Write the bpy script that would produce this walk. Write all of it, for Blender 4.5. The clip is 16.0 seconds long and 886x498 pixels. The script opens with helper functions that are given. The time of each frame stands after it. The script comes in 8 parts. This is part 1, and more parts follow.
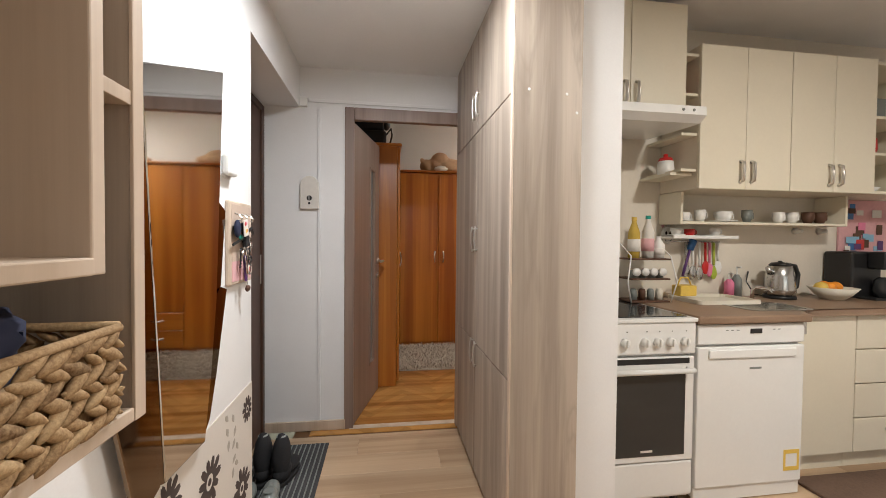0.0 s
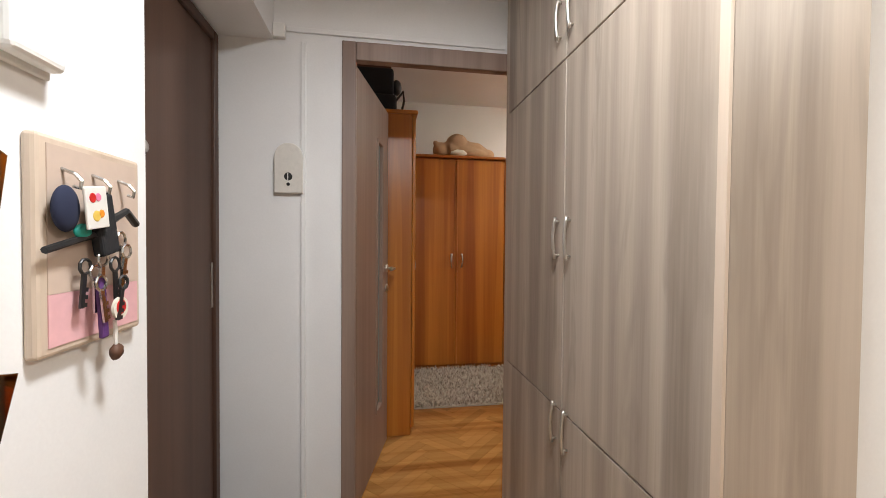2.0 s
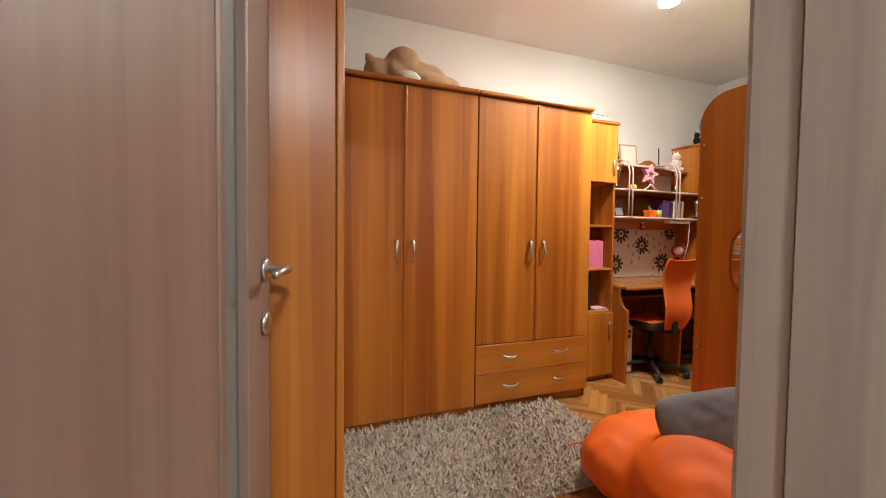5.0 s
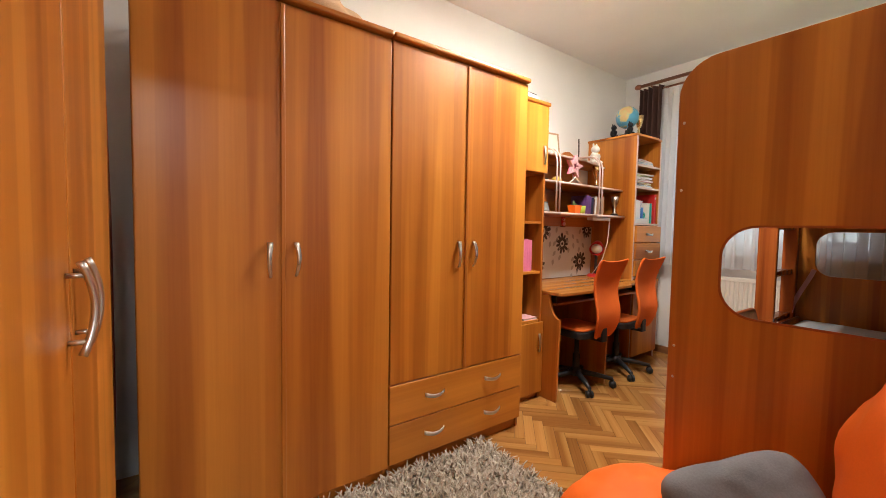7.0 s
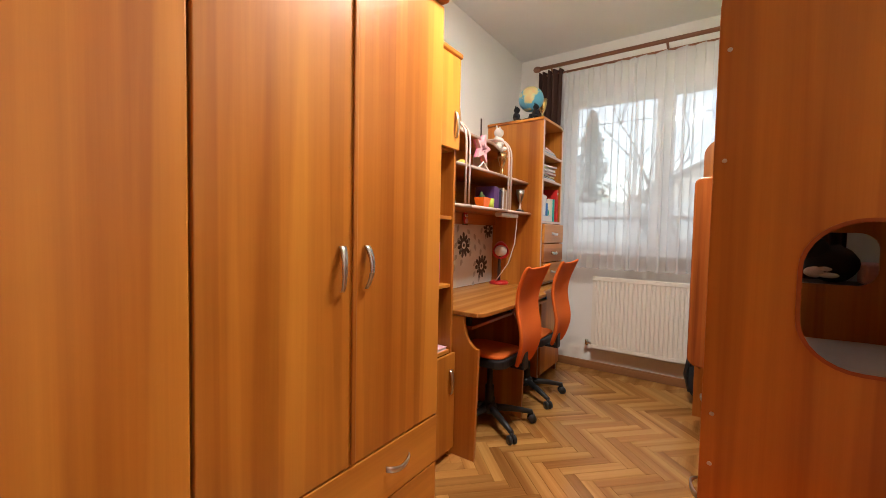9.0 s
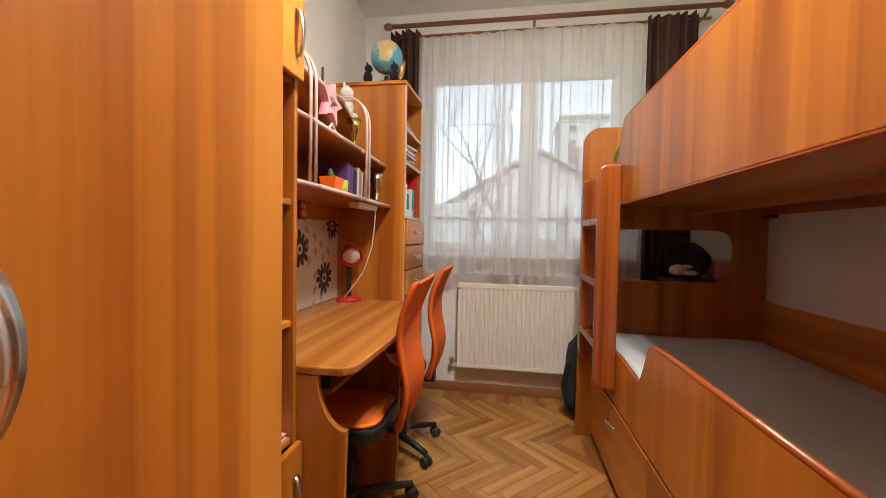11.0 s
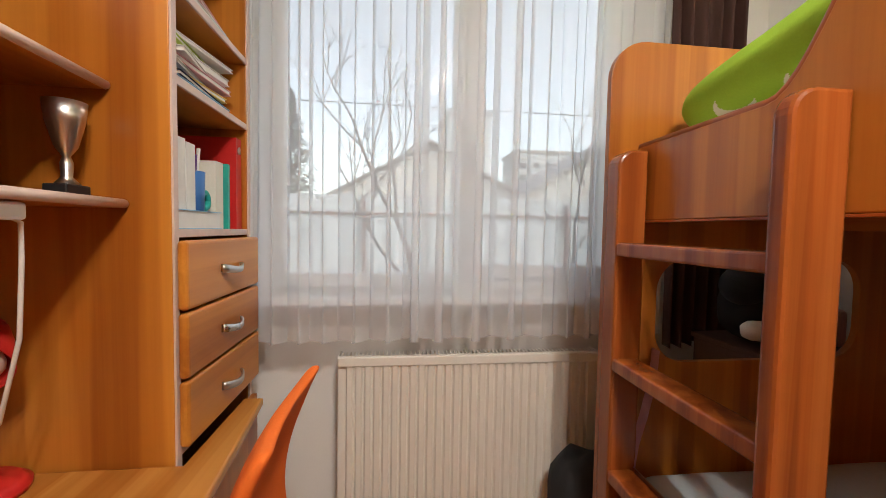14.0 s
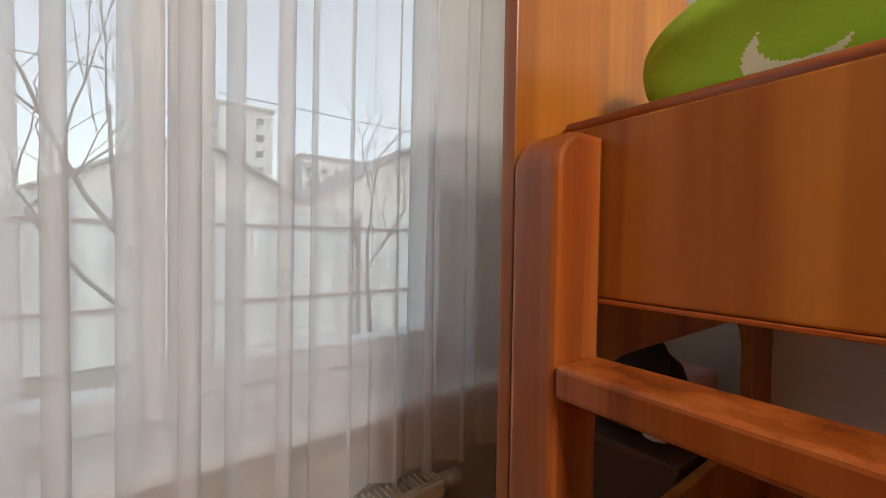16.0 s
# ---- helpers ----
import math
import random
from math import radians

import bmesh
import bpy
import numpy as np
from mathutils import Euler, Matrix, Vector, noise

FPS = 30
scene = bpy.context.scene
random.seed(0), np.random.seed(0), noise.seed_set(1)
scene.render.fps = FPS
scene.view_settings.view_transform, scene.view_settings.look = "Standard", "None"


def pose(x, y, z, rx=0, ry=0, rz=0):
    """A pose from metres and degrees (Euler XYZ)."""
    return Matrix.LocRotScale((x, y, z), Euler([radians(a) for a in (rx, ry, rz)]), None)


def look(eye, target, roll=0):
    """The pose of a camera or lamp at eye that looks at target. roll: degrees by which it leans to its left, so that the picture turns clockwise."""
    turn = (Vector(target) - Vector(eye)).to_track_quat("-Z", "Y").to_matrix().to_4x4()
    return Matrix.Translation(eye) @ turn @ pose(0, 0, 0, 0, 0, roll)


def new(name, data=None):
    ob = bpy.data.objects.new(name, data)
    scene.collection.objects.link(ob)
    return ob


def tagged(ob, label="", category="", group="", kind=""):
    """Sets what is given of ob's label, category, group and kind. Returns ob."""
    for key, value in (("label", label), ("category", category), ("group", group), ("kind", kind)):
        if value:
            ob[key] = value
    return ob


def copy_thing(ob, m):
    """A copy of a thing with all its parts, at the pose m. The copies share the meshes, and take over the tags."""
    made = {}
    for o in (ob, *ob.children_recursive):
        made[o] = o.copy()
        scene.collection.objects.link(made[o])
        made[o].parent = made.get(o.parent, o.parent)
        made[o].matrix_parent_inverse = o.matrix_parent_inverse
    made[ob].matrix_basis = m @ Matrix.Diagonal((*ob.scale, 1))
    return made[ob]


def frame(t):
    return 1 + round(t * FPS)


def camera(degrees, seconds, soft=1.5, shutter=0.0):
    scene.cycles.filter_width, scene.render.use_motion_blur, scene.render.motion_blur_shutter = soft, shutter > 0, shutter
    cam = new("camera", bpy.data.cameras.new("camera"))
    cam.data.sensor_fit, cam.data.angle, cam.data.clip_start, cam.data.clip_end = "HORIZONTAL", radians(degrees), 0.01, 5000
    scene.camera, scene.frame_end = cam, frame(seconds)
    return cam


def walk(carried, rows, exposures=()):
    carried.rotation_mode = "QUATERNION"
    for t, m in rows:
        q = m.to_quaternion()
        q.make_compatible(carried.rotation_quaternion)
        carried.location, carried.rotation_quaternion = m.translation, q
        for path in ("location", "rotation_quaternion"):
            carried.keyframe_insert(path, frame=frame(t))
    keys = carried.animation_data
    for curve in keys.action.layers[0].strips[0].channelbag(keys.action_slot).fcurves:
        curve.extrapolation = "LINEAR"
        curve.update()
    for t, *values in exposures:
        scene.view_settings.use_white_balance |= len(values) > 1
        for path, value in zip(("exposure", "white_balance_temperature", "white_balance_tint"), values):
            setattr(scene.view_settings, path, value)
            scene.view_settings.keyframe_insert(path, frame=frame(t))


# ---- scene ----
cam = camera(96.38, 16.0, soft=0.9)
ROWS = [
    (0, -0.028, 0.011, 1.264, -8.35, -1.34, 0.54),
    (0.5, -0.042, 0.199, 1.251, -8.70, -1.25, 0.70),
    (1, -0.070, 0.411, 1.260, -8.76, -1.18, 0.65),
    (1.5, -0.110, 0.633, 1.260, -8.94, -1.25, 0.62),
    (2, -0.121, 0.890, 1.257, -8.96, -1.24, 0.47),
    (2.5, -0.106, 1.116, 1.210, -8.87, -1.22, 0.61),
    (3, -0.084, 1.405, 1.197, -9.24, -1.49, 0.67),
    (5.5, 0.006, 2.558, 1.162, -25.78, -2.36, 0.78),
    (6, 0.065, 2.714, 1.174, -30.20, -2.63, 0.98),
    (6.5, 0.115, 2.840, 1.177, -33.35, -2.72, 0.95),
    (7, 0.194, 3.034, 1.194, -36.23, -2.90, 0.98),
    (7.5, 0.291, 3.264, 1.196, -39.74, -2.82, 1.00),
    (8, 0.440, 3.441, 1.199, -43.55, -2.67, 1.02),
    (8.5, 0.566, 3.610, 1.189, -49.23, -2.54, 1.01),
    (9, 0.703, 3.747, 1.179, -55.13, -2.55, 1.13),
    (9.5, 0.817, 3.884, 1.172, -61.76, -2.65, 1.17),
    (10, 0.988, 4.037, 1.153, -68.44, -2.23, 1.14),
    (12.5, 1.957, 4.419, 1.212, -92.82, -2.38, 1.00),
    (13, 2.206, 4.426, 1.239, -94.15, -2.46, 0.97),
    (13.5, 2.481, 4.425, 1.254, -95.24, -2.65, 1.01),
    (14, 2.743, 4.410, 1.285, -96.88, -2.78, 1.00),
    (14.5, 3.015, 4.375, 1.334, -99.92, -2.99, 0.80),
    (15, 3.190, 4.327, 1.358, -104.21, -2.60, 0.72),
    (15.5, 3.366, 4.223, 1.376, -112.87, -1.92, 0.98),
    (16, 3.447, 4.170, 1.380, -126.72, -1.27, 0.90),
]
EXPOSURES = [(0.0, 0.12), (2.4, 0.30), (3.0, 0.65), (5.5, 0.82), (7.5, 1.00), (8.5, 0.95), (9.5, 0.85), (10.0, 0.84), (12.5, 0.95), (14.5, 0.75), (16.0, 0.62)]
walk(cam, [(t, pose(x, y, z, 90 + pitch, -roll, yaw)) for t, x, y, z, yaw, pitch, roll in ROWS], EXPOSURES)

# ---- light ----
world = bpy.data.worlds.new("overcast_sky")
scene.world = world
world.use_nodes = True
wn = world.node_tree.nodes
sky = wn.new("ShaderNodeTexSky")
sky.sky_type, sky.sun_disc, sky.sun_elevation, sky.sun_rotation = "NISHITA", False, radians(42), radians(215)
sky.air_density, sky.dust_density = 1.2, 1.5
pale = wn.new("ShaderNodeHueSaturation")
pale.inputs["Saturation"].default_value = 0.48
world.node_tree.links.new(sky.outputs["Color"], pale.inputs["Color"])
world.node_tree.links.new(pale.outputs["Color"], wn["Background"].inputs["Color"])
wn["Background"].inputs["Strength"].default_value = 0.22
sun = new("sun", bpy.data.lights.new("sun", "SUN"))
sun.data.energy, sun.data.angle, sun.data.color = 1.2, radians(30), (1.0, 0.97, 0.93)
sun.matrix_world = look((-4, -8, 14), (4, 4, 0))


def bulb_light(name, x, y, z, watts, colour, radius):
    """The light of a bulb in an open glass shade."""
    ob = new(name, bpy.data.lights.new(name, "POINT"))
    ob.data.shadow_soft_size = radius
    ob.data.energy, ob.data.color = watts, colour
    ob.location = (x, y, z)
    return ob


def added_light(name, x, y, z, watts, colour, size):
    """An added fill light that shines downwards, where no lamp is seen."""
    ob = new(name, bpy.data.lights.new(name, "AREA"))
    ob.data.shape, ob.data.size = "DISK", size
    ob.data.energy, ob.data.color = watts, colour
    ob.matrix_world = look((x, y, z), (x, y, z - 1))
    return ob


LAMP = (2.15, 4.09, 2.68)                                       # middle of the bedroom's three-armed pendant
ARMS = [(LAMP[0] + 0.15 * math.cos(radians(a)), LAMP[1] + 0.15 * math.sin(radians(a))) for a in (195, 315, 75)]
for ax, ay in ARMS:
    bulb_light("bedroom_light", ax, ay, LAMP[2] - 0.032, 30, (1.0, 0.94, 0.87), 0.035)
# Fill lights added over hall and living room; no lamps are seen there.
added_light("hall_light", 0.05, 1.30, 2.32, 22, (0.94, 0.97, 1.0), 0.26)
added_light("living_light", 1.9, 0.2, 2.57, 45, (1.0, 0.93, 0.84), 0.26)

# ---- small builders ----
ORIGIN = {}


def thing(name, at, label, category, group="", kind=""):
    """A top-level Empty at the thing's base."""
    ob = new(name)
    ob.location = at
    ob.empty_display_size = 0.1
    ORIGIN[ob.name] = Vector(at)
    return tagged(ob, label, category, group, kind)


def mesh_of(name, bm, mat, smooth=False):
    me = bpy.data.meshes.new(name)
    bmesh.ops.recalc_face_normals(bm, faces=bm.faces)
    bm.to_mesh(me)
    bm.free()
    for m in mat if isinstance(mat, (list, tuple)) else [mat]:
        me.materials.append(m)
    if smooth:
        me.polygons.foreach_set("use_smooth", [True] * len(me.polygons))
    return me


def part(name, bm, mat, parent, label="", smooth=False):
    """One mesh object under a thing or a part; bm is in the world's metres."""
    o = ORIGIN[parent.name]
    bmesh.ops.translate(bm, vec=-o, verts=bm.verts)
    ob = new(name, mesh_of(name, bm, mat, smooth))
    ob.parent = parent
    ORIGIN[ob.name] = o
    return tagged(ob, label)


def solid(name, bm, mat, label, category, kind="", group="", smooth=False):
    """A thing that is one mesh of its own, with its origin at its base."""
    lo = Vector([min(v.co[i] for v in bm.verts) for i in range(3)])
    hi = Vector([max(v.co[i] for v in bm.verts) for i in range(3)])
    at = Vector(((lo.x + hi.x) / 2, (lo.y + hi.y) / 2, lo.z))
    bmesh.ops.translate(bm, vec=-at, verts=bm.verts)
    ob = new(name, mesh_of(name, bm, mat, smooth))
    ob.location = at
    ORIGIN[ob.name] = at
    return tagged(ob, label, category, group, kind)


def box(x0, x1, y0, y1, z0, z1, bevel=0.0, bm=None, seg=2):
    own = bmesh.new()
    bmesh.ops.create_cube(own, size=1)
    bmesh.ops.scale(own, vec=(abs(x1 - x0), abs(y1 - y0), abs(z1 - z0)), verts=own.verts)
    bmesh.ops.translate(own, vec=((x0 + x1) / 2, (y0 + y1) / 2, (z0 + z1) / 2), verts=own.verts)
    if bevel:
        bmesh.ops.bevel(own, geom=own.edges[:], offset=bevel, segments=seg, profile=0.5, affect="EDGES")
    return merge(bm, own)


def merge(bm, own):
    if bm is None:
        return own
    me = bpy.data.meshes.new("tmp")
    own.to_mesh(me)
    own.free()
    bm.from_mesh(me)
    bpy.data.meshes.remove(me)
    return bm


def turned(own, m, bm=None):
    bmesh.ops.transform(own, matrix=m, verts=own.verts)
    return merge(bm, own)


PLANES = {"xy": lambda a, b, c: (a, b, c), "xz": lambda a, b, c: (a, c, b), "yz": lambda a, b, c: (c, a, b)}


def plate(outline, lo, hi, plane="xy", holes=(), bevel=0.0, bm=None):
    """A board cut to an outline, with holes through it, lo to hi thick across the plane."""
    own = bmesh.new()
    put, edges = PLANES[plane], []
    for loop in (outline, *holes):
        vs = [own.verts.new(put(a, b, lo)) for a, b in loop]
        edges += [own.edges.new((vs[i], vs[(i + 1) % len(vs)])) for i in range(len(vs))]
    bmesh.ops.triangle_fill(own, edges=edges, use_beauty=True)
    faces = own.faces[:]
    ext = bmesh.ops.extrude_face_region(own, geom=faces)
    moved = [g for g in ext["geom"] if isinstance(g, bmesh.types.BMVert)]
    bmesh.ops.translate(own, vec=put(0, 0, hi - lo), verts=moved)
    bmesh.ops.recalc_face_normals(own, faces=own.faces)
    if bevel:
        sharp = [e for e in own.edges if len(e.link_faces) == 2 and e.calc_face_angle() > 1.2
                 and abs(Vector(put(0, 0, 1)).dot((e.verts[0].co - e.verts[1].co).normalized())) < 0.5]
        bmesh.ops.bevel(own, geom=sharp, offset=bevel, segments=2, profile=0.5, affect="EDGES")
    return merge(bm, own)


def rounded(x0, x1, y0, y1, r, n=6, corners=(1, 1, 1, 1)):
    """A rectangle's outline with round corners, anticlockwise from the lower left one."""
    pts = []
    for (cx, cy, a0), on in zip(((x0, y0, 180), (x1, y0, 270), (x1, y1, 0), (x0, y1, 90)), corners):
        if not on:
            pts.append((cx, cy))
            continue
        ox, oy = cx + (r if cx == x0 else -r), cy + (r if cy == y0 else -r)
        pts += [(ox + r * math.cos(radians(a0 + 90 * i / n)), oy + r * math.sin(radians(a0 + 90 * i / n))) for i in range(n + 1)]
    return pts


def tube(points, r, seg=8, bm=None, radii=None):
    own = bmesh.new()
    pts, rings = [Vector(q) for q in points], []
    side = None
    for i, q in enumerate(pts):
        d = (pts[min(i + 1, len(pts) - 1)] - pts[max(i - 1, 0)]).normalized()
        if side is None:
            side = d.orthogonal().normalized()
        side = (side - d * side.dot(d)).normalized()
        up, rr = d.cross(side), radii[i] if radii else r
        rings.append([own.verts.new(q + rr * (math.cos(2 * math.pi * k / seg) * side + math.sin(2 * math.pi * k / seg) * up)) for k in range(seg)])
    for a, b in zip(rings, rings[1:]):
        for k in range(seg):
            own.faces.new((a[k], a[(k + 1) % seg], b[(k + 1) % seg], b[k]))
    own.faces.new(rings[0][::-1])
    own.faces.new(rings[-1])
    return merge(bm, own)


def lathe(profile, x, y, seg=24, bm=None):
    """A turned body about the upright axis at x, y; profile: radius and height."""
    own = bmesh.new()
    rings = [[own.verts.new((x + max(r, 0.0004) * math.cos(2 * math.pi * k / seg), y + max(r, 0.0004) * math.sin(2 * math.pi * k / seg), z)) for k in range(seg)] for r, z in profile]
    for a, b in zip(rings, rings[1:]):
        for k in range(seg):
            own.faces.new((a[k], a[(k + 1) % seg], b[(k + 1) % seg], b[k]))
    own.faces.new(rings[0][::-1])
    own.faces.new(rings[-1])
    return merge(bm, own)


def ball(x, y, z, rx, ry, rz, bm=None, seg=20, lump=0.0, power=1.0, seed=0):
    own = bmesh.new()
    bmesh.ops.create_uvsphere(own, u_segments=seg, v_segments=max(8, seg * 2 // 3), radius=1)
    for v in own.verts:
        c = v.co.copy()
        if power != 1.0:
            c = Vector([math.copysign(abs(a) ** power, a) for a in c])
        k = 1 + lump * noise.noise(v.co * 2.1 + Vector((seed, seed, 0)))
        v.co = Vector((x + rx * c.x * k, y + ry * c.y * k, z + rz * c.z * k))
    return merge(bm, own)


def arc(cx, cy, r, a0, a1, n):
    return [(cx + r * math.cos(radians(a0 + (a1 - a0) * i / n)), cy + r * math.sin(radians(a0 + (a1 - a0) * i / n))) for i in range(n + 1)]


# ---- materials ----
def mat_base(name, rough=0.5, metal=0.0, spec=0.5):
    m = bpy.data.materials.new(name)
    m.use_nodes = True
    nt = m.node_tree
    b = nt.nodes["Principled BSDF"]
    b.inputs["Roughness"].default_value, b.inputs["Metallic"].default_value = rough, metal
    b.inputs["Specular IOR Level"].default_value = spec
    return m, nt, b


def node(nt, kind, **values):
    n = nt.nodes.new(kind)
    for k, v in values.items():
        n.inputs[k.replace("_", " ")].default_value = v
    return n


def coords(nt, scale, kind="Object"):
    tc = nt.nodes.new("ShaderNodeTexCoord")
    mp = nt.nodes.new("ShaderNodeMapping")
    mp.inputs["Scale"].default_value = scale
    nt.links.new(tc.outputs[kind], mp.inputs["Vector"])
    return mp.outputs["Vector"]


def ramp(nt, fac, stops):
    r = nt.nodes.new("ShaderNodeValToRGB")
    while len(r.color_ramp.elements) < len(stops):
        r.color_ramp.elements.new(0.5)
    for e, (at, c) in zip(r.color_ramp.elements, stops):
        e.position, e.color = at, (*c, 1)
    nt.links.new(fac, r.inputs["Fac"])
    return r.outputs["Color"]


def mixed(nt, fac, a, b, blend="MIX"):
    n = nt.nodes.new("ShaderNodeMix")
    n.data_type, n.blend_type = "RGBA", blend
    for sock, v in ((n.inputs["Factor"], fac), (n.inputs["A"], a), (n.inputs["B"], b)):
        if hasattr(v, "is_output"):
            nt.links.new(v, sock)
        else:
            sock.default_value = v if not isinstance(v, tuple) else (*v, 1)
    return n.outputs["Result"]


def bumped(nt, b, height, strength, distance=0.002):
    n = node(nt, "ShaderNodeBump", Strength=strength, Distance=distance)
    nt.links.new(height, n.inputs["Height"])
    nt.links.new(n.outputs["Normal"], b.inputs["Normal"])


def plain(name, c, rough=0.5, metal=0.0, vary=0.12, grain=60, bump=0.05, spec=0.5):
    """Paint, plastic, metal or cloth: one colour with fine and broad variation."""
    m, nt, b = mat_base(name, rough, metal, spec)
    fine = node(nt, "ShaderNodeTexNoise", Scale=grain, Detail=4)
    nt.links.new(coords(nt, (1, 1, 1)), fine.inputs["Vector"])
    broad = node(nt, "ShaderNodeTexNoise", Scale=2.5, Detail=3)
    nt.links.new(coords(nt, (1, 1, 1)), broad.inputs["Vector"])
    lo, hi = tuple(v * (1 - vary) for v in c), tuple(min(1, v * (1 + vary)) for v in c)
    col = ramp(nt, broad.outputs["Fac"], ((0.3, lo), (0.7, hi)))
    col = mixed(nt, 0.25, col, ramp(nt, fine.outputs["Fac"], ((0.35, lo), (0.65, hi))))
    nt.links.new(col, b.inputs["Base Color"])
    rr = node(nt, "ShaderNodeMapRange", To_Min=max(0, rough - 0.06), To_Max=min(1, rough + 0.08))
    nt.links.new(broad.outputs["Fac"], rr.inputs["Value"])
    nt.links.new(rr.outputs["Result"], b.inputs["Roughness"])
    if bump:
        bumped(nt, b, fine.outputs["Fac"], bump)
    return m


def wood(name, dark, mid, light, axis="z", bands=9.0, rough=0.32, island=0.0, knots=0.0, bump=0.04, random_piece=0.0, stripes=0.0):
    """Laminate or timber: broad bands and fine grain along one axis."""
    m, nt, b = mat_base(name, rough)
    long = {"x": (0.022, 1, 1), "y": (1, 0.022, 1), "z": (1, 1, 0.022)}[axis]
    vec = coords(nt, long)
    if random_piece:
        info = nt.nodes.new("ShaderNodeObjectInfo")
        add = nt.nodes.new("ShaderNodeVectorMath")
        add.operation = "MULTIPLY_ADD"
        nt.links.new(info.outputs["Random"], add.inputs[0])
        add.inputs[1].default_value = (7, 5, 3)
        nt.links.new(vec, add.inputs[2])
        vec = add.outputs["Vector"]
    band = node(nt, "ShaderNodeTexNoise", Scale=bands, Detail=3, Roughness=0.45, Distortion=0.2)
    nt.links.new(vec, band.inputs["Vector"])
    grain = node(nt, "ShaderNodeTexNoise", Scale=bands * 14, Detail=5, Roughness=0.65)
    nt.links.new(vec, grain.inputs["Vector"])
    col = ramp(nt, band.outputs["Fac"], ((0.38, dark), (0.49, mid), (0.60, light)))
    if stripes:
        strip = node(nt, "ShaderNodeTexNoise", Scale=bands * 1.9, Detail=1, Roughness=0.35)
        nt.links.new(vec, strip.inputs["Vector"])
        col = mixed(nt, stripes, col, ramp(nt, strip.outputs["Fac"], ((0.42, dark), (0.455, mid), (0.545, mid), (0.58, light))))
    col = mixed(nt, 0.12 if stripes else 0.20, col, ramp(nt, grain.outputs["Fac"], ((0.35, dark), (0.65, light))))
    if knots:
        swirl = node(nt, "ShaderNodeTexNoise", Scale=5.0, Detail=4, Roughness=0.55, Distortion=1.6)
        nt.links.new(coords(nt, (1.5, 1.5, 0.16)), swirl.inputs["Vector"])
        col = mixed(nt, ramp(nt, swirl.outputs["Fac"], ((0.50, (0, 0, 0)), (0.60, (knots, knots, knots)), (0.66, (0.1, 0.1, 0.1)))), col, tuple(v * 0.8 for v in dark))
        pale = node(nt, "ShaderNodeTexNoise", Scale=2.2, Detail=2)
        nt.links.new(coords(nt, (2, 2, 0.3)), pale.inputs["Vector"])
        col = mixed(nt, ramp(nt, pale.outputs["Fac"], ((0.40, (0, 0, 0)), (0.70, (0.35, 0.35, 0.35)))), col, light)
    if random_piece:
        hsv = nt.nodes.new("ShaderNodeHueSaturation")
        mr = node(nt, "ShaderNodeMapRange", To_Min=1 - random_piece, To_Max=1 + random_piece)
        nt.links.new(info.outputs["Random"], mr.inputs["Value"])
        nt.links.new(mr.outputs["Result"], hsv.inputs["Value"])
        nt.links.new(col, hsv.inputs["Color"])
        col = hsv.outputs["Color"]
    if island:
        geo = nt.nodes.new("ShaderNodeNewGeometry")
        hsv = nt.nodes.new("ShaderNodeHueSaturation")
        mr = node(nt, "ShaderNodeMapRange", To_Min=1 - island, To_Max=1 + island)
        nt.links.new(geo.outputs["Random Per Island"], mr.inputs["Value"])
        nt.links.new(mr.outputs["Result"], hsv.inputs["Value"])
        nt.links.new(col, hsv.inputs["Color"])
        col = hsv.outputs["Color"]
    nt.links.new(col, b.inputs["Base Color"])
    if bump:
        bumped(nt, b, grain.outputs["Fac"], bump)
    return m


def island_colours(name, stops, rough=0.8, spec=0.3):
    m, nt, b = mat_base(name, rough, 0, spec)
    geo = nt.nodes.new("ShaderNodeNewGeometry")
    grain = node(nt, "ShaderNodeTexNoise", Scale=220, Detail=4, Roughness=0.7)
    nt.links.new(coords(nt, (1, 1, 1)), grain.inputs["Vector"])
    col = mixed(nt, 0.45, ramp(nt, geo.outputs["Random Per Island"], stops), ramp(nt, grain.outputs["Fac"], ((0.35, stops[0][1]), (0.65, stops[-1][1]))))
    nt.links.new(col, b.inputs["Base Color"])
    bumped(nt, b, grain.outputs["Fac"], 0.4)
    return m


def clear_glass(name, colour=(1, 1, 1), alpha=0.08):
    m, nt, b = mat_base(name, 0.02)
    out = nt.nodes["Material Output"]
    tr = nt.nodes.new("ShaderNodeBsdfTransparent")
    tr.inputs["Color"].default_value = (*colour, 1)
    gl = nt.nodes.new("ShaderNodeBsdfGlossy")
    gl.inputs["Roughness"].default_value = 0.01
    mx = nt.nodes.new("ShaderNodeMixShader")
    mx.inputs["Fac"].default_value = alpha
    nt.links.new(tr.outputs[0], mx.inputs[1])
    nt.links.new(gl.outputs[0], mx.inputs[2])
    nt.links.new(mx.outputs[0], out.inputs["Surface"])
    return m


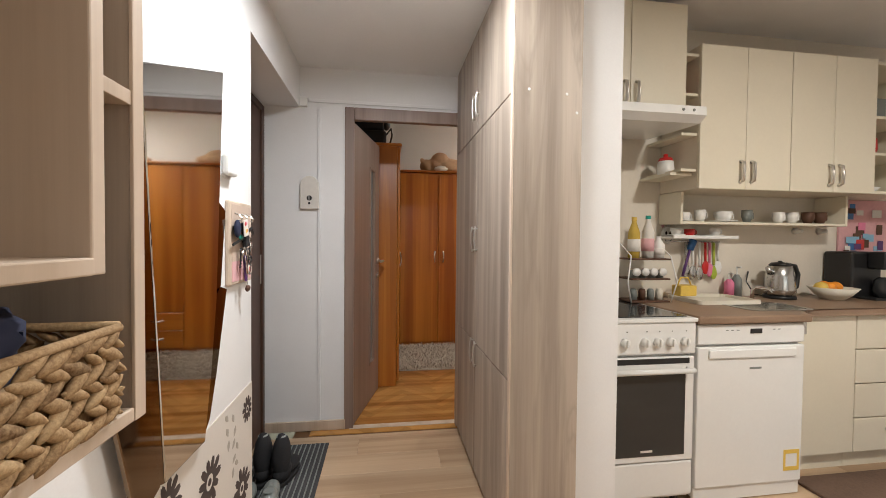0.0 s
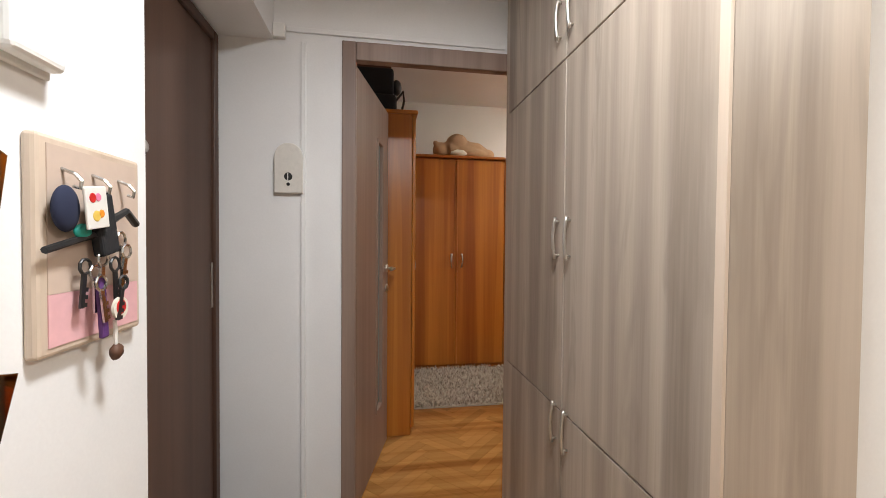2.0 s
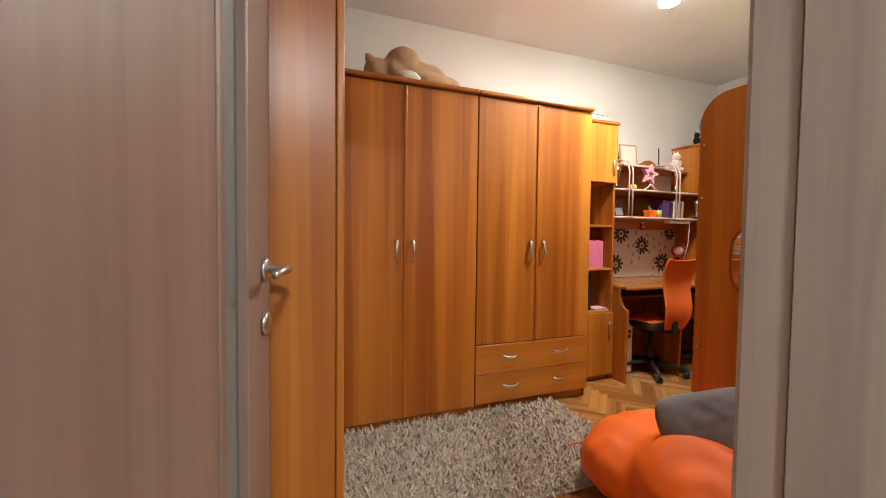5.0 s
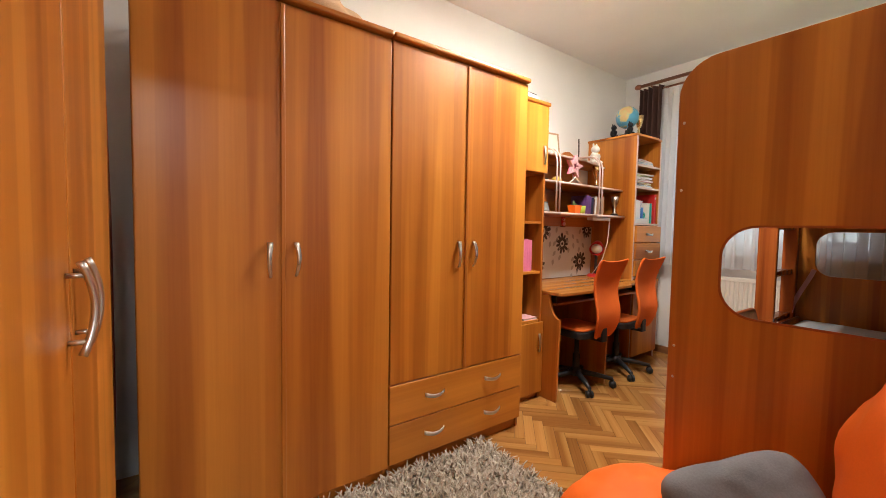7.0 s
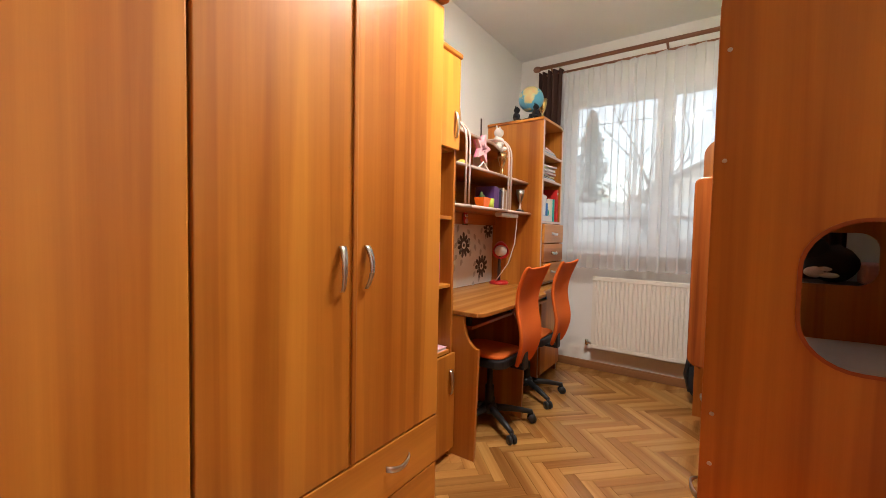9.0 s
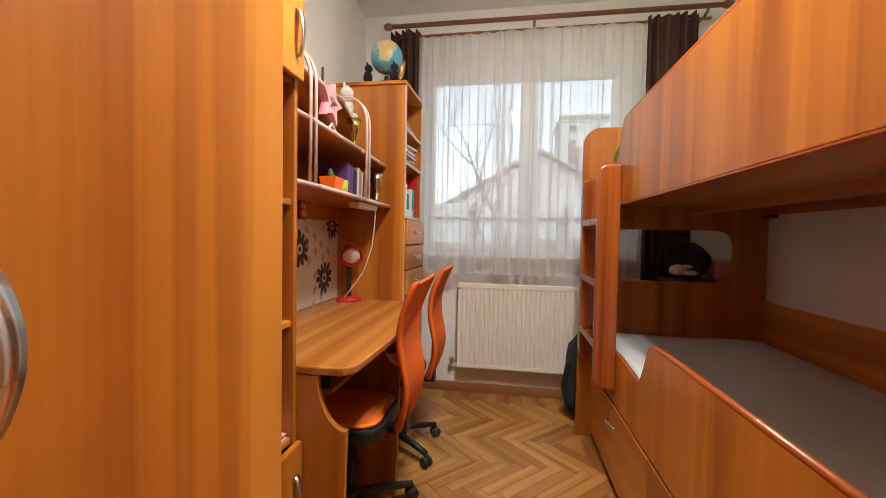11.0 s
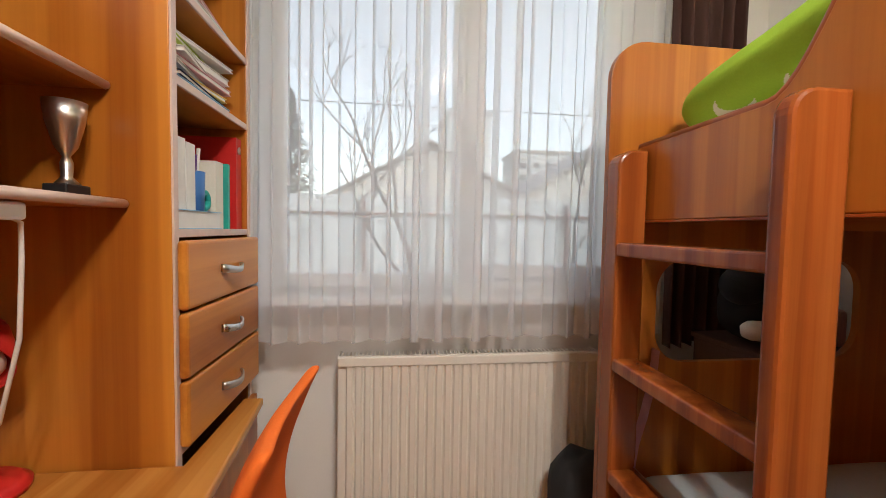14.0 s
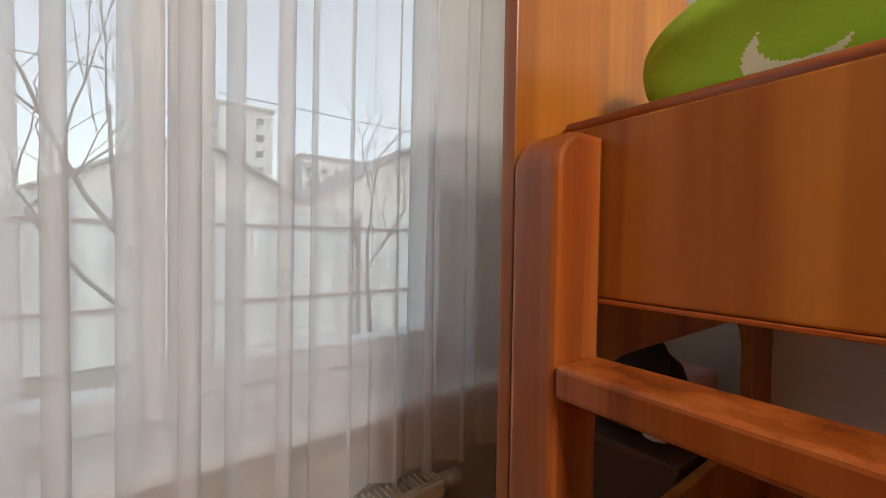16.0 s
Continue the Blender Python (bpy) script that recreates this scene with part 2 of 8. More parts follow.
def voile(name):
    m, nt, b = mat_base(name, 0.9)
    out = nt.nodes["Material Output"]
    tr = nt.nodes.new("ShaderNodeBsdfTransparent")
    tl = nt.nodes.new("ShaderNodeBsdfTranslucent")
    df = nt.nodes.new("ShaderNodeBsdfDiffuse")
    tl.inputs["Color"].default_value = (0.91, 0.93, 0.95, 1)
    df.inputs["Color"].default_value = (0.88, 0.90, 0.92, 1)
    a, c = nt.nodes.new("ShaderNodeMixShader"), nt.nodes.new("ShaderNodeMixShader")
    a.inputs["Fac"].default_value = 0.55
    weave = node(nt, "ShaderNodeTexNoise", Scale=7.0, Detail=3)
    nt.links.new(coords(nt, (1, 1, 0.15)), weave.inputs["Vector"])
    mr = node(nt, "ShaderNodeMapRange", To_Min=0.40, To_Max=0.60)
    nt.links.new(weave.outputs["Fac"], mr.inputs["Value"])
    nt.links.new(mr.outputs["Result"], c.inputs["Fac"])
    nt.links.new(tl.outputs[0], a.inputs[1])
    nt.links.new(df.outputs[0], a.inputs[2])
    nt.links.new(tr.outputs[0], c.inputs[1])
    nt.links.new(a.outputs[0], c.inputs[2])
    nt.links.new(c.outputs[0], out.inputs["Surface"])
    return m


def glowing(name, colour, strength):
    m, nt, b = mat_base(name, 0.4)
    b.inputs["Base Color"].default_value = (0.9, 0.9, 0.88, 1)
    b.inputs["Emission Color"].default_value = (*colour, 1)
    b.inputs["Emission Strength"].default_value = strength
    return m


CHERRY = ((0.28, 0.072, 0.007), (0.45, 0.148, 0.017), (0.62, 0.245, 0.034))
M_CHERRY = wood("cherry_laminate", *CHERRY, "z", 5.5, 0.33, random_piece=0.04, stripes=0.55)
M_CHERRY_X = wood("cherry_laminate_across", *CHERRY, "x", 5.5, 0.33, random_piece=0.04, stripes=0.35)
M_CHERRY_Y = wood("cherry_laminate_deep", *CHERRY, "y", 5.5, 0.33, stripes=0.35)
M_CHERRY_RED = wood("cherry_solid", (0.17, 0.034, 0.006), (0.29, 0.066, 0.011), (0.36, 0.098, 0.018), "z", 16, 0.25, stripes=0.5)
M_CHERRY_EDGE = plain("cherry_edge_band", (0.32, 0.072, 0.012), 0.3)
M_DESK = wood("desk_top_laminate", (0.34, 0.115, 0.018), (0.44, 0.165, 0.03), (0.54, 0.235, 0.05), "x", 9, 0.26, stripes=0.5)
M_PALE_EDGE = plain("pale_edge_strip", (0.62, 0.47, 0.40), 0.4)
M_TAUPE = wood("grey_oak_foil", (0.20, 0.135, 0.105), (0.245, 0.17, 0.135), (0.29, 0.205, 0.165), "z", 12, 0.42)
M_OAK = wood("sonoma_oak_laminate", (0.26, 0.207, 0.165), (0.365, 0.30, 0.243), (0.50, 0.425, 0.35), "z", 9, 0.45, knots=0.4, random_piece=0.03)
M_OAK_LIGHT = wood("sonoma_oak_edge", (0.46, 0.36, 0.27), (0.55, 0.44, 0.34), (0.63, 0.52, 0.42), "z", 9, 0.5)
M_ENTRY = wood("dark_brown_door", (0.06, 0.028, 0.017), (0.075, 0.036, 0.022), (0.092, 0.046, 0.03), "z", 10, 0.5)
M_WALL = plain("white_wall_paint", (0.80, 0.80, 0.80), 0.9, vary=0.035, grain=140, bump=0.12, spec=0.2)
M_WALL_WARM = plain("cream_wall_paint", (0.80, 0.785, 0.75), 0.9, vary=0.035, grain=140, bump=0.12, spec=0.2)
M_CEIL = plain("ceiling_paint", (0.82, 0.82, 0.82), 0.92, vary=0.03, grain=90, bump=0.08, spec=0.2)
M_LAMINATE = wood("hall_laminate_floor", (0.36, 0.235, 0.14), (0.46, 0.315, 0.195), (0.55, 0.40, 0.26), "x", 10, 0.38, random_piece=0.08)
M_PARQUET = wood("oak_parquet", (0.27, 0.110, 0.026), (0.39, 0.178, 0.045), (0.51, 0.262, 0.078), "x", 8, 0.17, random_piece=0.16)
M_PARQUET_REST = wood("oak_parquet_rest", (0.27, 0.110, 0.026), (0.39, 0.178, 0.045), (0.51, 0.262, 0.078), "x", 8, 0.17, island=0.16)
M_UNDER = plain("parquet_joint", (0.16, 0.075, 0.03), 0.6)
M_BASEBOARD = wood("brown_baseboard", (0.20, 0.085, 0.03), (0.27, 0.12, 0.045), (0.34, 0.16, 0.065), "y", 9, 0.4)
M_SILVER = plain("brushed_nickel", (0.66, 0.64, 0.61), 0.28, 1.0, vary=0.06)
M_CHROME = plain("chrome", (0.75, 0.75, 0.76), 0.1, 1.0, vary=0.04, bump=0)
M_STEEL = plain("brushed_steel", (0.55, 0.55, 0.54), 0.25, 1.0)
M_BLACK = plain("black_plastic", (0.016, 0.016, 0.017), 0.42)
M_BLACK_CLOTH = plain("black_cloth", (0.012, 0.012, 0.014), 0.9, bump=0.4, grain=220)
M_WHITE = plain("white_plastic", (0.80, 0.80, 0.78), 0.38, vary=0.04)
M_ENAMEL = plain("white_enamel", (0.80, 0.81, 0.80), 0.22, vary=0.03)
M_PVC = plain("white_window_pvc", (0.83, 0.84, 0.84), 0.35, vary=0.03)
M_RADIATOR = plain("cream_radiator_enamel", (0.78, 0.74, 0.66), 0.4, vary=0.04)
M_ORANGE = plain("orange_cloth", (0.78, 0.155, 0.022), 0.8, vary=0.1, grain=260, bump=0.25, spec=0.25)
M_BEAN = plain("orange_beanbag_cloth", (0.85, 0.15, 0.007), 0.62, vary=0.08, grain=200, bump=0.2)
M_GREY = plain("grey_velour", (0.20, 0.205, 0.225), 0.92, vary=0.2, grain=180, bump=0.35)
M_GREEN = plain("green_printed_cotton", (0.30, 0.50, 0.03), 0.85, vary=0.1, grain=220, bump=0.2)
M_CREAM = plain("cream_cloth", (0.74, 0.70, 0.60), 0.9, grain=220, bump=0.2)
M_MATTRESS = plain("pale_blue_mattress", (0.52, 0.58, 0.60), 0.9, vary=0.1, grain=120, bump=0.4)
M_DRAPE = plain("brown_drape", (0.055, 0.022, 0.016), 0.85, vary=0.2, grain=200, bump=0.25)
M_ROD = wood("curtain_pole_wood", (0.16, 0.06, 0.03), (0.22, 0.09, 0.045), (0.28, 0.12, 0.06), "y", 16, 0.4)
M_VOILE = voile("white_voile")
M_GLASS = clear_glass("window_glass", (0.97, 0.99, 0.98), 0.06)
M_DARKGLASS = plain("dark_glass", (0.03, 0.032, 0.034), 0.06, vary=0.05, bump=0)
M_SMOKE = plain("frosted_grey_glass", (0.20, 0.22, 0.21), 0.35, vary=0.08, bump=0)
M_MIRROR = plain("mirror_silver", (0.86, 0.88, 0.88), 0.015, 1.0, vary=0.01, bump=0)
M_BEIGE = plain("faded_beige_print", (0.56, 0.44, 0.36), 0.7, vary=0.06)
# Brown tint puts the orange and brown surroundings' reflection into the mirror's colour.
M_MIRROR_BROWN = plain("brown_reflection_mirror", (0.26, 0.19, 0.13), 0.03, 1.0, vary=0.03, bump=0)
M_KITCHEN = plain("cream_kitchen_front", (0.76, 0.71, 0.58), 0.38, vary=0.03)
M_KITCHEN_IN = plain("cream_carcass", (0.70, 0.63, 0.52), 0.5, vary=0.05)
M_COUNTER = plain("brown_worktop", (0.27, 0.18, 0.12), 0.4, vary=0.22, grain=120)
M_TILE = plain("cream_splashback", (0.74, 0.69, 0.60), 0.35, vary=0.05)
M_RATTAN = island_colours("woven_seagrass", ((0.0, (0.12, 0.065, 0.03)), (0.25, (0.27, 0.16, 0.075)), (0.7, (0.38, 0.245, 0.125)), (1.0, (0.50, 0.35, 0.19))), 0.85)
M_SHAG = island_colours("shaggy_pile", ((0.0, (0.25, 0.19, 0.13)), (0.35, (0.48, 0.40, 0.30)), (0.7, (0.64, 0.57, 0.46)), (1.0, (0.76, 0.71, 0.61))), 0.85)
M_CARPET = plain("brown_carpet", (0.13, 0.08, 0.055), 0.95, vary=0.35, grain=90, bump=0.8)
M_MAT = plain("charcoal_ribbed_mat", (0.055, 0.055, 0.058), 0.95, vary=0.3, grain=150, bump=0.6)
M_RED = plain("red_plastic", (0.55, 0.02, 0.018), 0.35)
M_PINK = plain("pink_print", (0.72, 0.20, 0.34), 0.5)
M_ROSE = plain("pale_pink_cloth", (0.70, 0.40, 0.42), 0.85)
M_BLUE = plain("blue_plastic", (0.045, 0.16, 0.42), 0.4)
M_SKYBLUE = plain("light_blue_card", (0.26, 0.50, 0.68), 0.5)
M_TEAL = plain("teal_plastic", (0.02, 0.36, 0.30), 0.4)
M_YELLOW = plain("yellow_plastic", (0.75, 0.52, 0.10), 0.45)
M_LIME = plain("lime_plastic", (0.42, 0.52, 0.06), 0.45)
M_ORANGE_PL = plain("orange_plastic", (0.85, 0.17, 0.012), 0.4)
M_PURPLE = plain("purple_card", (0.10, 0.035, 0.16), 0.5)
M_NAVY = plain("navy_cloth", (0.015, 0.02, 0.05), 0.9)
M_PAPER = plain("paper", (0.72, 0.70, 0.66), 0.8, vary=0.08)
M_TAN = plain("tan_plush", (0.50, 0.32, 0.19), 0.95, vary=0.2, grain=160, bump=0.7)
M_PLUSH_WHITE = plain("white_plush", (0.74, 0.70, 0.64), 0.95, grain=160, bump=0.6)
M_PLUSH_BLACK = plain("black_plush", (0.010, 0.010, 0.012), 0.95, grain=160, bump=0.6)
M_GOLD = plain("gold_cup", (0.72, 0.52, 0.24), 0.22, 1.0)
M_WALLPAPER = plain("pale_wallpaper", (0.70, 0.655, 0.60), 0.85, vary=0.04, grain=120)
M_FLOWER = plain("wallpaper_dark_flower", (0.075, 0.055, 0.050), 0.85)
M_LEAF_PRINT = plain("wallpaper_leaf", (0.44, 0.40, 0.34), 0.85)
M_CORD = plain("white_cord", (0.76, 0.72, 0.66), 0.5)
M_FRUIT = plain("orange_fruit", (0.80, 0.28, 0.02), 0.5, vary=0.15, bump=0.3)
M_BRASS = plain("dull_brass", (0.62, 0.47, 0.20), 0.35, 1.0)
M_OIL = plain("yellow_oil_bottle", (0.60, 0.42, 0.08), 0.15)
M_GLOW = glowing("lamp_globe_glass", (1.0, 0.94, 0.87), 16.0)
M_CLAY = plain("brown_leather", (0.10, 0.045, 0.025), 0.6)

# ---- the large structure ----
W, BACK, LEFT, NEAR, CEIL = 4.28, 5.36, -0.50, 2.728, 2.80      # bedroom: window wall, wardrobe wall, far left, door wall
HALL_X, HALL_CEIL, DOOR_Y = -0.576, 2.37, 2.695                 # hall: left wall, ceiling, door wall
STRUCT = dict(kind="structure")


def wall(name, bm, mat, label):
    return solid(name, bm, mat, label, "wall", kind="structure")


# floors under everything
solid("floor_bedroom_base", box(LEFT - 0.1, W + 0.1, NEAR - 0.13, BACK + 0.1, -0.12, -0.005), M_UNDER, "dark joints under the oak parquet", "floor", "structure")
solid("floor_hall_base", box(-1.0, 4.3, -3.6, NEAR - 0.13, -0.12, -0.005), M_UNDER, "subfloor under the oak laminate boards", "floor", "structure")

# bedroom shell
wall("wall_wardrobes", box(LEFT - 0.12, W + 0.3, BACK, BACK + 0.15, 0, CEIL), M_WALL_WARM, "cream painted bedroom wall behind the wardrobes")
wall("wall_left", box(LEFT - 0.12, LEFT, NEAR, BACK, 0, CEIL), M_WALL_WARM, "cream painted bedroom side wall")
wy0, wy1, wz0, wz1 = 3.46, 4.90, 1.04, 2.40
wall("wall_window", plate([(NEAR - 0.13, 0), (BACK, 0), (BACK, CEIL), (NEAR - 0.13, CEIL)], W, W + 0.3, "yz", [[(wy0, wz0), (wy1, wz0), (wy1, wz1), (wy0, wz1)]]), M_WALL_WARM, "cream painted wall round the bedroom window")
dx0, dx1, dz = -0.255, 0.553, 2.07
BUNK_Y = 2.86
wall("wall_door", plate([(-0.95, 0), (dx0, 0), (dx0, dz), (dx1, dz), (dx1, 0), (W, 0), (W, CEIL), (-0.95, CEIL)], DOOR_Y, NEAR, "xz"), M_WALL, "white painted wall round the bedroom doorway")
wall("wall_bunk", box(1.05, W, NEAR, BUNK_Y, 0, CEIL), M_WALL_WARM, "cream painted bedroom wall behind the bunk bed")
solid("ceiling_bedroom", box(LEFT - 0.12, W + 0.3, NEAR, BACK + 0.15, CEIL, CEIL + 0.1), M_CEIL, "white painted bedroom ceiling", "ceiling", "structure")

# hall shell: the left wall has a niche with the flat's entrance door
wall("wall_hall", plate([(-3.6, 0), (1.75, 0), (1.75, 2.11), (DOOR_Y, 2.11), (DOOR_Y, 2.62), (-3.6, 2.62)], HALL_X - 0.26, HALL_X, "yz"), M_WALL, "white painted hall wall with a door niche")
wall("wall_niche", box(HALL_X - 0.30, HALL_X - 0.26, 1.6, DOOR_Y, 0, 2.3), M_WALL, "white wall at the back of the door niche")
wall("wall_kitchen_end", box(0.73, 0.91, 1.49, DOOR_Y, 0, 2.62), M_WALL, "white painted wall end between hall and kitchen")
wall("wall_kitchen", box(0.91, 4.2, 2.32, DOOR_Y - 0.002, 0, 2.62), M_TILE, "cream kitchen wall behind the worktop")
# Unseen walls added to close the living room; the opening lets sky light in.
wall("wall_living_side", box(4.2, 4.35, -3.6, 2.32, 0, 2.62), M_WALL, "unseen white wall added to close the living room")
wall("wall_living_back", plate([(-0.85, 0), (4.35, 0), (4.35, 2.62), (-0.85, 2.62)], -3.75, -3.6, "xz", [[(0.6, 0.9), (3.0, 0.9), (3.0, 2.2), (0.6, 2.2)]]), M_WALL, "unseen white wall added with an opening for daylight")
solid("ceiling_hall", box(-0.95, 0.73, -3.6, DOOR_Y, HALL_CEIL, HALL_CEIL + 0.06), M_CEIL, "white painted hall ceiling", "ceiling", "structure")
solid("ceiling_living", box(-0.95, 4.35, -3.6, DOOR_Y, 2.62, 2.70), M_CEIL, "white painted living room ceiling", "ceiling", "structure")

# baseboards
for name, a in (("baseboard", (W - 0.018, W, 2.85, BACK, 0, 0.07)), ("baseboard", (1.0, W - 0.02, BACK - 0.018, BACK, 0, 0.07))):
    solid(name, box(*a, 0.004), M_BASEBOARD, "brown wooden baseboard along the bedroom wall", "baseboard", "structure")
solid("baseboard", box(-0.79, -0.283, DOOR_Y - 0.018, DOOR_Y, 0, 0.065, 0.004), M_OAK_LIGHT, "light oak baseboard beside the bedroom door", "baseboard", "structure")
solid("baseboard", box(HALL_X, HALL_X + 0.016, -3.5, 1.75, 0, 0.065, 0.004), M_OAK_LIGHT, "light oak baseboard along the hall wall", "baseboard", "structure")
solid("threshold", box(dx0, dx1, DOOR_Y - 0.02, DOOR_Y + 0.03, -0.004, 0.004, 0.002), M_OAK_LIGHT, "thin oak strip under the bedroom doorway", "threshold", "structure")


# ---- bedroom door: casing and an open leaf ----
def bedroom_door():
    d = thing("door_1", (0.1, DOOR_Y, 0), "grey oak interior door standing open into the bedroom", "door", kind="structure")
    for x0, x1 in ((-0.290, dx0 + 0.025), (dx1 - 0.022, 0.567)):
        part("casing", box(x0, x1, DOOR_Y - (0.014 if x0 < 0 else 0.036), DOOR_Y + 0.0015, 0, 2.125, 0.003), M_TAUPE, d)
    part("head_casing", box(dx0 + 0.0255, dx1 - 0.0255, DOOR_Y - 0.014, DOOR_Y + 0.002, 2.045, 2.125, 0.003), M_TAUPE, d)
    part("jamb", box(dx0, dx0 + 0.025, DOOR_Y + 0.002, NEAR - 0.002, 0, 2.045), M_TAUPE, d)
    part("jamb", box(dx1 - 0.018, dx1, DOOR_Y + 0.002, NEAR + 0.001, 0, 2.045), M_WALL, d, "white painted jamb")
    strike = part("strike_plate", box(dx1 - 0.0245, dx1 - 0.0222, DOOR_Y - 0.030, DOOR_Y - 0.006, 0.90, 1.19, 0.001), M_BRASS, d, "brass strike plate")
    # Black patches put the shade of the two latch holes into colour.
    for z0, z1 in ((1.075, 1.12), (0.985, 1.04)):
        part("latch_hole", box(dx1 - 0.0252, dx1 - 0.0246, DOOR_Y - 0.025, DOOR_Y - 0.011, z0, z1), M_BLACK, strike)
    part("jamb_head", box(dx0, dx1, DOOR_Y + 0.002, NEAR - 0.002, 2.045, dz), M_TAUPE, d)
    # the leaf, built along +y from its hinge and then swung
    m = pose(dx0 - 0.012, NEAR + 0.006, 0, 0, 0, -13.2)
    ln = 0.665
    gy0, gy1 = 0.385, 0.515
    leaf = part("leaf", turned(plate([(0, 0.008), (ln, 0.008), (ln, 2.035), (0, 2.035)], 0, 0.04, "yz", [[(gy0, 0.30), (gy1, 0.30), (gy1, 1.80), (gy0, 1.80)]], 0.003), m), M_TAUPE, d)
    part("glass_strip", turned(box(0.014, 0.026, gy0, gy1, 0.30, 1.80), m), M_SMOKE, leaf, "grey frosted glass strip")
    for y0, y1, z0, z1 in ((gy0 - 0.008, gy0 + 0.012, 0.285, 1.815), (gy1 - 0.012, gy1 + 0.008, 0.285, 1.815), (gy0, gy1, 0.285, 0.305), (gy0, gy1, 1.795, 1.815)):
        part("bead", turned(box(-0.006, 0.046, y0, y1, z0, z1, 0.004), m), M_TAUPE, leaf)
    for side in (1, -1):
        x = 0.04 if side > 0 else 0.0
        ros = bmesh.new()
        for z in (1.085, 0.965):
            turned(lathe(((0.026, 0), (0.026, 0.006), (0.022, 0.010)), 0, 0, 20), m @ pose(x, ln - 0.045, z, 0, 90 * side, 0), ros)
        part("rosette", ros, M_SILVER, leaf, "round nickel rosettes", True)
        lev = tube([(x, ln - 0.045, 1.085), (x + side * 0.045, ln - 0.045, 1.085), (x + side * 0.052, ln - 0.055, 1.085), (x + side * 0.052, ln - 0.15, 1.083)], 0.009, 10)
        part("handle", turned(lev, m), M_SILVER, leaf, "nickel lever handle", True)


bedroom_door()


def entrance_door():
    d = thing("door_2", (-0.79, 2.2, 0), "dark brown entrance door in a shallow niche", "door", kind="structure")
    x = -0.792
    leaf = part("leaf", box(x - 0.04, x, 1.79, 2.615, 0.01, 2.05, 0.004), M_ENTRY, d)
    for y0, y1 in ((1.752, 1.788), (2.617, 2.655)):
        part("casing", box(x - 0.04, x + 0.012, y0, y1, 0, 2.09, 0.004), M_ENTRY, d)
    part("head_casing", box(x - 0.04, x + 0.012, 1.7885, 2.6165, 2.052, 2.09, 0.004), M_ENTRY, d)
    part("peephole", turned(lathe(((0.017, 0), (0.017, 0.005), (0.010, 0.008)), 0, 0, 18), pose(x, 2.15, 1.52, 0, 90, 0)), M_SILVER, leaf, "nickel peephole", True)
    part("lock_plate", box(x, x + 0.004, 2.60, 2.614, 0.98, 1.16, 0.001), M_SILVER, leaf)


entrance_door()


# ---- bedroom window ----
def bedroom_window():
    w = thing("window_1", (W + 0.05, 4.18, wz0), "white plastic double casement window", "window", kind="structure")
    x0, x1 = W + 0.015, W + 0.085
    f = part("window_frame", plate([(wy0, wz0), (wy1, wz0), (wy1, wz1), (wy0, wz1)], x0, x1, "yz", [[(wy0 + 0.05, wz0 + 0.05), (4.09, wz0 + 0.05), (4.09, wz1 - 0.05), (wy0 + 0.05, wz1 - 0.05)], [(4.14, wz0 + 0.05), (wy1 - 0.05, wz0 + 0.05), (wy1 - 0.05, wz1 - 0.05), (4.14, wz1 - 0.05)]], 0.004), M_PVC, w)
    for y0, y1, z0 in ((3.52, 4.10, wz0 + 0.055), (4.145, 4.845, wz0 + 0.02)):
        s = part("sash", plate([(y0, z0), (y1, z0), (y1, wz1 - 0.06), (y0, wz1 - 0.06)], x0 - 0.02, x1 - 0.02, "yz", [[(y0 + 0.045, z0 + 0.055), (y1 - 0.03, z0 + 0.055), (y1 - 0.03, wz1 - 0.115), (y0 + 0.045, wz1 - 0.115)]], 0.006), M_PVC, w)
        pane = part("pane", box(x0 + 0.012, x0 + 0.030, y0 + 0.04, y1 - 0.025, z0 + 0.05, wz1 - 0.11), M_GLASS, s)
        pane.visible_shadow = False
    part("handle", tube([(x0 - 0.022, 4.122, 1.62), (x0 - 0.05, 4.122, 1.62), (x0 - 0.055, 4.122, 1.60), (x0 - 0.055, 4.122, 1.50)], 0.008, 8), M_WHITE, w, "white window handle", True)
    part("sill", box(W - 0.13, W + 0.013, wy0 - 0.05, wy1 + 0.05, wz0 - 0.028, wz0 - 0.002, 0.006), M_PVC, w, "white window sill")
    part("reveal", plate([(wy0 - 0.0, wz0), (wy1, wz0), (wy1, wz1), (wy0, wz1)], W + 0.086, W + 0.299, "yz", [[(wy0 + 0.006, wz0 + 0.006), (wy1 - 0.006, wz0 + 0.006), (wy1 - 0.006, wz1 - 0.006), (wy0 + 0.006, wz1 - 0.006)]]), M_WALL, w)
    # Frame of an unseen window behind the camera, added as a daylight source.
    w2 = thing("window_2", (1.8, -3.65, 0.9), "unseen white window added to let daylight in", "window", kind="structure")
    part("window_frame", plate([(0.6, 0.9), (3.0, 0.9), (3.0, 2.2), (0.6, 2.2)], -3.72, -3.66, "xz", [[(0.66, 0.96), (1.77, 0.96), (1.77, 2.14), (0.66, 2.14)], [(1.83, 0.96), (2.94, 0.96), (2.94, 2.14), (1.83, 2.14)]], 0.004), M_PVC, w2)


bedroom_window()


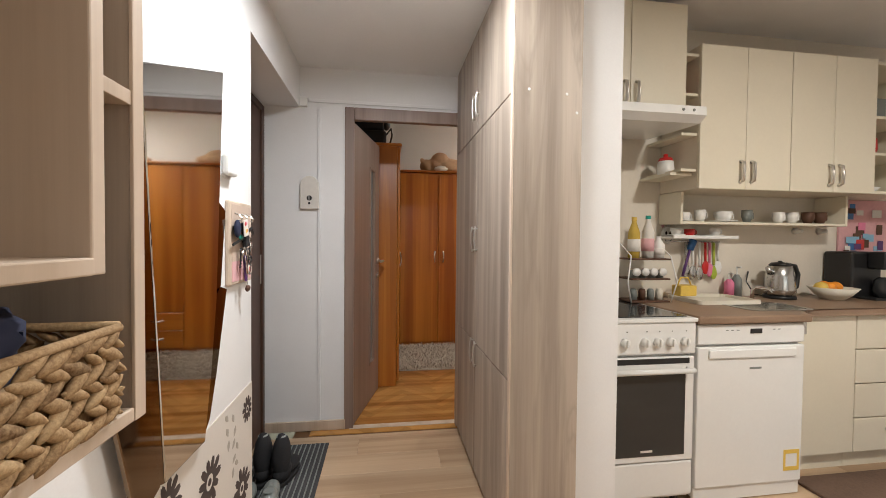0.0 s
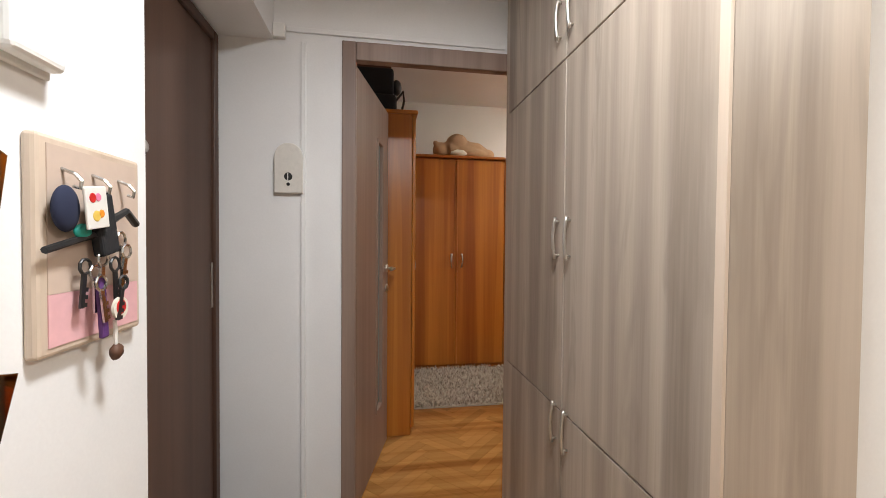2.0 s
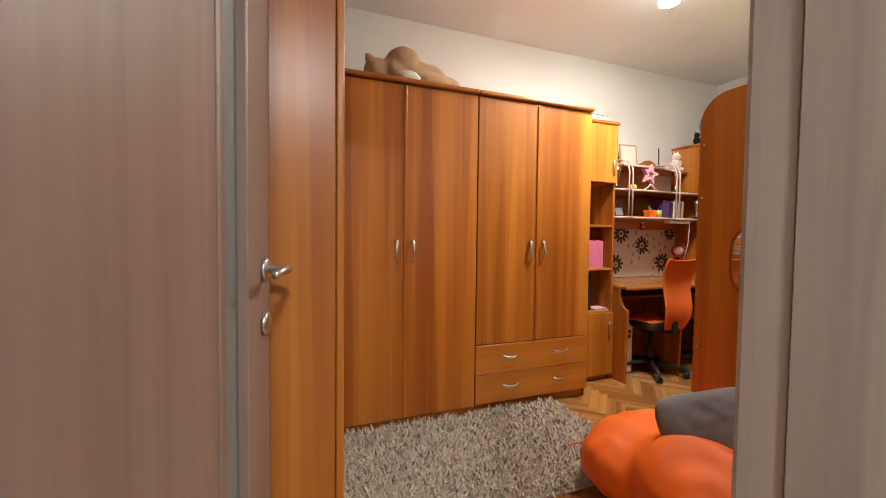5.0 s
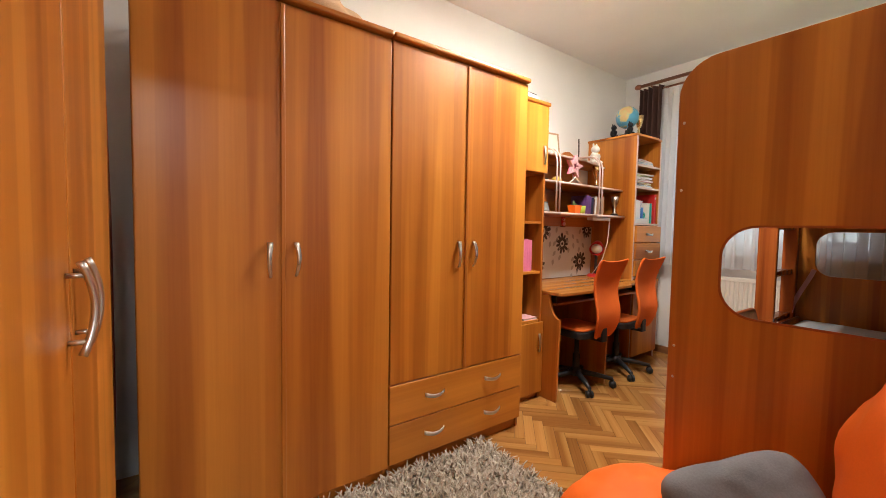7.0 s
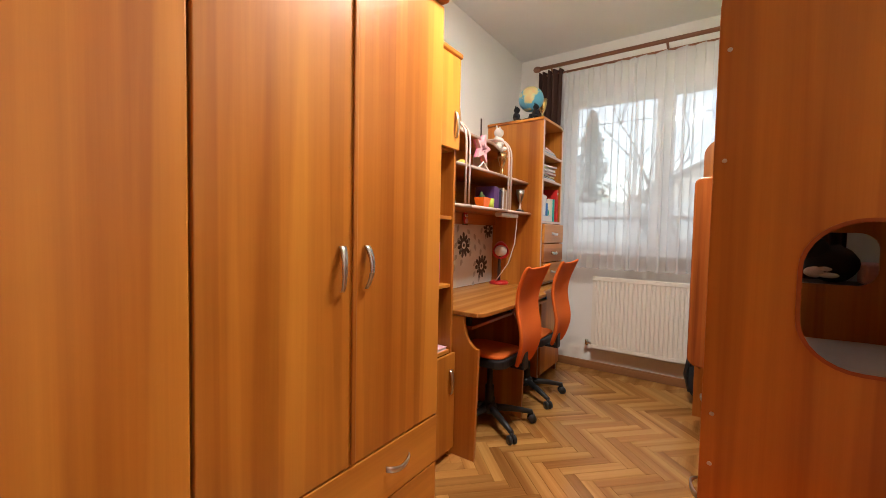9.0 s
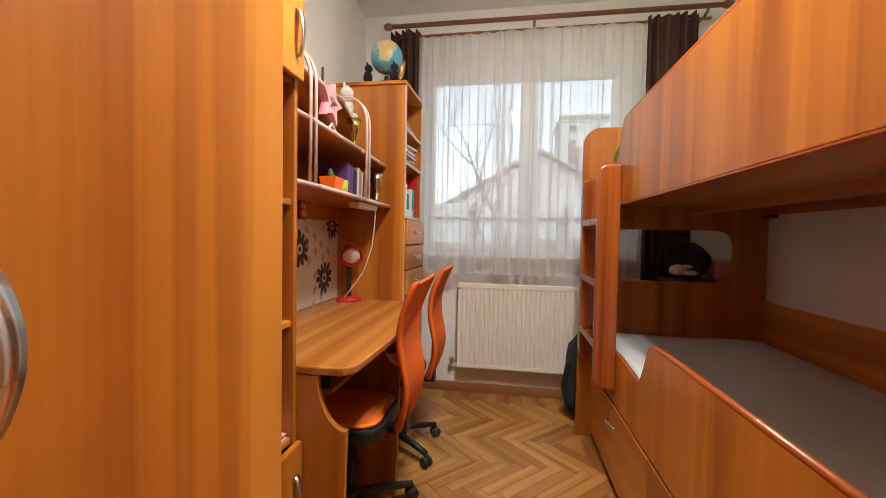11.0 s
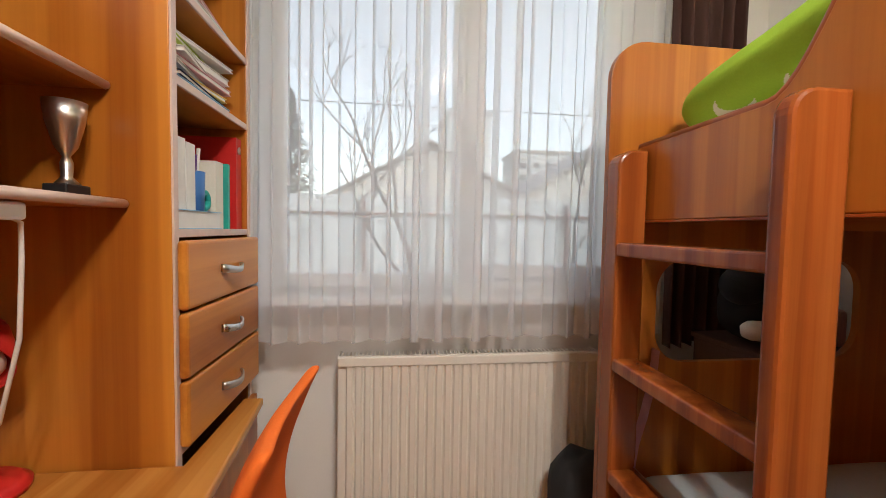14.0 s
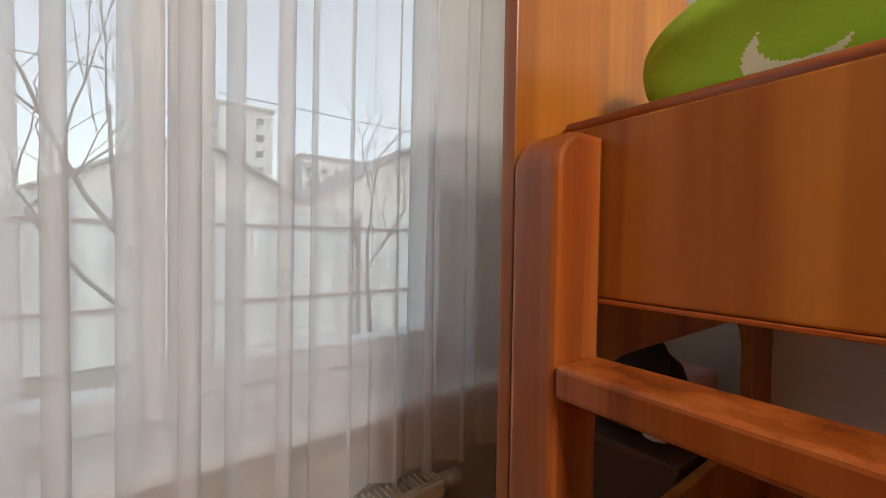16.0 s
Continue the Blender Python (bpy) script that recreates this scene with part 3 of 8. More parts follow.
def drape(name, y0, y1, folds, x, z0, z1, depth, mat, label, category, over=0.0, seed=1, parts=()):
    """A hanging cloth with folds; over makes the folds double back on themselves."""
    rng = random.Random(seed)
    own, cols = bmesh.new(), []
    n = folds * 14
    phase = [rng.uniform(0.45, 1.5) for _ in range(folds + 2)]
    cuts = [0.0]
    for _ in range(folds):
        cuts.append(cuts[-1] + rng.uniform(0.55, 1.6))
    rows = 14
    for i in range(n + 1):
        f = i / 14
        k = min(int(f), folds - 1)
        s = (cuts[k] + (cuts[k + 1] - cuts[k]) * (f - k)) / cuts[-1]
        a = phase[k] * (1 - (f - k)) + phase[k + 1] * (f - k)
        col = []
        for j in range(rows + 1):
            h = j / rows
            loose = 0.72 + 0.28 * (1 - h) + 0.1 * math.sin(3.1 * h + k)
            yy = y0 + (y1 - y0) * s + over * a * loose * math.sin(2 * math.pi * f * 2 + 0.7)
            xx = x + depth * a * loose * math.sin(2 * math.pi * f) + 0.012 * math.sin(5 * s + 3 * h)
            zz = z0 + (z1 - z0) * h + (0.006 * math.sin(2 * math.pi * f + 1.0) if j == 0 else 0)
            col.append(own.verts.new((xx, yy, zz)))
        cols.append(col)
    for a, b in zip(cols, cols[1:]):
        for j in range(rows):
            own.faces.new((a[j], b[j], b[j + 1], a[j + 1]))
    return solid(name, own, mat, label, category, smooth=True)


drape("sheer_curtain", 3.40, 4.90, 15, 4.120, 0.898, 2.555, 0.026, M_VOILE, "sheer white curtain in soft folds over the window", "curtain", over=0.023, seed=4)
drape("curtain", 4.90, 5.12, 5, 4.13, 0.86, 2.60, 0.035, M_DRAPE, "dark brown curtain gathered beside the window", "curtain", seed=5)
drape("curtain", 3.10, 3.40, 6, 4.13, 0.86, 2.60, 0.035, M_DRAPE, "dark brown curtain gathered behind the bunk bed", "curtain", seed=6)


def curtain_rail():
    r = thing("curtain_pole", (4.14, 4.1, 2.60), "double brown wooden curtain pole on brackets", "curtain pole")
    part("pole", tube([(4.10, 5.10, 2.625), (4.10, 2.98, 2.625)], 0.016, 12), M_ROD, r, smooth=True)
    part("pole", tube([(4.155, 5.06, 2.575), (4.155, 3.02, 2.575)], 0.010, 10), M_ROD, r, smooth=True)
    for y in (5.13, 2.95):
        part("finial", ball(4.10, y, 2.625, 0.026, 0.036, 0.026), M_ROD, r, smooth=True)
    for y in (5.00, 4.12, 3.06):
        part("bracket", tube([(W, y, 2.60), (4.155, y, 2.585), (4.10, y, 2.605)], 0.009, 8), M_ROD, r)


curtain_rail()


def radiator():
    r = thing("radiator", (4.2, 4.11, 0.21), "cream enamelled panel radiator under the window", "radiator")
    y0, y1, z0, z1, xf = 3.62, 4.608, 0.215, 0.825, 4.160
    own = bmesh.new()
    n = 29
    pts = [(y0, xf + 0.012)]
    step = (y1 - y0 - 0.05) / n
    for i in range(n):
        a = y0 + 0.025 + i * step
        pts += [(a, xf + 0.012), (a + step * 0.18, xf), (a + step * 0.72, xf), (a + step * 0.9, xf + 0.012)]
    pts.append((y1, xf + 0.012))
    vs = [[own.verts.new((x, y, z)) for y, x in pts] for z in (z0 + 0.03, z1 - 0.035)]
    for i in range(len(pts) - 1):
        own.faces.new((vs[0][i], vs[0][i + 1], vs[1][i + 1], vs[1][i]))
    part("front_panel", own, M_RADIATOR, r)
    part("top_rail", box(xf, xf + 0.014, y0, y1, z1 - 0.036, z1, 0.005), M_RADIATOR, r)
    part("bottom_rail", box(xf, xf + 0.014, y0, y1, z0, z0 + 0.031, 0.005), M_RADIATOR, r)
    for y in (y0, y1 - 0.004):
        part("side_panel", box(xf + 0.014, W - 0.03, y, y + 0.004, z0, z1, 0.001), M_RADIATOR, r)
    part("back_panel", box(W - 0.045, W - 0.03, y0 + 0.005, y1 - 0.005, z0, z1 - 0.03), M_RADIATOR, r)
    for i in range(66):
        y = y0 + 0.012 + i * (y1 - y0 - 0.024) / 65
        part("grille_bar", box(xf + 0.02, W - 0.048, y - 0.002, y + 0.002, z1 - 0.014, z1 - 0.002), M_RADIATOR, r)
    part("grille_rail", box(xf + 0.0142, xf + 0.0195, y0 + 0.005, y1 - 0.005, z1 - 0.012, z1 + 0.001), M_RADIATOR, r)
    for y, s in ((y1, 1), (y0, -1)):
        v = tube([(4.21, y, z0 + 0.03), (4.21, y + s * 0.035, z0 + 0.03), (4.21, y + s * 0.045, z0 + 0.03)], 0.009, 10)
        lathe(((0.014, z0 + 0.01), (0.014, z0 + 0.055)), 4.21, y + s * 0.045, 12, v)
        part("valve", v, M_CHROME, r, "chrome radiator valve", True)
    part("thermostat_knob", tube([(4.21, y0 - 0.02, z1 - 0.035), (4.21, y0 - 0.075, z1 - 0.035)], 0.02, 14), M_WHITE, r, "white valve knob", True)
    for y in (y0 + 0.2, y1 - 0.2):
        part("bracket", box(W - 0.03, W, y - 0.015, y + 0.015, z0 + 0.1, z1 - 0.1), M_RADIATOR, r)


radiator()


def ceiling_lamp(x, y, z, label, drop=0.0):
    """An unseen lamp added for fill light: flush glass, or with a drop a pendant with a glass bowl round its bulb."""
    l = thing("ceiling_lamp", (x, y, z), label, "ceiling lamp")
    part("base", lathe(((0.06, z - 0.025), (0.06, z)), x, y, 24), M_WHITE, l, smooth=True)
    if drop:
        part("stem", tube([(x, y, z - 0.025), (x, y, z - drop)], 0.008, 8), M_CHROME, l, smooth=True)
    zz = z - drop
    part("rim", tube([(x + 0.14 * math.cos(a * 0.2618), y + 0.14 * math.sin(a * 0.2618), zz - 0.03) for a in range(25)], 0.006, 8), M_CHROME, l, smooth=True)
    part("shade", lathe(((0.05, zz - 0.02), (0.14, zz - 0.03), (0.13, zz - 0.036), (0.05, zz - 0.026)), x, y, 32), M_GLOW, l, "white glass shade glowing as added fill", True)


def pendant_lamp():
    """A ceiling rose, a stem and three arms, each with a glass bell and a bulb."""
    x, y, z = LAMP
    l = thing("pendant_lamp", (x, y, CEIL), "lit three-armed pendant lamp with glass bells", "ceiling lamp")
    part("rose", lathe(((0.055, CEIL - 0.03), (0.06, CEIL)), x, y, 24), M_CHROME, l, smooth=True)
    part("stem", tube([(x, y, CEIL - 0.03), (x, y, z + 0.05)], 0.008, 8), M_CHROME, l, smooth=True)
    part("hub", ball(x, y, z + 0.05, 0.03, 0.03, 0.03, None, 16), M_CHROME, l, smooth=True)
    for ax, ay in ARMS:
        mx, my = (x + ax) / 2, (y + ay) / 2
        arm = part("arm", tube([(x, y, z + 0.05), (mx, my, z + 0.075), (ax, ay, z + 0.06), (ax, ay, z + 0.03)], 0.006, 8), M_CHROME, l, smooth=True)
        part("shade", lathe(((0.018, z + 0.03), (0.035, z + 0.02), (0.055, z - 0.02), (0.060, z - 0.05), (0.057, z - 0.05), (0.050, z - 0.018), (0.016, z + 0.024)), ax, ay, 24), M_GLOW, arm, "glowing white glass bell", True)


pendant_lamp()
# Unseen fixtures, added to go with the hall and living room fill lights.
ceiling_lamp(0.05, 1.30, HALL_CEIL, "unseen round glass lamp added to brighten the hall")
ceiling_lamp(1.9, 0.2, 2.62, "unseen round glass lamp added to brighten the living room")


# ---- bedroom furniture ----
def arched_handle(name, p, length, parent, axis="z", out=(0, -1, 0), bend=0.014):
    """A nickel bow handle starting at p and running down (or along x)."""
    o = Vector(out)
    run = Vector((0, 0, -1)) if axis == "z" else Vector((1, 0, 0)) if axis == "x" else Vector((0, 1, 0))
    own = bmesh.new()
    n = 12
    wide = run.cross(o).normalized()
    rings = []
    for i in range(n + 1):
        s = i / n
        q = Vector(p) + run * length * s + o * (0.006 + 0.019 * math.sin(math.pi * s) ** 0.7) + wide * bend * math.sin(math.pi * (s * 1.25 - 0.1))
        hw = 0.0105 - 0.0055 * s
        rings.append([own.verts.new(q + wide * a * hw + o * b * 0.0035) for a, b in ((-1, -1), (1, -1), (1, 1), (-1, 1))])
    for a, b in zip(rings, rings[1:]):
        for k in range(4):
            own.faces.new((a[k], a[(k + 1) % 4], b[(k + 1) % 4], b[k]))
    own.faces.new(rings[0])
    own.faces.new(rings[-1][::-1])
    return part(name, own, M_SILVER, parent, "nickel bow handle", True)


WF = 4.647     # front plane of the wardrobes


def wardrobe(x0, x1, split, drawers, label):
    w = thing("wardrobe", ((x0 + x1) / 2, WF + 0.3, 0), label, "wardrobe", "wardrobes along the wall")
    yb, zt = WF + 0.58, 2.045
    for a, b in ((x0 + 0.001, x0 + 0.019), (x1 - 0.019, x1 - 0.001)):
        part("side_panel", box(a, b, WF + 0.022, yb, 0, zt - 0.002, 0.002), M_CHERRY, w)
    part("back_panel", box(x0 + 0.02, x1 - 0.02, yb - 0.008, yb, 0.05, zt - 0.003), M_CHERRY, w)
    part("plinth", box(x0 + 0.0195, x1 - 0.0195, WF + 0.03, WF + 0.048, 0, 0.06), M_CHERRY_X, w)
    part("top_board", box(x0 + 0.0005, x1 - 0.0005, WF - 0.025, yb, zt, zt + 0.026, 0.010, seg=3), M_CHERRY_X, w)
    zb = 0.452 if drawers else 0.055
    for a, b, hx, h in ((x0 + 0.003, split - 0.0015, split - 0.05, 1), (split + 0.0015, x1 - 0.003, split + 0.05, -1)):
        d = part("door", box(a, b, WF, WF + 0.020, zb, zt - 0.006, 0.004, seg=3), M_CHERRY, w)
        arched_handle("handle", (hx - 0.0, WF, 1.131), 0.135, d, bend=0.005 * h)
    part("edge_strip", box(split - 0.009, split + 0.009, WF - 0.009, WF - 0.0005, zb + 0.004, zt - 0.01, 0.004), M_CHERRY, w)
    if drawers:
        for z0, z1 in ((0.062, 0.252), (0.256, 0.446)):
            d = part("drawer_front", box(x0 + 0.003, x1 - 0.003, WF, WF + 0.020, z0, z1, 0.004, seg=3), M_CHERRY_X, w)
            for hx in (x0 + 0.20, x1 - 0.30):
                arched_handle("handle", (hx, WF, (z0 + z1) / 2 + 0.012), 0.12, d, "x", bend=0.008)


wardrobe(0.143, 1.078, 0.604, False, "tall cherry laminate wardrobe with two full doors")
wardrobe(1.080, 1.979, 1.527, True, "cherry laminate wardrobe with two doors over two drawers")


def corner_wardrobe():
    x1, y0, y1, zt = 0.098, 3.417, 4.47, 2.055
    w = thing("wardrobe", (-0.2, 3.94, 0), "cherry wardrobe with bow handles behind the open door", "wardrobe", "wardrobes along the wall")
    for a, b in ((y0, y0 + 0.018), (y1 - 0.018, y1)):
        part("side_panel", box(LEFT + 0.01, x1 - 0.022, a, b, 0, zt - 0.002, 0.003), M_CHERRY, w)
    part("back_panel", box(LEFT + 0.01, LEFT + 0.018, y0 + 0.019, y1 - 0.019, 0.03, zt - 0.003), M_CHERRY, w)
    part("plinth", box(x1 - 0.05, x1 - 0.035, y0 + 0.0185, y1 - 0.0185, 0, 0.06), M_CHERRY_Y, w)
    part("top_board", box(LEFT + 0.01, x1 + 0.014, y0 - 0.006, y1 + 0.006, zt, zt + 0.026, 0.010, seg=3), M_CHERRY_Y, w)
    mid = 3.80
    for a, b, hy in ((y0 + 0.002, mid - 0.0015, mid - 0.035), (mid + 0.0015, y1 - 0.002, mid + 0.035)):
        d = part("door", box(x1 - 0.020, x1, a, b, 0.045, zt - 0.006, 0.006, seg=3), M_CHERRY, w)
        own = bmesh.new()
        wave = [(x1 + 0.016 + 0.013 * math.sin(math.pi * s) ** 0.8, hy + 0.010 * math.sin(math.pi * (s * 1.3 - 0.15)), 1.14 - 0.13 * s) for s in [i / 14 for i in range(15)]]
        tube(wave, 0.0055, 8, own)
        for s in (2, 12):
            tube([wave[s], (x1, hy, wave[s][2])], 0.004, 6, own)
        part("handle", own, M_SILVER, d, "long curved nickel handle", True)


corner_wardrobe()
BF = 4.870     # front plane of the shallow units


def bookcase():
    x0, x1, yb = 1.981, 2.425, BACK - 0.02
    b = thing("bookcase", (2.2, 5.1, 0), "cherry bookcase with doors above and below open shelves", "bookcase")
    for a, c in ((x0, x0 + 0.018), (x1 - 0.018, x1)):
        part("side_panel", box(a, c, BF + 0.004, yb, 0, 2.05, 0.002), M_CHERRY, b)
    part("back_panel", box(x0 + 0.019, x1 - 0.019, yb - 0.008, yb, 0.03, 2.05), M_CHERRY, b)
    part("top_board", box(x0 - 0.0, x1 + 0.016, BF - 0.022, yb, 2.051, 2.078, 0.010, seg=3), M_CHERRY_X, b)
    for z in (0.04, 0.545, 0.89, 1.24, 1.585):
        part("shelf", box(x0 + 0.0185, x1 - 0.0185, BF + 0.012, yb - 0.009, z, z + 0.018, 0.002), M_CHERRY_X, b)
    part("plinth", box(x0 + 0.019, x1 - 0.019, BF + 0.02, BF + 0.035, 0, 0.04), M_CHERRY_X, b)
    up = part("door", box(x0 + 0.004, x1 - 0.003, BF - 0.018, BF, 1.592, 2.045, 0.004), M_CHERRY, b)
    arched_handle("handle", (x1 - 0.05, BF - 0.018, 1.775), 0.13, up, bend=0.008)
    lo = part("door", box(x0 + 0.004, x1 - 0.003, BF - 0.018, BF, 0.045, 0.55, 0.004), M_CHERRY, b)
    arched_handle("handle", (x1 - 0.05, BF - 0.018, 0.47), 0.13, lo, bend=0.008)


bookcase()


def book(x, y, z, w, d, h, mat, label="closed book standing on a shelf", lean=0.0, flat=False):
    """A book with a cover round its pages, its spine to -y."""
    t = thing("book", (x, y, z), label, "book", "books on the shelves")
    o = Vector((x, y, z))
    m = Matrix.Translation(o) @ pose(0, 0, 0, 0, lean, 0)
    c = box(0, 0.003, 0, d, 0, h)
    box(w - 0.003, w, 0, d, 0, h, 0, c)
    box(0.003, w - 0.003, 0, 0.003, 0, h, 0, c)
    part("cover", turned(c, m), mat, t)
    part("page_block", turned(box(0.0032, w - 0.0032, 0.0032, d - 0.004, 0.003, h - 0.004), m), M_PAPER, t)
    return t


def lying(x0, x1, y0, y1, z, h, mat, label, turn=0.0, name="book"):
    t = thing(name, ((x0 + x1) / 2, (y0 + y1) / 2, z), label, name.replace("_", " "), "stacked papers and books")
    m = Matrix.Translation(((x0 + x1) / 2, (y0 + y1) / 2, z)) @ pose(0, 0, 0, 0, 0, turn)
    hx, hy = (x1 - x0) / 2, (y1 - y0) / 2
    c = box(-hx, hx, -hy, hy, 0, 0.002)
    box(-hx, hx, -hy, hy, h - 0.002, h, 0, c)
    part("cover", turned(c, m), mat, t)
    part("page_block", turned(box(-hx + 0.003, hx - 0.003, -hy + 0.003, hy - 0.003, 0.002, h - 0.002), m), M_PAPER, t)


rng = random.Random(11)
x = 2.03
for i in range(7):
    w = rng.uniform(0.014, 0.024)
    book(x, BF + 0.06, 1.2585, w, 0.17, rng.uniform(0.17, 0.23), rng.choice([M_LIME, M_TEAL, M_PAPER, M_CLAY, M_NAVY]))
    x += w + 0.001
x = 2.14
for i in range(9):
    w = rng.uniform(0.018, 0.026)
    book(x, BF + 0.04, 0.9085, w, 0.16, 0.225 - 0.004 * (i % 3), M_PINK, "pink paperback with a printed spine")
    x += w + 0.001
x = 2.06
for i in range(9):
    w = rng.uniform(0.012, 0.03)
    book(x, BF + 0.05, 0.5635, w, 0.20, rng.uniform(0.26, 0.30), rng.choice([M_BLACK, M_NAVY, M_BLACK, M_SKYBLUE, M_PAPER]), "thin dark folder standing on a shelf")
    x += w + 0.002
lying(2.26, 2.40, BF + 0.02, BF + 0.14, 0.5635, 0.015, M_ROSE, "small pink notebook lying on the shelf")
lying(2.06, 2.34, BF + 0.02, BF + 0.22, 2.0785, 0.05, M_BLACK, "black box file lying on the bookcase", 6, "box_file")


def desk():
    d = thing("desk", (3.0, 5.0, 0), "long cherry laminate desk with a curved side panel", "desk")
    x0, x1, yf, yb, zt = 2.427, 3.632, 4.70, BACK - 0.005, 0.77
    out = [(x0, yb), (x0, yf + 0.03)] + arc(x0 + 0.06, yf + 0.06, 0.06, 210, 270, 5) + [(x0 + 0.5, yf - 0.015), (x0 + 0.9, yf), (x1 - 0.25, yf + 0.045), (x1 + 0.34, yf + 0.10), (x1 + 0.34, 4.855), (x1, 4.857), (x1, yb)]
    part("tabletop", plate(out, zt - 0.026, zt, "xy", (), 0.006), M_DESK, d)
    side = [(yb, 0), (yb, zt - 0.027), (yf + 0.11, zt - 0.027)] + [(yf + 0.02 + 0.09 * math.cos(math.pi / 2 * s / 8), zt - 0.027 - 0.16 * math.sin(math.pi / 2 * s / 8)) for s in range(1, 9)] + [(yf + 0.035, 0)]
    part("side_panel", plate(side, x0 + 0.002, x0 + 0.024, "yz", (), 0.003), M_CHERRY, d)
    part("side_panel", plate(side, 3.02, 3.042, "yz", (), 0.003), M_CHERRY, d)
    part("back_panel", box(x0 + 0.025, x1 - 0.002, yb - 0.22, yb - 0.20, 0.25, zt - 0.028), M_CHERRY_X, d)
    for a, c in ((x0 + 0.06, 2.98), (3.06, x1 - 0.02)):
        t = part("keyboard_tray", box(a, c, yf + 0.09, yf + 0.42, zt - 0.105, zt - 0.088, 0.002), M_CHERRY_X, d)
        for xx in (a, c - 0.012):
            part("runner", box(xx, xx + 0.012, yf + 0.10, yf + 0.42, zt - 0.087, zt - 0.030), M_BLACK, t, "black metal runner")


desk()


def computer():
    c = thing("computer_case", (2.62, 5.15, 0), "white computer tower under the desk", "computer")
    part("case", box(2.53, 2.71, 4.93, 5.32, 0.0, 0.42, 0.008), M_WHITE, c)
    part("front_panel", box(2.535, 2.705, 4.922, 4.9298, 0.01, 0.41, 0.003), M_ENAMEL, c)
    for z in (0.34, 0.30):
        part("drive_bay", box(2.56, 2.68, 4.918, 4.9218, z, z + 0.03, 0.001), M_BLACK, c)


computer()


def hutch():
    h = thing("wall_shelf", (3.03, 5.15, 1.24), "cherry wall shelf unit with three boards above the desk", "shelf")
    yb = BACK - 0.004
    x0, x1 = 2.427, 3.634
    tops = ((1.318, 4.945, M_CHERRY_X), (1.556, 4.975, M_CHERRY_X), (1.782, 5.06, M_CHERRY_X))
    for z, yf, m in tops:
        out = [(x0, yb), (x0, yf + 0.005), (x0 + 0.25, yf - 0.012), (x0 + 0.75, yf), (x1, yf + 0.02 if z < 1.7 else yf + 0.12), (x1, yb)]
        s = part("board", plate(out, z, z + 0.018, "xy", (), 0.002), m, h)
        lip = [(a, b) for a, b in out[1:5]]
        own = bmesh.new()
        for (a, b), (c, e) in zip(lip, lip[1:]):
            tube([(a, b - 0.001, z + 0.009), (c, e - 0.001, z + 0.009)], 0.0095, 8, own)
        part("edge_strip", own, M_PALE_EDGE, s, "pale rounded edge strip", True)
    part("back_rail", box(x0 + 0.01, x1, 5.268, yb, 1.235, 1.317), M_CHERRY_X, h)
    part("back_panel", box(x0 + 0.01, x1, yb - 0.010, yb, 1.337, 1.555), M_CHERRY_X, h)
    part("back_panel", box(x0 + 0.01, x1 - 0.25, yb - 0.010, yb, 1.575, 1.781), M_CHERRY_X, h)
    crest = [(x0 + 0.05, 1.801), (x1 - 0.2, 1.801)] + [(x1 - 0.2 - 0.95 * i / 16, 1.86 + 0.05 * math.sin(i * 0.8) + 0.04 * math.sin(math.pi * i / 16)) for i in range(17)]
    part("crest", plate(crest, yb - 0.018, yb, "xz", (), 0.002), M_CHERRY_X, h, "wavy crest board")
    for x in (2.66, 2.70, 3.22, 3.26):
        pts = [(x, 4.958, 1.336), (x, 4.958, 1.70)] + [(x, 4.958 + 0.10 - 0.10 * math.cos(a), 1.70 + 0.13 * math.sin(a)) for a in [0.26 * i for i in range(1, 7)]] + [(x, 5.12, 1.835), (x, yb - 0.02, 1.84)]
        part("rod", tube(pts, 0.0065, 8), M_PALE_EDGE, h, "bent pale metal rod", True)
    part("strip_light", box(3.15, 3.42, 4.965, 5.02, 1.288, 1.3165, 0.006), M_WHITE, h, "white strip lamp under the board")


hutch()
solid("cord", tube([(3.40, 4.99, 1.30), (3.425, 4.98, 1.285), (3.43, 4.985, 1.22), (3.44, 5.0, 1.10), (3.47, 5.06, 0.95), (3.50, 5.15, 0.84), (3.50, 5.20, 0.774)], 0.0035, 8), M_CORD, "white cable hanging from the strip lamp", "cable", smooth=True)


def flower(cx, cz, r, y, turn, bm, ring, plane="xz", petals=11):
    rng = random.Random(int(cx * 1000 + cz * 77))
    pts = []
    for i in range(petals):
        a0 = 2 * math.pi * i / petals + turn
        k = rng.uniform(0.85, 1.08)
        for s, rad in ((0.0, 0.52), (0.22, 0.86), (0.42, 1.0), (0.52, 0.93), (0.64, 1.0), (0.84, 0.82)):
            a = a0 + 2 * math.pi / petals * (s - 0.5)
            pts.append((cx + r * k * rad * math.cos(a), cz + r * k * rad * math.sin(a)))
    inner = [(cx + r * 0.30 * math.cos(a * 0.4189), cz + r * 0.30 * math.sin(a * 0.4189)) for a in range(15)]
    plate(pts, y - 0.0012, y, plane, [inner], 0, bm)
    plate([(cx + r * 0.14 * math.cos(a * 0.5236), cz + r * 0.14 * math.sin(a * 0.5236)) for a in range(12)], y - 0.0012, y, plane, (), 0, bm)


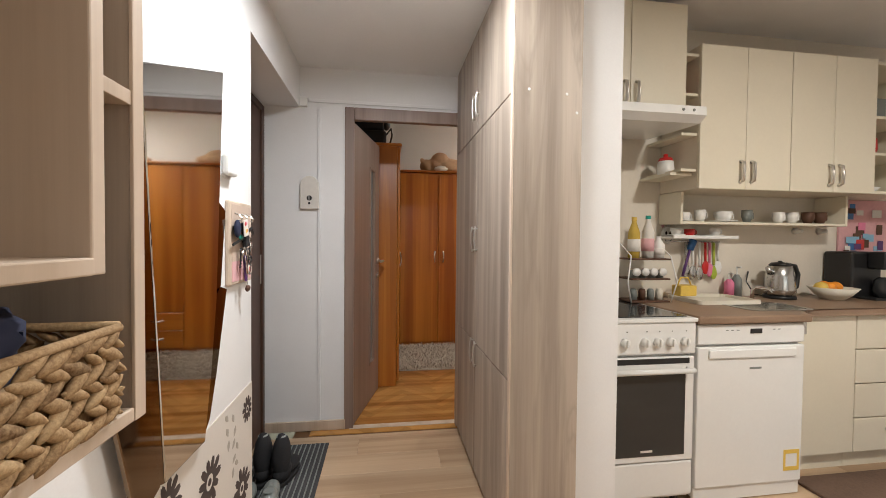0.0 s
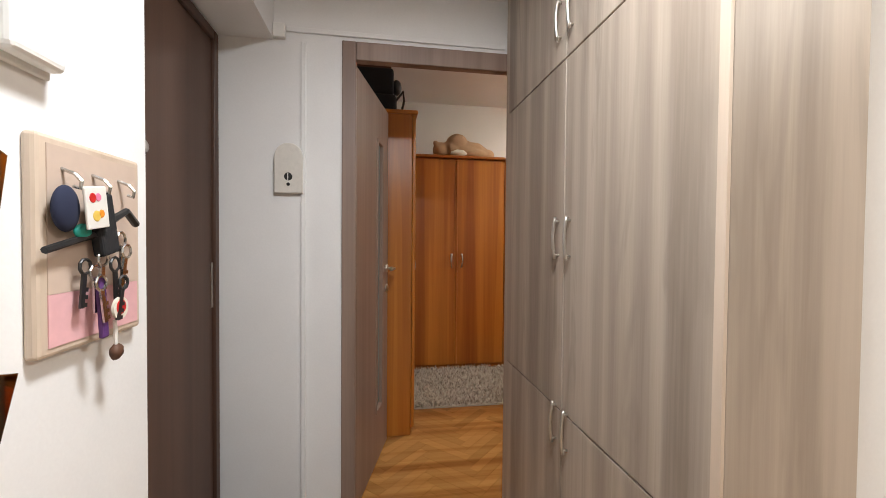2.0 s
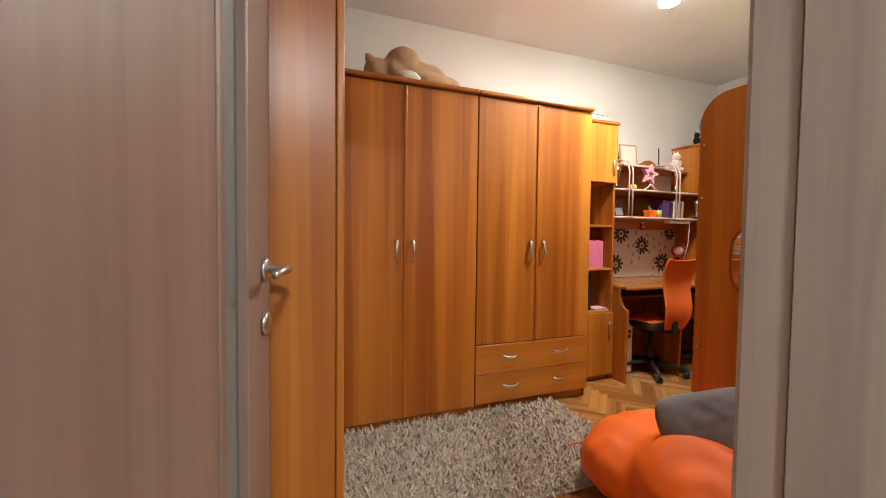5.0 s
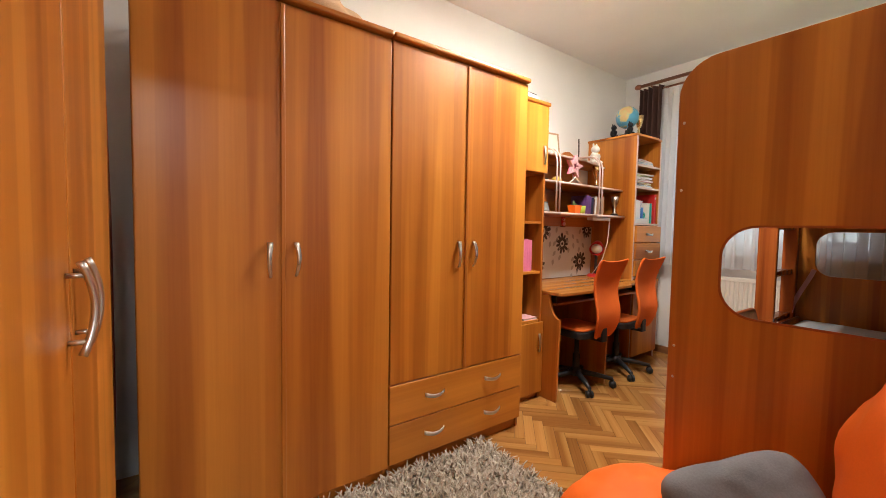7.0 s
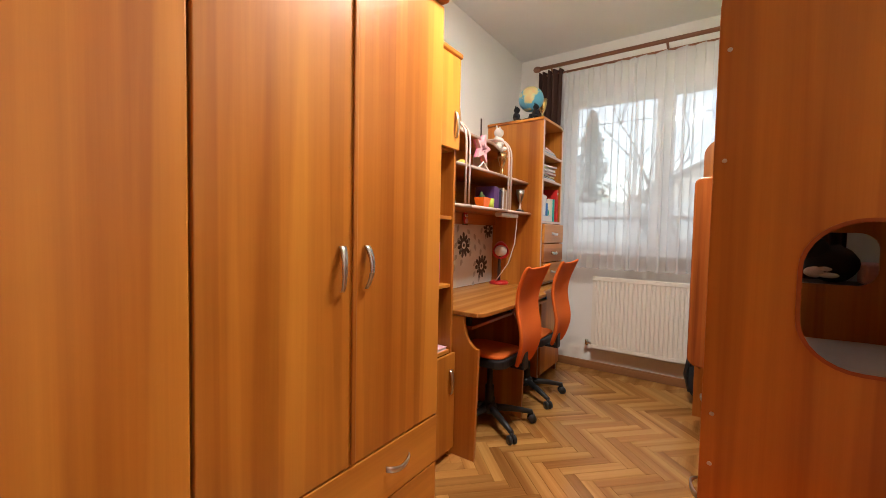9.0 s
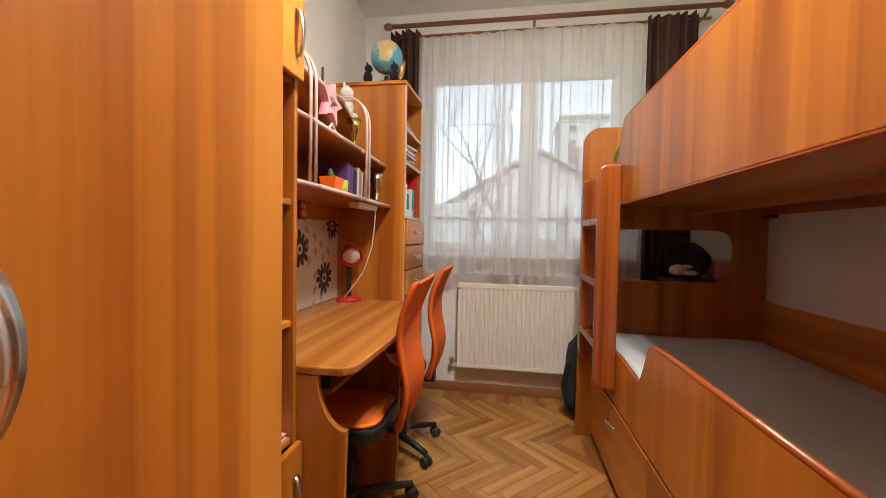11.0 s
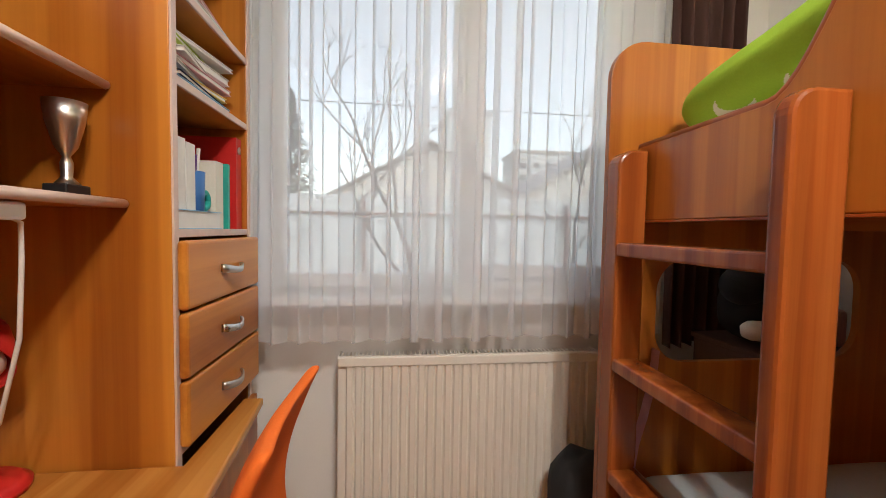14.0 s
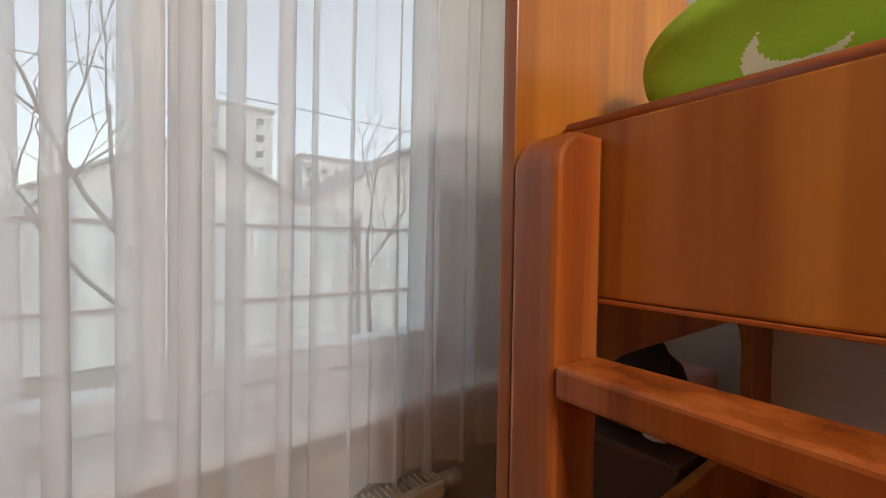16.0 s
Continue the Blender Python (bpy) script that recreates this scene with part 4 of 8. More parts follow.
def leaves(cx, cz, s, y, seed, plane="xz"):
    rng, out = random.Random(seed), []
    for i in range(5):
        a = rng.uniform(0.6, 2.6) if i else 1.4
        ox, oz = cx + s * 0.9 * (i % 2 - 0.5), cz + s * (0.45 * i - 0.9)
        pts = [(ox + s * (0.62 * t * math.cos(a) - w * math.sin(a)), oz + s * (0.62 * t * math.sin(a) + w * math.cos(a))) for t, w in ((0, 0), (0.3, 0.13), (0.65, 0.17), (1, 0), (0.65, -0.17), (0.3, -0.13))]
        out.append(plate(pts, y - 0.0012, y, plane, (), 0))
    return out


def wallpaper_back():
    wp = thing("wallpaper", (3.0, BACK, 0.77), "pale wallpaper strip with dark daisies above the desk", "wallpaper")
    part("sheet", box(2.45, 3.632, 5.287, BACK - 0.0002, 0.775, 1.2345), M_WALLPAPER, wp)
    y = 5.2868
    for cx, cz, r, t in ((2.916, 1.19, 0.105, 0.2), (3.184, 1.08, 0.095, 0.5), (3.455, 0.911, 0.096, 0.9), (3.55, 1.205, 0.080, 0.1), (2.86, 0.898, 0.095, 0.7), (2.60, 1.06, 0.10, 0.3)):
        own = bmesh.new()
        flower(cx, cz, r, y, t, own, None)
        part("flower_print", own, M_FLOWER, wp, "dark brown daisy")
    for k, (cx, cz) in enumerate(((3.05, 1.13), (3.096, 0.971), (3.316, 1.075), (3.473, 1.079), (3.367, 0.83), (2.72, 1.10))):
        for own in leaves(cx, cz, 0.095, y, k + 3):
            part("leaf_print", own, M_LEAF_PRINT, wp)


wallpaper_back()


def tower():
    t = thing("shelf_tower", (3.87, 5.12, 0), "tall cherry shelf tower with three drawers", "shelf")
    x0, x1, yb = 3.638, 4.085, BACK - 0.004
    for a, b in ((x0, x0 + 0.020), (x1 - 0.020, x1)):
        part("side_panel", box(a, b, BF + 0.006, yb, 0, 2.045, 0.002), M_CHERRY, t)
        part("edge_strip", box(a + 0.001, b - 0.001, BF + 0.001, BF + 0.0055, 0.0, 2.044), M_PALE_EDGE, t)
    part("back_panel", box(x0 + 0.021, x1 - 0.021, yb - 0.008, yb, 0.03, 2.045), M_CHERRY, t)
    top = part("top_board", plate([(x0 - 0.012, yb), (x0 - 0.012, BF), (x1 - 0.1, BF - 0.012), (x1 + 0.02, BF + 0.01), (x1 + 0.02, yb)], 2.046, 2.066, "xy", (), 0.002), M_CHERRY_X, t)
    for z in (0.06, 0.775, 1.258, 1.585, 1.785):
        s = part("shelf", box(x0 + 0.0205, x1 - 0.0205, BF + 0.010, yb - 0.009, z, z + 0.018, 0.001), M_CHERRY_X, t)
        part("edge_strip", box(x0 + 0.0205, x1 - 0.0205, BF + 0.004, BF + 0.0098, z, z + 0.018, 0.002), M_PALE_EDGE, s)
    for z0, z1 in ((0.800, 0.945), (0.951, 1.095), (1.101, 1.252)):
        d = part("drawer", box(x0 + 0.003, x1 + 0.004, BF - 0.022, BF, z0, z1, 0.009, seg=3), M_CHERRY_X, t)
        arched_handle("handle", (3.80, BF - 0.022, (z0 + z1) / 2), 0.12, d, "x", bend=0.006)
    lo = part("door", box(x0 + 0.003, x1 - 0.003, BF - 0.018, BF, 0.07, 0.74, 0.004), M_CHERRY, t)


tower()
for i, (z, h, m, lab, tn) in enumerate(((1.6035, 0.016, M_SKYBLUE, "light blue folder lying on a shelf", 0), (1.6200, 0.012, M_NAVY, "dark blue exercise book lying in a stack", 4), (1.6325, 0.012, M_YELLOW, "yellow exercise book lying in a stack", -5), (1.6450, 0.010, M_PAPER, "sheaf of white paper in a stack", 7), (1.6555, 0.014, M_ROSE, "lilac exercise book lying in a stack", -3), (1.6700, 0.012, M_PAPER, "sheaf of paper with curled corners", 9), (1.6825, 0.018, M_PAPER, "thick white catalogue lying in a stack", -6), (1.701, 0.012, M_LIME, "pale green exercise book lying in a stack", 5), (1.7135, 0.010, M_PAPER, "sheaf of white paper in a stack", -8))):
    lying(3.70 - 0.004 * i, 3.98 - 0.006 * (i % 3), BF + 0.02 + 0.006 * (i % 4), BF + 0.26, z, h, m, lab, tn)
for i, m in enumerate((M_PAPER, M_SKYBLUE, M_PAPER, M_ROSE)):
    lying(3.72, 3.99, BF + 0.03, BF + 0.25, 1.8035 + 0.0125 * i, 0.012, m, "exercise book lying on the upper shelf", 4 * i - 6)
lying(3.685, 3.905, BF + 0.015, BF + 0.27, 1.2765, 0.045, M_SKYBLUE, "flat light blue game box", 0, "game_box")
book(3.695, BF + 0.03, 1.322, 0.052, 0.20, 0.165, M_PAPER, "thick white ring binder")
book(3.750, BF + 0.03, 1.322, 0.042, 0.20, 0.160, M_PAPER, "white ring binder standing upright")
book(3.930, BF + 0.04, 1.2765, 0.046, 0.20, 0.190, M_CREAM, "cream padded folder standing on a shelf")
book(3.984, BF + 0.03, 1.2765, 0.014, 0.21, 0.190, M_TEAL, "slim flowered green folder standing upright")
book(4.002, BF + 0.04, 1.2765, 0.012, 0.20, 0.185, M_NAVY, "thin navy book standing upright")
red = book(4.020, BF + 0.02, 1.2765, 0.040, 0.23, 0.275, M_RED, "red lever arch file with finger hole")
part("finger_ring", turned(lathe(((0.011, 0), (0.012, 0.002), (0.007, 0.002)), 0, 0, 16), pose(4.040, BF + 0.0195, 1.515, 90, 0, 0)), M_SILVER, red, "steel ring round the finger hole", True)
solid("document_box", box(3.68, 4.00, BF + 0.28, BF + 0.42, 1.2765, 1.56, 0.004), M_TAN, "beige archive box at the back of a shelf", "box")


def pen_pot(x, y, z, r, h, mat, label, pens):
    p = thing("pen_pot", (x, y, z), label, "pen pot")
    part("pot", lathe(((r * 0.9, z), (r, z + h), (r * 0.9, z + h), (r * 0.82, z + 0.006)), x, y, 16), mat, p, smooth=True)
    rr = random.Random(int(x * 100))
    for m in pens:
        a, b = rr.uniform(-0.5, 0.5) * r, rr.uniform(-0.5, 0.5) * r
        part("pen", tube([(x + a * 0.4, y + b * 0.4, z + 0.01), (x + a * 2.0, y + b * 2.0, z + h + rr.uniform(0.03, 0.07))], 0.0045, 6), m, p)


pen_pot(3.828, BF + 0.055, 1.322, 0.030, 0.10, M_BLUE, "blue pen pot with pencils and pens", (M_PURPLE, M_PAPER, M_TAN, M_PURPLE))
solid("tape_roll", tube([(3.882 + 0.022 * math.cos(a * 0.4488), BF + 0.05, 1.352 + 0.022 * math.sin(a * 0.4488)) for a in range(15)], 0.008, 8), M_TEAL, "green tape dispenser roll", "tape", smooth=True)
solid("crumpled_paper", ball(3.85, BF + 0.10, 0.818, 0.07, 0.05, 0.025, lump=0.8), M_PAPER, "crumpled paper in the gap under the drawers", "paper")


def globe():
    x, y, z = 3.72, 5.02, 2.066
    g = thing("globe", (x, y, z), "small blue desk globe on a pale stand", "globe")
    part("sphere", ball(x, y, z + 0.175, 0.098, 0.098, 0.098, seg=28), M_GLOBE, g, "pale blue sphere with tan land", True)
    part("foot", lathe(((0.075, z), (0.07, z + 0.012), (0.02, z + 0.025), (0.012, z + 0.06)), x, y, 20), M_BLACK, g, smooth=True)
    pts = [(x + 0.110 * math.cos(a), y, z + 0.175 + 0.110 * math.sin(a)) for a in [radians(-90 + 15 * i) for i in range(13)]]
    part("meridian", tube(pts, 0.005, 8), M_WHITE, g, smooth=True)


mg, nt, b = mat_base("globe_print", 0.35)
nz = node(nt, "ShaderNodeTexNoise", Scale=9.0, Detail=5)
nt.links.new(coords(nt, (1, 1, 1)), nz.inputs["Vector"])
nt.links.new(ramp(nt, nz.outputs["Fac"], ((0.50, (0.10, 0.36, 0.52)), (0.55, (0.55, 0.50, 0.22)), (0.65, (0.60, 0.40, 0.18)))), b.inputs["Base Color"])
M_GLOBE = mg
globe()


def figure(name, x, y, z, s, mat, label, category, ears=True, seed=0):
    """A soft toy or ornament as one plain mesh."""
    own = ball(x, y, z + 0.32 * s, 0.26 * s, 0.22 * s, 0.32 * s, None, 16, 0.1, 1, seed)
    ball(x, y - 0.03 * s, z + 0.75 * s, 0.22 * s, 0.2 * s, 0.2 * s, own, 16, 0.06, 1, seed)
    for a in (-1, 1):
        if ears:
            ball(x + a * 0.13 * s, y, z + 0.95 * s, 0.06 * s, 0.04 * s, 0.10 * s, own, 10)
        ball(x + a * 0.2 * s, y - 0.15 * s, z + 0.12 * s, 0.1 * s, 0.16 * s, 0.1 * s, own, 10)
        ball(x + a * 0.25 * s, y - 0.06 * s, z + 0.42 * s, 0.08 * s, 0.09 * s, 0.17 * s, own, 10)
    return solid(name, own, mat, label, category, smooth=True)


figure("toy_penguin", 3.645, 4.95, 2.0665, 0.11, M_PLUSH_BLACK, "small black toy figure on the shelf tower", "toy")
figure("toy_penguin", 3.67, 5.12, 2.0665, 0.12, M_PLUSH_BLACK, "small black toy bird beside the globe", "toy")
figure("toy_figure", 3.46, 5.17, 1.8005, 0.185, M_PLUSH_WHITE, "small white plush toy on the top board", "toy")
solid("twig_vase", tube([(3.33, 5.25, 1.8005), (3.32, 5.24, 1.92), (3.30, 5.23, 2.02)], 0.006, 6), M_FLOWER, "thin dark twigs on the top board", "ornament")
t = thing("picture_card", (2.93, 5.24, 1.8005), "framed pale picture leaning on the top board", "picture")
part("frame", turned(plate([(-0.075, 0), (0.075, 0), (0.075, 0.19), (-0.075, 0.19)], 0, 0.012, "xz", [[(-0.065, 0.01), (0.065, 0.01), (0.065, 0.18), (-0.065, 0.18)]]), pose(2.93, 5.22, 1.8005, -8, 0, -8) @ Matrix.Scale(1.2, 4)), M_TAN, t)
part("picture", turned(box(-0.064, 0.064, 0.003, 0.008, 0.011, 0.179), pose(2.93, 5.22, 1.8005, -8, 0, -8) @ Matrix.Scale(1.2, 4)), M_CREAM, t)


def trophy(x, y, z, s, mat, label):
    tr = thing("trophy", (x, y, z), label, "trophy", "trophies on the shelves")
    part("plinth", box(x - 0.17 * s, x + 0.17 * s, y - 0.12 * s, y + 0.12 * s, z, z + 0.12 * s, 0.003), M_BLACK, tr)
    part("cup", lathe(((0.12 * s, z + 0.121 * s), (0.05 * s, z + 0.2 * s), (0.06 * s, z + 0.35 * s), (0.035 * s, z + 0.42 * s), (0.10 * s, z + 0.52 * s), (0.17 * s, z + 0.8 * s), (0.19 * s, z + 1.0 * s), (0.17 * s, z + 1.0 * s), (0.14 * s, z + 0.8 * s)), x, y, 18), mat, tr, smooth=True)


trophy(3.84, 4.97, 2.0665, 0.20, M_GOLD, "pale gold trophy cup on the shelf tower")
trophy(3.575, 5.025, 1.3365, 0.175, M_SILVER, "silvery trophy cup on a black plinth")
trophy(2.62, 5.06, 1.5745, 0.20, M_GOLD, "gold trophy cup standing on the middle board")
trophy(3.36, 5.08, 1.5745, 0.19, M_GOLD, "pale gold trophy on the middle board")
trophy(2.75, 5.25, 1.8005, 0.18, M_GOLD, "small gold trophy on the top board")


def star_statue():
    s = thing("star_trophy", (2.98, 5.03, 1.575), "white and pink star on a curved stand", "trophy", "trophies on the shelves")
    pts = [(2.98 + (0.095 if i % 2 == 0 else 0.042) * math.sin(math.pi * i / 5 + 0.2), 1.72 + (0.095 if i % 2 == 0 else 0.042) * math.cos(math.pi * i / 5 + 0.2)) for i in range(10)]
    small = [(2.98 + (x - 2.98) * 0.45, 1.72 + (z - 1.72) * 0.45) for x, z in pts]
    part("star", plate(pts, 5.02, 5.045, "xz", [small], 0.002), M_ROSE, s, "pale pink star outline")
    part("star_back", plate(pts, 5.046, 5.058, "xz", [small], 0.001), M_PINK, s, "deep pink back layer")
    part("stand", tube([(2.90, 5.03, 1.580), (2.95, 5.03, 1.605), (2.985, 5.03, 1.635), (3.03, 5.03, 1.605), (3.08, 5.03, 1.580)], 0.006, 8), M_WHITE, s, smooth=True)


star_statue()
p = thing("plant_pot", (2.99, 5.03, 1.3365), "orange plastic pot with a small cactus", "plant pot")
M_CACTUS = plain("cactus_skin", (0.07, 0.11, 0.03), 0.7, vary=0.3)
own = bmesh.new()
rings = [[own.verts.new((2.99 + a * r, 5.03 + c * r * 0.8, z)) for a, c in ((-1, -1), (1, -1), (1, 1), (-1, 1))] for r, z in ((0.033, 1.3365), (0.047, 1.405), (0.042, 1.405), (0.038, 1.39))]
for a, c in zip(rings, rings[1:]):
    for k in range(4):
        own.faces.new((a[k], a[(k + 1) % 4], c[(k + 1) % 4], c[k]))
own.faces.new(rings[0][::-1])
own.faces.new(rings[-1])
part("pot", own, M_ORANGE_PL, p)
part("cactus", ball(2.975, 5.03, 1.41, 0.013, 0.013, 0.034, ball(3.005, 5.03, 1.40, 0.012, 0.012, 0.024, None, 12), 12), M_CACTUS, p, "small green cactus", True)
solid("lime_cup", lathe(((0.03, 1.3365), (0.034, 1.405), (0.03, 1.405), (0.026, 1.345)), 3.085, 5.03, 16), M_LIME, "lime green plastic cup", "cup", smooth=True)
solid("correction_bottle", lathe(((0.014, 1.3365), (0.014, 1.40), (0.006, 1.415), (0.006, 1.43)), 3.075, 5.10, 12), M_TEAL, "slim teal bottle on the lower board", "bottle", smooth=True)
x = 3.125
for i, m in enumerate((M_PURPLE, M_PURPLE, M_NAVY, M_CLAY, M_PAPER, M_TAN, M_CREAM, M_CLAY, M_TAN)):
    w = 0.05 if i == 0 else 0.016 + 0.006 * (i % 3)
    book(x, 5.02, 1.3365, w, 0.15, 0.16 - 0.008 * (i % 4), m, "small book leaning in a row on the lower board", 4)
    x += w + 0.004
ph = thing("photo_frame", (2.60, 5.03, 1.3365), "black photo frame with a shiny picture", "photo frame")
part("frame", turned(box(-0.06, 0.06, -0.006, 0.006, 0, 0.085, 0.002), pose(2.63, 5.03, 1.3365, -14, 0, 12)), M_BLACK, ph)
part("picture", turned(box(-0.05, 0.05, -0.0075, -0.0062, 0.01, 0.075), pose(2.63, 5.03, 1.3365, -14, 0, 12)), M_SMOKE, ph)
pen_pot(2.56, 5.12, 1.3365, 0.035, 0.09, M_RED, "dark red pot with pencils", (M_TAN, M_TAN, M_RED, M_TAN, M_PAPER))
pen_pot(2.60, 5.10, 1.3365, 0.030, 0.08, M_ROSE, "pink pot with brushes", (M_TAN, M_PAPER, M_RED))
solid("yellow_ornament", ball(2.84, 5.10, 1.605, 0.045, 0.04, 0.03), M_YELLOW, "yellow rubber ornament on the middle board", "ornament", smooth=True)


def owl():
    x, y, z = 3.145, 5.254, 1.225
    o = thing("owl_ornament", (x, y, z), "small red wooden owl with a pink wing hanging on the rail", "ornament")
    own = ball(x, y, z + 0.05, 0.026, 0.010, 0.042, None, 16)
    for a in (-1, 1):
        ball(x + a * 0.017, y, z + 0.090, 0.007, 0.006, 0.012, own, 8)
    part("body", own, M_RED, o, smooth=True)
    for a in (-1, 1):
        part("eye", ball(x + a * 0.011, y - 0.009, z + 0.070, 0.010, 0.003, 0.010, None, 12), M_CREAM, o, "", True)
        part("pupil", ball(x + a * 0.011, y - 0.0125, z + 0.070, 0.004, 0.0015, 0.004, None, 8), M_BLACK, o, "", True)
    part("beak", ball(x, y - 0.011, z + 0.058, 0.004, 0.003, 0.006, None, 8), M_YELLOW, o, "", True)
    part("wing", ball(x + 0.004, y - 0.008, z + 0.034, 0.020, 0.005, 0.018, None, 12), M_ROSE, o, "pale pink wing", True)
    part("tail", ball(x + 0.024, y - 0.004, z + 0.030, 0.012, 0.004, 0.012, None, 10), M_YELLOW, o, "yellow tail", True)
    part("perch", tube([(x - 0.035, y, z + 0.008), (x + 0.03, y, z + 0.006)], 0.004, 6), M_CLAY, o)


owl()


def desk_lamp():
    x, y, z = 3.555, 5.18, 0.77
    l = thing("desk_lamp", (x, y, z), "red desk lamp with a black stem", "lamp")
    part("base", lathe(((0.075, z), (0.077, z + 0.012), (0.06, z + 0.026), (0.015, z + 0.03)), x, y, 28), M_RED, l, "round red base", True)
    part("stem", tube([(x, y, z + 0.028), (x, y, z + 0.15), (x - 0.005, y - 0.005, z + 0.22), (x - 0.012, y - 0.012, z + 0.26)], 0.013, 10), M_BLACK, l, smooth=True)
    m = pose(x - 0.02, y - 0.02, z + 0.275, -62, 0, -62) @ Matrix.Scale(1.25, 4)
    part("shade", turned(lathe(((0.012, 0.07), (0.03, 0.055), (0.042, 0.02), (0.052, -0.03), (0.049, -0.03), (0.038, 0.02), (0.01, 0.05)), 0, 0, 24), m), M_RED, l, "red bell shade", True)
    part("bulb", turned(ball(0, 0, -0.018, 0.040, 0.040, 0.018, None, 16), m), M_PAPER, l, "pale reflector bulb", True)


desk_lamp()


# ---- swivel chairs ----
def swivel_chair():
    c = thing("swivel_chair", (0, 0, 0), "orange child's swivel chair on a black star base", "chair", "chairs at the desk")
    own = bmesh.new()
    # height, lean and half width up the backrest
    keys = ((0.412, -0.205, 0.085), (0.440, -0.218, 0.118), (0.50, -0.240, 0.137), (0.57, -0.254, 0.147), (0.63, -0.250, 0.148), (0.70, -0.232, 0.146), (0.78, -0.220, 0.150), (0.86, -0.232, 0.162), (0.92, -0.255, 0.174), (0.965, -0.280, 0.180), (0.985, -0.294, 0.168))
    rows = []
    for z, y, hw in keys:
        rows.append([own.verts.new((hw * k, y - 0.022 * k * k, z + (0.020 * abs(k) ** 3 if z > 0.94 else 0.0))) for k in [-1 + 0.2 * j for j in range(11)]])
    for a, b2 in zip(rows, rows[1:]):
        for k in range(10):
            own.faces.new((a[k], a[k + 1], b2[k + 1], b2[k]))
    ext = bmesh.ops.extrude_face_region(own, geom=own.faces[:])
    bmesh.ops.translate(own, vec=(0, 0.026, 0), verts=[g for g in ext["geom"] if isinstance(g, bmesh.types.BMVert)])
    bmesh.ops.recalc_face_normals(own, faces=own.faces)
    back = part("backrest", own, M_ORANGE, c, "tall wavy orange backrest", True)
    soft = back.modifiers.new("soft_edges", "SUBSURF")
    soft.levels = soft.render_levels = 2
    part("seat", plate(rounded(-0.160, 0.160, -0.15, 0.19, 0.07, 6), 0.4525, 0.470, "xy", (), 0.008), M_ORANGE, c, "orange padded seat")
    part("seat_pan", plate(rounded(-0.170, 0.170, -0.165, 0.195, 0.07, 6), 0.400, 0.452, "xy", (), 0.010), M_BLACK, c)
    part("back_bar", box(-0.03, 0.03, -0.235, -0.05, 0.385, 0.404, 0.004), M_BLACK, c)
    part("back_upright", box(-0.028, 0.028, -0.235, -0.218, 0.386, 0.60, 0.004), M_BLACK, c)
    part("gas_column", lathe(((0.028, 0.10), (0.028, 0.24), (0.018, 0.245), (0.018, 0.40)), 0, 0, 16), M_BLACK, c, smooth=True)
    part("hub", lathe(((0.05, 0.075), (0.05, 0.11), (0.036, 0.13)), 0, 0, 18), M_BLACK, c, smooth=True)
    for k in range(5):
        a = radians(72 * k + 20)
        dx, dy = math.cos(a), math.sin(a)
        leg = part("leg", tube([(0.03 * dx, 0.03 * dy, 0.10), (0.15 * dx, 0.15 * dy, 0.088), (0.27 * dx, 0.27 * dy, 0.068)], 0.016, 8, None, [0.023, 0.019, 0.014]), M_BLACK, c, smooth=True)
        cast = bmesh.new()
        for o in (-0.014, 0.014):
            turned(lathe(((0.025, -0.008), (0.027, 0), (0.025, 0.008)), 0, 0, 14), pose(0.27 * dx - dy * o, 0.27 * dy + dx * o, 0.027, 90, 0, math.degrees(a)), cast)
        box(0.27 * dx - 0.008, 0.27 * dx + 0.008, 0.27 * dy - 0.008, 0.27 * dy + 0.008, 0.03, 0.066, 0, cast)
        part("castor", cast, M_BLACK, leg, "black twin castor", True)
    return c


chair = swivel_chair()
chair.matrix_world = pose(2.855, 4.872, 0, 0, 0, 0)
copy_thing(chair, pose(3.415, 4.868, 0, 0, 0, 0))


